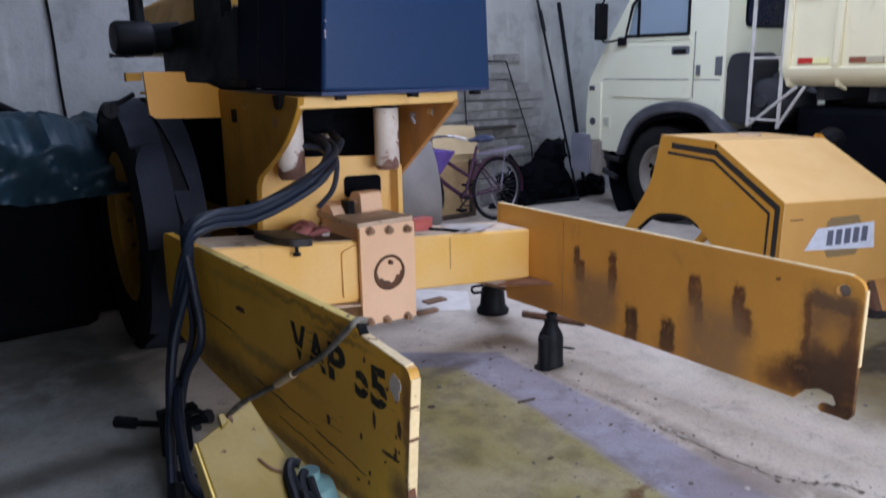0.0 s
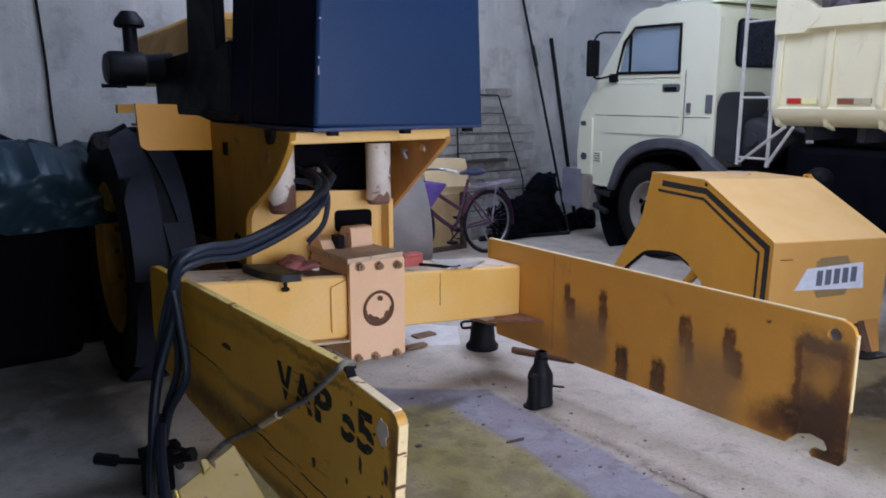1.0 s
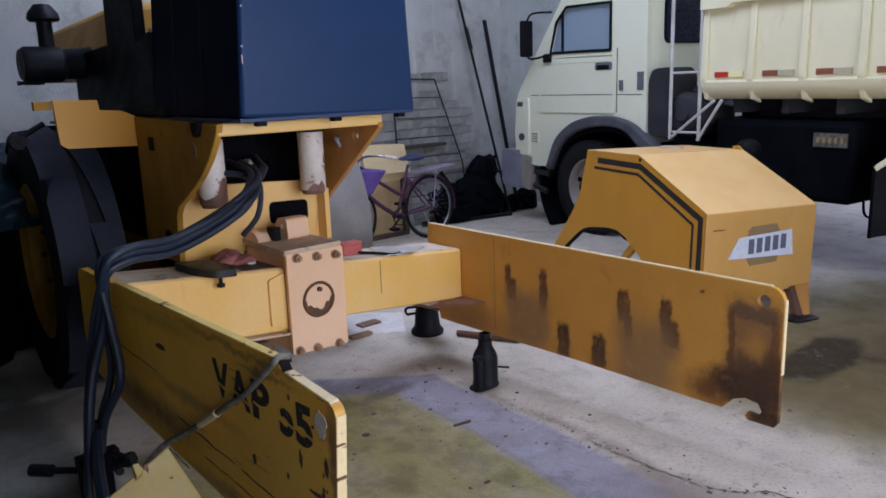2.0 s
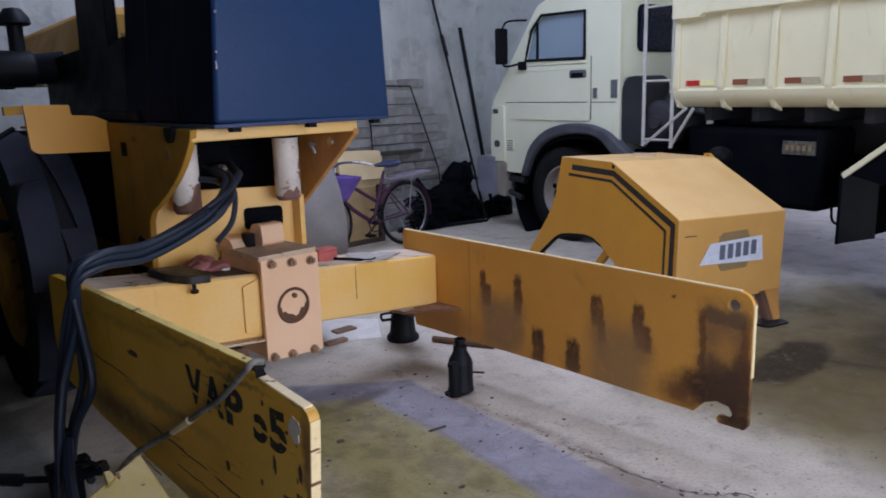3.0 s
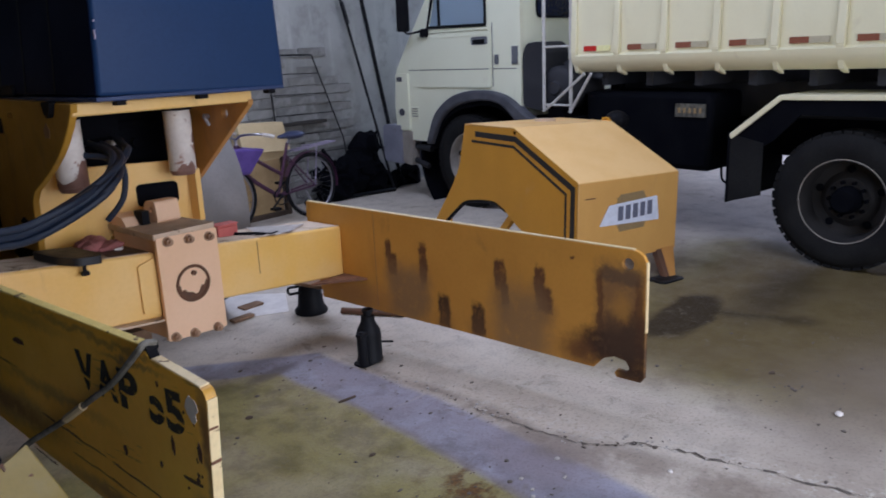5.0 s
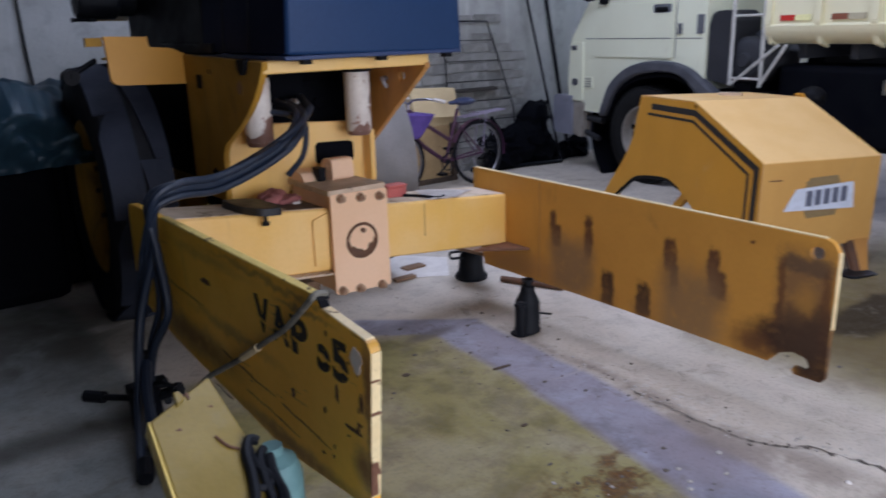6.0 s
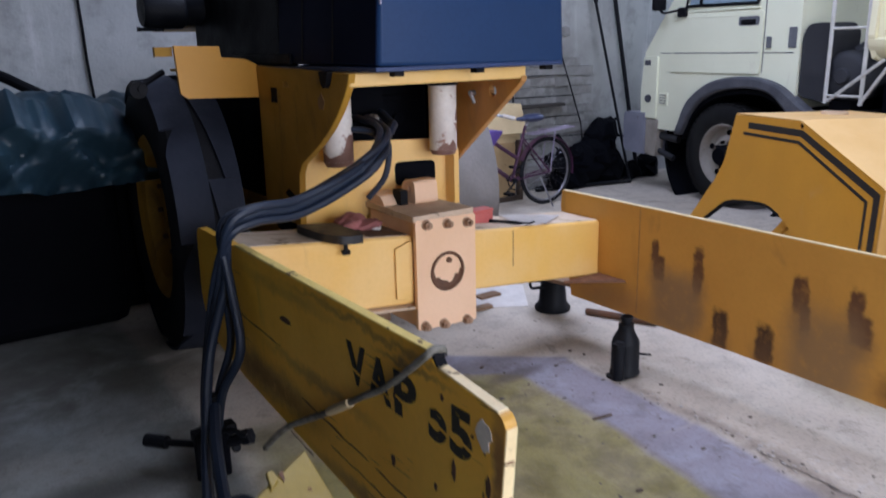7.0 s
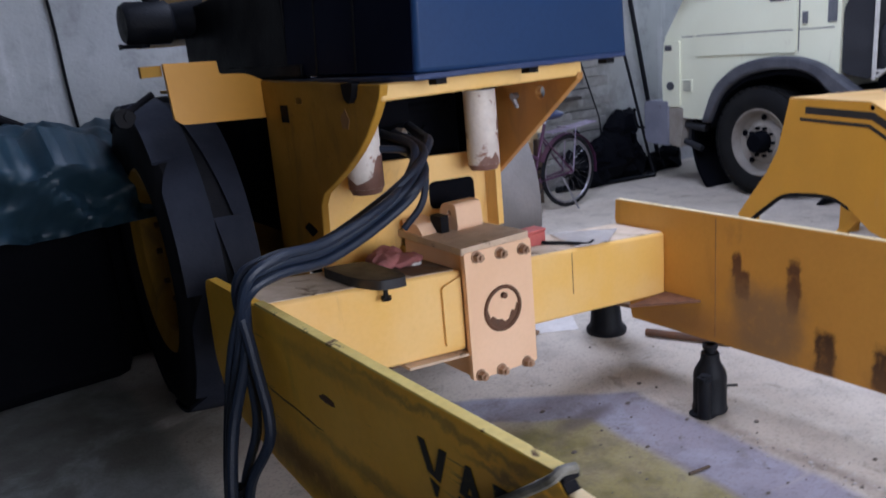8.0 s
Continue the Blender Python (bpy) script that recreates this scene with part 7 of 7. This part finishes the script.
part("stand", Shape().rod((4.10, BY - 0.07, 0.30), (4.16, BY - 0.20, 0.012), 0.009, seg=8), chrome, bike, "kickstand")

# ---- along the back wall ----
crate = thing("cardboard_box", (3.85, 3.42, 0), "open beige cardboard box in a dark timber frame", "box")
part("panel", Shape().box(3.62, 4.14, 3.40, 3.62, 0.02, 0.60), plywood, crate, "brown board panel", 0.006)
part("upper_flap", Shape().hexa([(3.66, 3.36, 0.70), (4.26, 3.36, 0.68), (4.26, 3.52, 0.68), (3.66, 3.52, 0.70)], [(3.67, 3.44, 1.00), (4.25, 3.44, 0.975), (4.25, 3.60, 0.975), (3.67, 3.60, 1.00)]), cardboard, crate, "pale upper flap", 0.006)
part("carton", Shape().box(3.70, 4.22, 3.42, 3.64, 0.60, 0.72), cardboard, crate, "", 0.004)
part("side_board", Shape().box(3.30, 3.60, 3.44, 3.50, 0.0, 0.66), plywood, crate, "brown side board", 0.004)
part("frame_post", Shape().box(3.26, 3.30, 3.38, 3.44, 0.0, 0.70), dark_wood, crate, "", 0.004)
part("frame_post", Shape().box(4.16, 4.21, 3.36, 3.42, 0.0, 0.62), dark_wood, crate, "", 0.004)
part("frame_rail", Shape().box(3.60, 4.16, 3.36, 3.41, 0.0, 0.05), dark_wood, crate, "", 0.004)

rod1 = thing("long_fork", (5.62, 3.3, 0), "long thin iron rod with a forked head leaning on the wall", "rod")
part("shaft", Shape().rod((5.753, 3.288, 0.0), (5.17, 3.63, 2.95), 0.016, seg=8), iron, rod1)
part("head", Shape().sweep([(5.43, 3.577, 1.98), (5.408, 3.582, 2.06), (5.382, 3.587, 2.16), (5.366, 3.590, 2.22)], 0.026, 8, 3), iron, rod1, "thicker dark collar")
single("iron_pipe", Shape().rod((6.12, 3.50, 0.0), (5.72, 3.64, 2.32), 0.024, seg=12), iron, "dark iron pipe leaning on the wall", "pipe")
grid_ob = thing("wire_frame", (4.7, 3.6, 0), "thin rusty wire frame leaning on the wall", "frame")
S = Shape()
for a, b in (((4.24, 3.60, 1.66), (4.86, 3.60, 1.65)), ((4.86, 3.60, 1.65), (5.22, 3.56, 0.70)), ((4.24, 3.60, 1.66), (4.30, 3.56, 0.0)), ((5.22, 3.56, 0.70), (5.30, 3.54, 0.0))):
    S.rod(a, b, 0.009, seg=6)
part("border", S, iron, grid_ob)
for i in range(6):
    z = 1.46 - i * 0.22
    part("wire", Shape().rod((4.25, 3.60, z), (4.93 + i * 0.085, 3.585, z - 0.01), 0.005, seg=5), iron, grid_ob)
ff = thing("floor_frame", (5.3, 3.35, 0), "dark angle-iron frame lying on the floor", "frame")
for a, b in (((4.55, 3.55, 0.03), (5.74, 3.27, 0.03)), ((5.74, 3.27, 0.03), (5.86, 3.48, 0.03)), ((4.62, 3.62, 0.03), (5.86, 3.48, 0.03))):
    part("bar", Shape().sweep([a, b], 0.022, 4, 1), iron, ff, "", smooth=False)
heap = thing("scrap_heap", (5.1, 3.5, 0), "dark heap of scrap iron against the wall", "scrap", kind="stuff")
S = Shape()
for i in range(90):
    x, y = rng.uniform(4.78, 5.66), rng.uniform(3.40, 3.64)
    z = rng.uniform(0.02, 0.36 + 0.42 * max(0.0, x - 5.0))
    d = Vector((rng.uniform(-1, 1), rng.uniform(-0.35, 0.3), rng.uniform(-0.5, 0.5))).normalized() * rng.uniform(0.08, 0.24)
    p = Vector((x, y, z + 0.02))
    if rng.random() < 0.6:
        S.rod(p - d, p + d, rng.uniform(0.008, 0.022), seg=6)
    else:
        S.box(-0.09, 0.09, -0.012, 0.012, -0.05, 0.05, Matrix.Translation(p) @ pose(0, 0, 0, rng.uniform(-40, 40), rng.uniform(-40, 40), rng.uniform(0, 180)))
for cx, cz, r in ((4.98, 0.10, 0.20), (5.22, 0.24, 0.26), (5.42, 0.34, 0.26), (5.5, 0.55, 0.20), (5.6, 0.16, 0.22), (6.0, 0.07, 0.15), (6.25, 0.09, 0.18)):
    before = set(S.bm.verts)
    S.ball((cx, 3.50, cz), r, (1.1, 0.6, 1.0), 14)
    for bv in set(S.bm.verts) - before:
        bv.co += Vector((noise.noise(bv.co * 12), noise.noise(bv.co * 13 + Vector((4, 0, 0))), noise.noise(bv.co * 11 + Vector((0, 7, 0))))) * 0.07
for bv in S.bm.verts:
    bv.co.y = min(bv.co.y, 3.685)
    bv.co.z = max(bv.co.z, 0.003)
part("pieces", S, chassis, heap, smooth=False)

# ---- covered machine in the dark corner ----
tarp = thing("tarpaulin_cover", (-1.4, 2.8, 0), "dark blue tarpaulin draped over a machine", "tarpaulin")
S = Shape()
nx, ny = 220, 90
rows = []
for j in range(ny + 1):
    row = []
    for i in range(nx + 1):
        u, w = i / nx, j / ny
        x = -3.7 + 4.0 * u
        prof = 1.16 + 0.16 * math.sin(3.0 * u + 0.3) - 0.05 * u
        s = (w - 0.30) / 0.70
        if w < 0.30:
            y, z = 1.95 + 0.10 * math.sin(5 * u), 0.84 + (prof - 0.84) * (w / 0.30)
        else:
            y, z = 1.95 + 1.60 * s, prof + 0.10 * math.sin(math.pi * s) - 0.15 * s
        fold = 0.07 * (1 - 2.2 * abs(noise.noise((x * 2.6 + 1.5 * w, w * 2.2, 5.4)))) + 0.09 * noise.noise((x * 2.2, w * 3.0, 0.4)) + 0.055 * noise.noise((x * 6.5 + 2 * w, w * 7.0, 3.0)) + 0.015 * noise.noise((x * 15 + 5 * w, w * 11, 7.0))
        fold += 0.05 * abs(math.sin(11 * u + 6 * w + 2 * noise.noise((x, w * 2, 1))))
        fold += 0.035 * abs(math.sin(21 * u - 8 * w + 3 * noise.noise((x * 1.5, w * 2, 9)))) + 0.02 * (1 - 2 * abs(noise.noise((x * 5 - 7 * w, w * 9 + x, 2.2))))
        crease = 0.030 * (1 - 2.4 * abs(noise.noise((x * 6.0 - 5.0 * w, w * 2.0 + x * 0.8, 3.0)))) + 0.012 * (1 - 3 * abs(noise.noise((x * 12 - 10 * w, w * 3.0 + x, 8.0))))
        fold += crease * (1.0 if w < 0.22 else max(0.12, 1 - (w - 0.22) * 9))
        row.append(S.bm.verts.new((x, min(y - fold * (1.2 if w < 0.30 else 0.3), 3.64), z + fold * (0.4 if w < 0.30 else 1.2))))
    rows.append(row)
for j in range(ny):
    for i in range(nx):
        S.bm.faces.new((rows[j][i], rows[j][i + 1], rows[j + 1][i + 1], rows[j + 1][i]))
bmesh.ops.solidify(S.bm, geom=S.bm.faces[:], thickness=0.006)
part("sheet", S, tarp_blue, tarp, "creased dark blue sheet", smooth=True)
# Near-black bulk, widened to hold the deep shade below the sheet.
part("covered_body", Shape().box(-3.6, 0.02, 2.06, 3.5, 0.0, 1.0).box(-0.1, 0.5, 2.30, 3.5, 0.0, 0.95), chassis, tarp, "near-black bulk filling the dark below the sheet", 0.08)
single("bent_pipe", Shape().sweep([(-1.1, 3.30, 1.40), (-0.75, 3.2, 1.50), (-0.45, 3.05, 1.47), (-0.25, 2.9, 1.36), (-0.05, 2.8, 1.24)], 0.035, 10, 5), black, "dark curved hose lying over the tarpaulin", "hose")
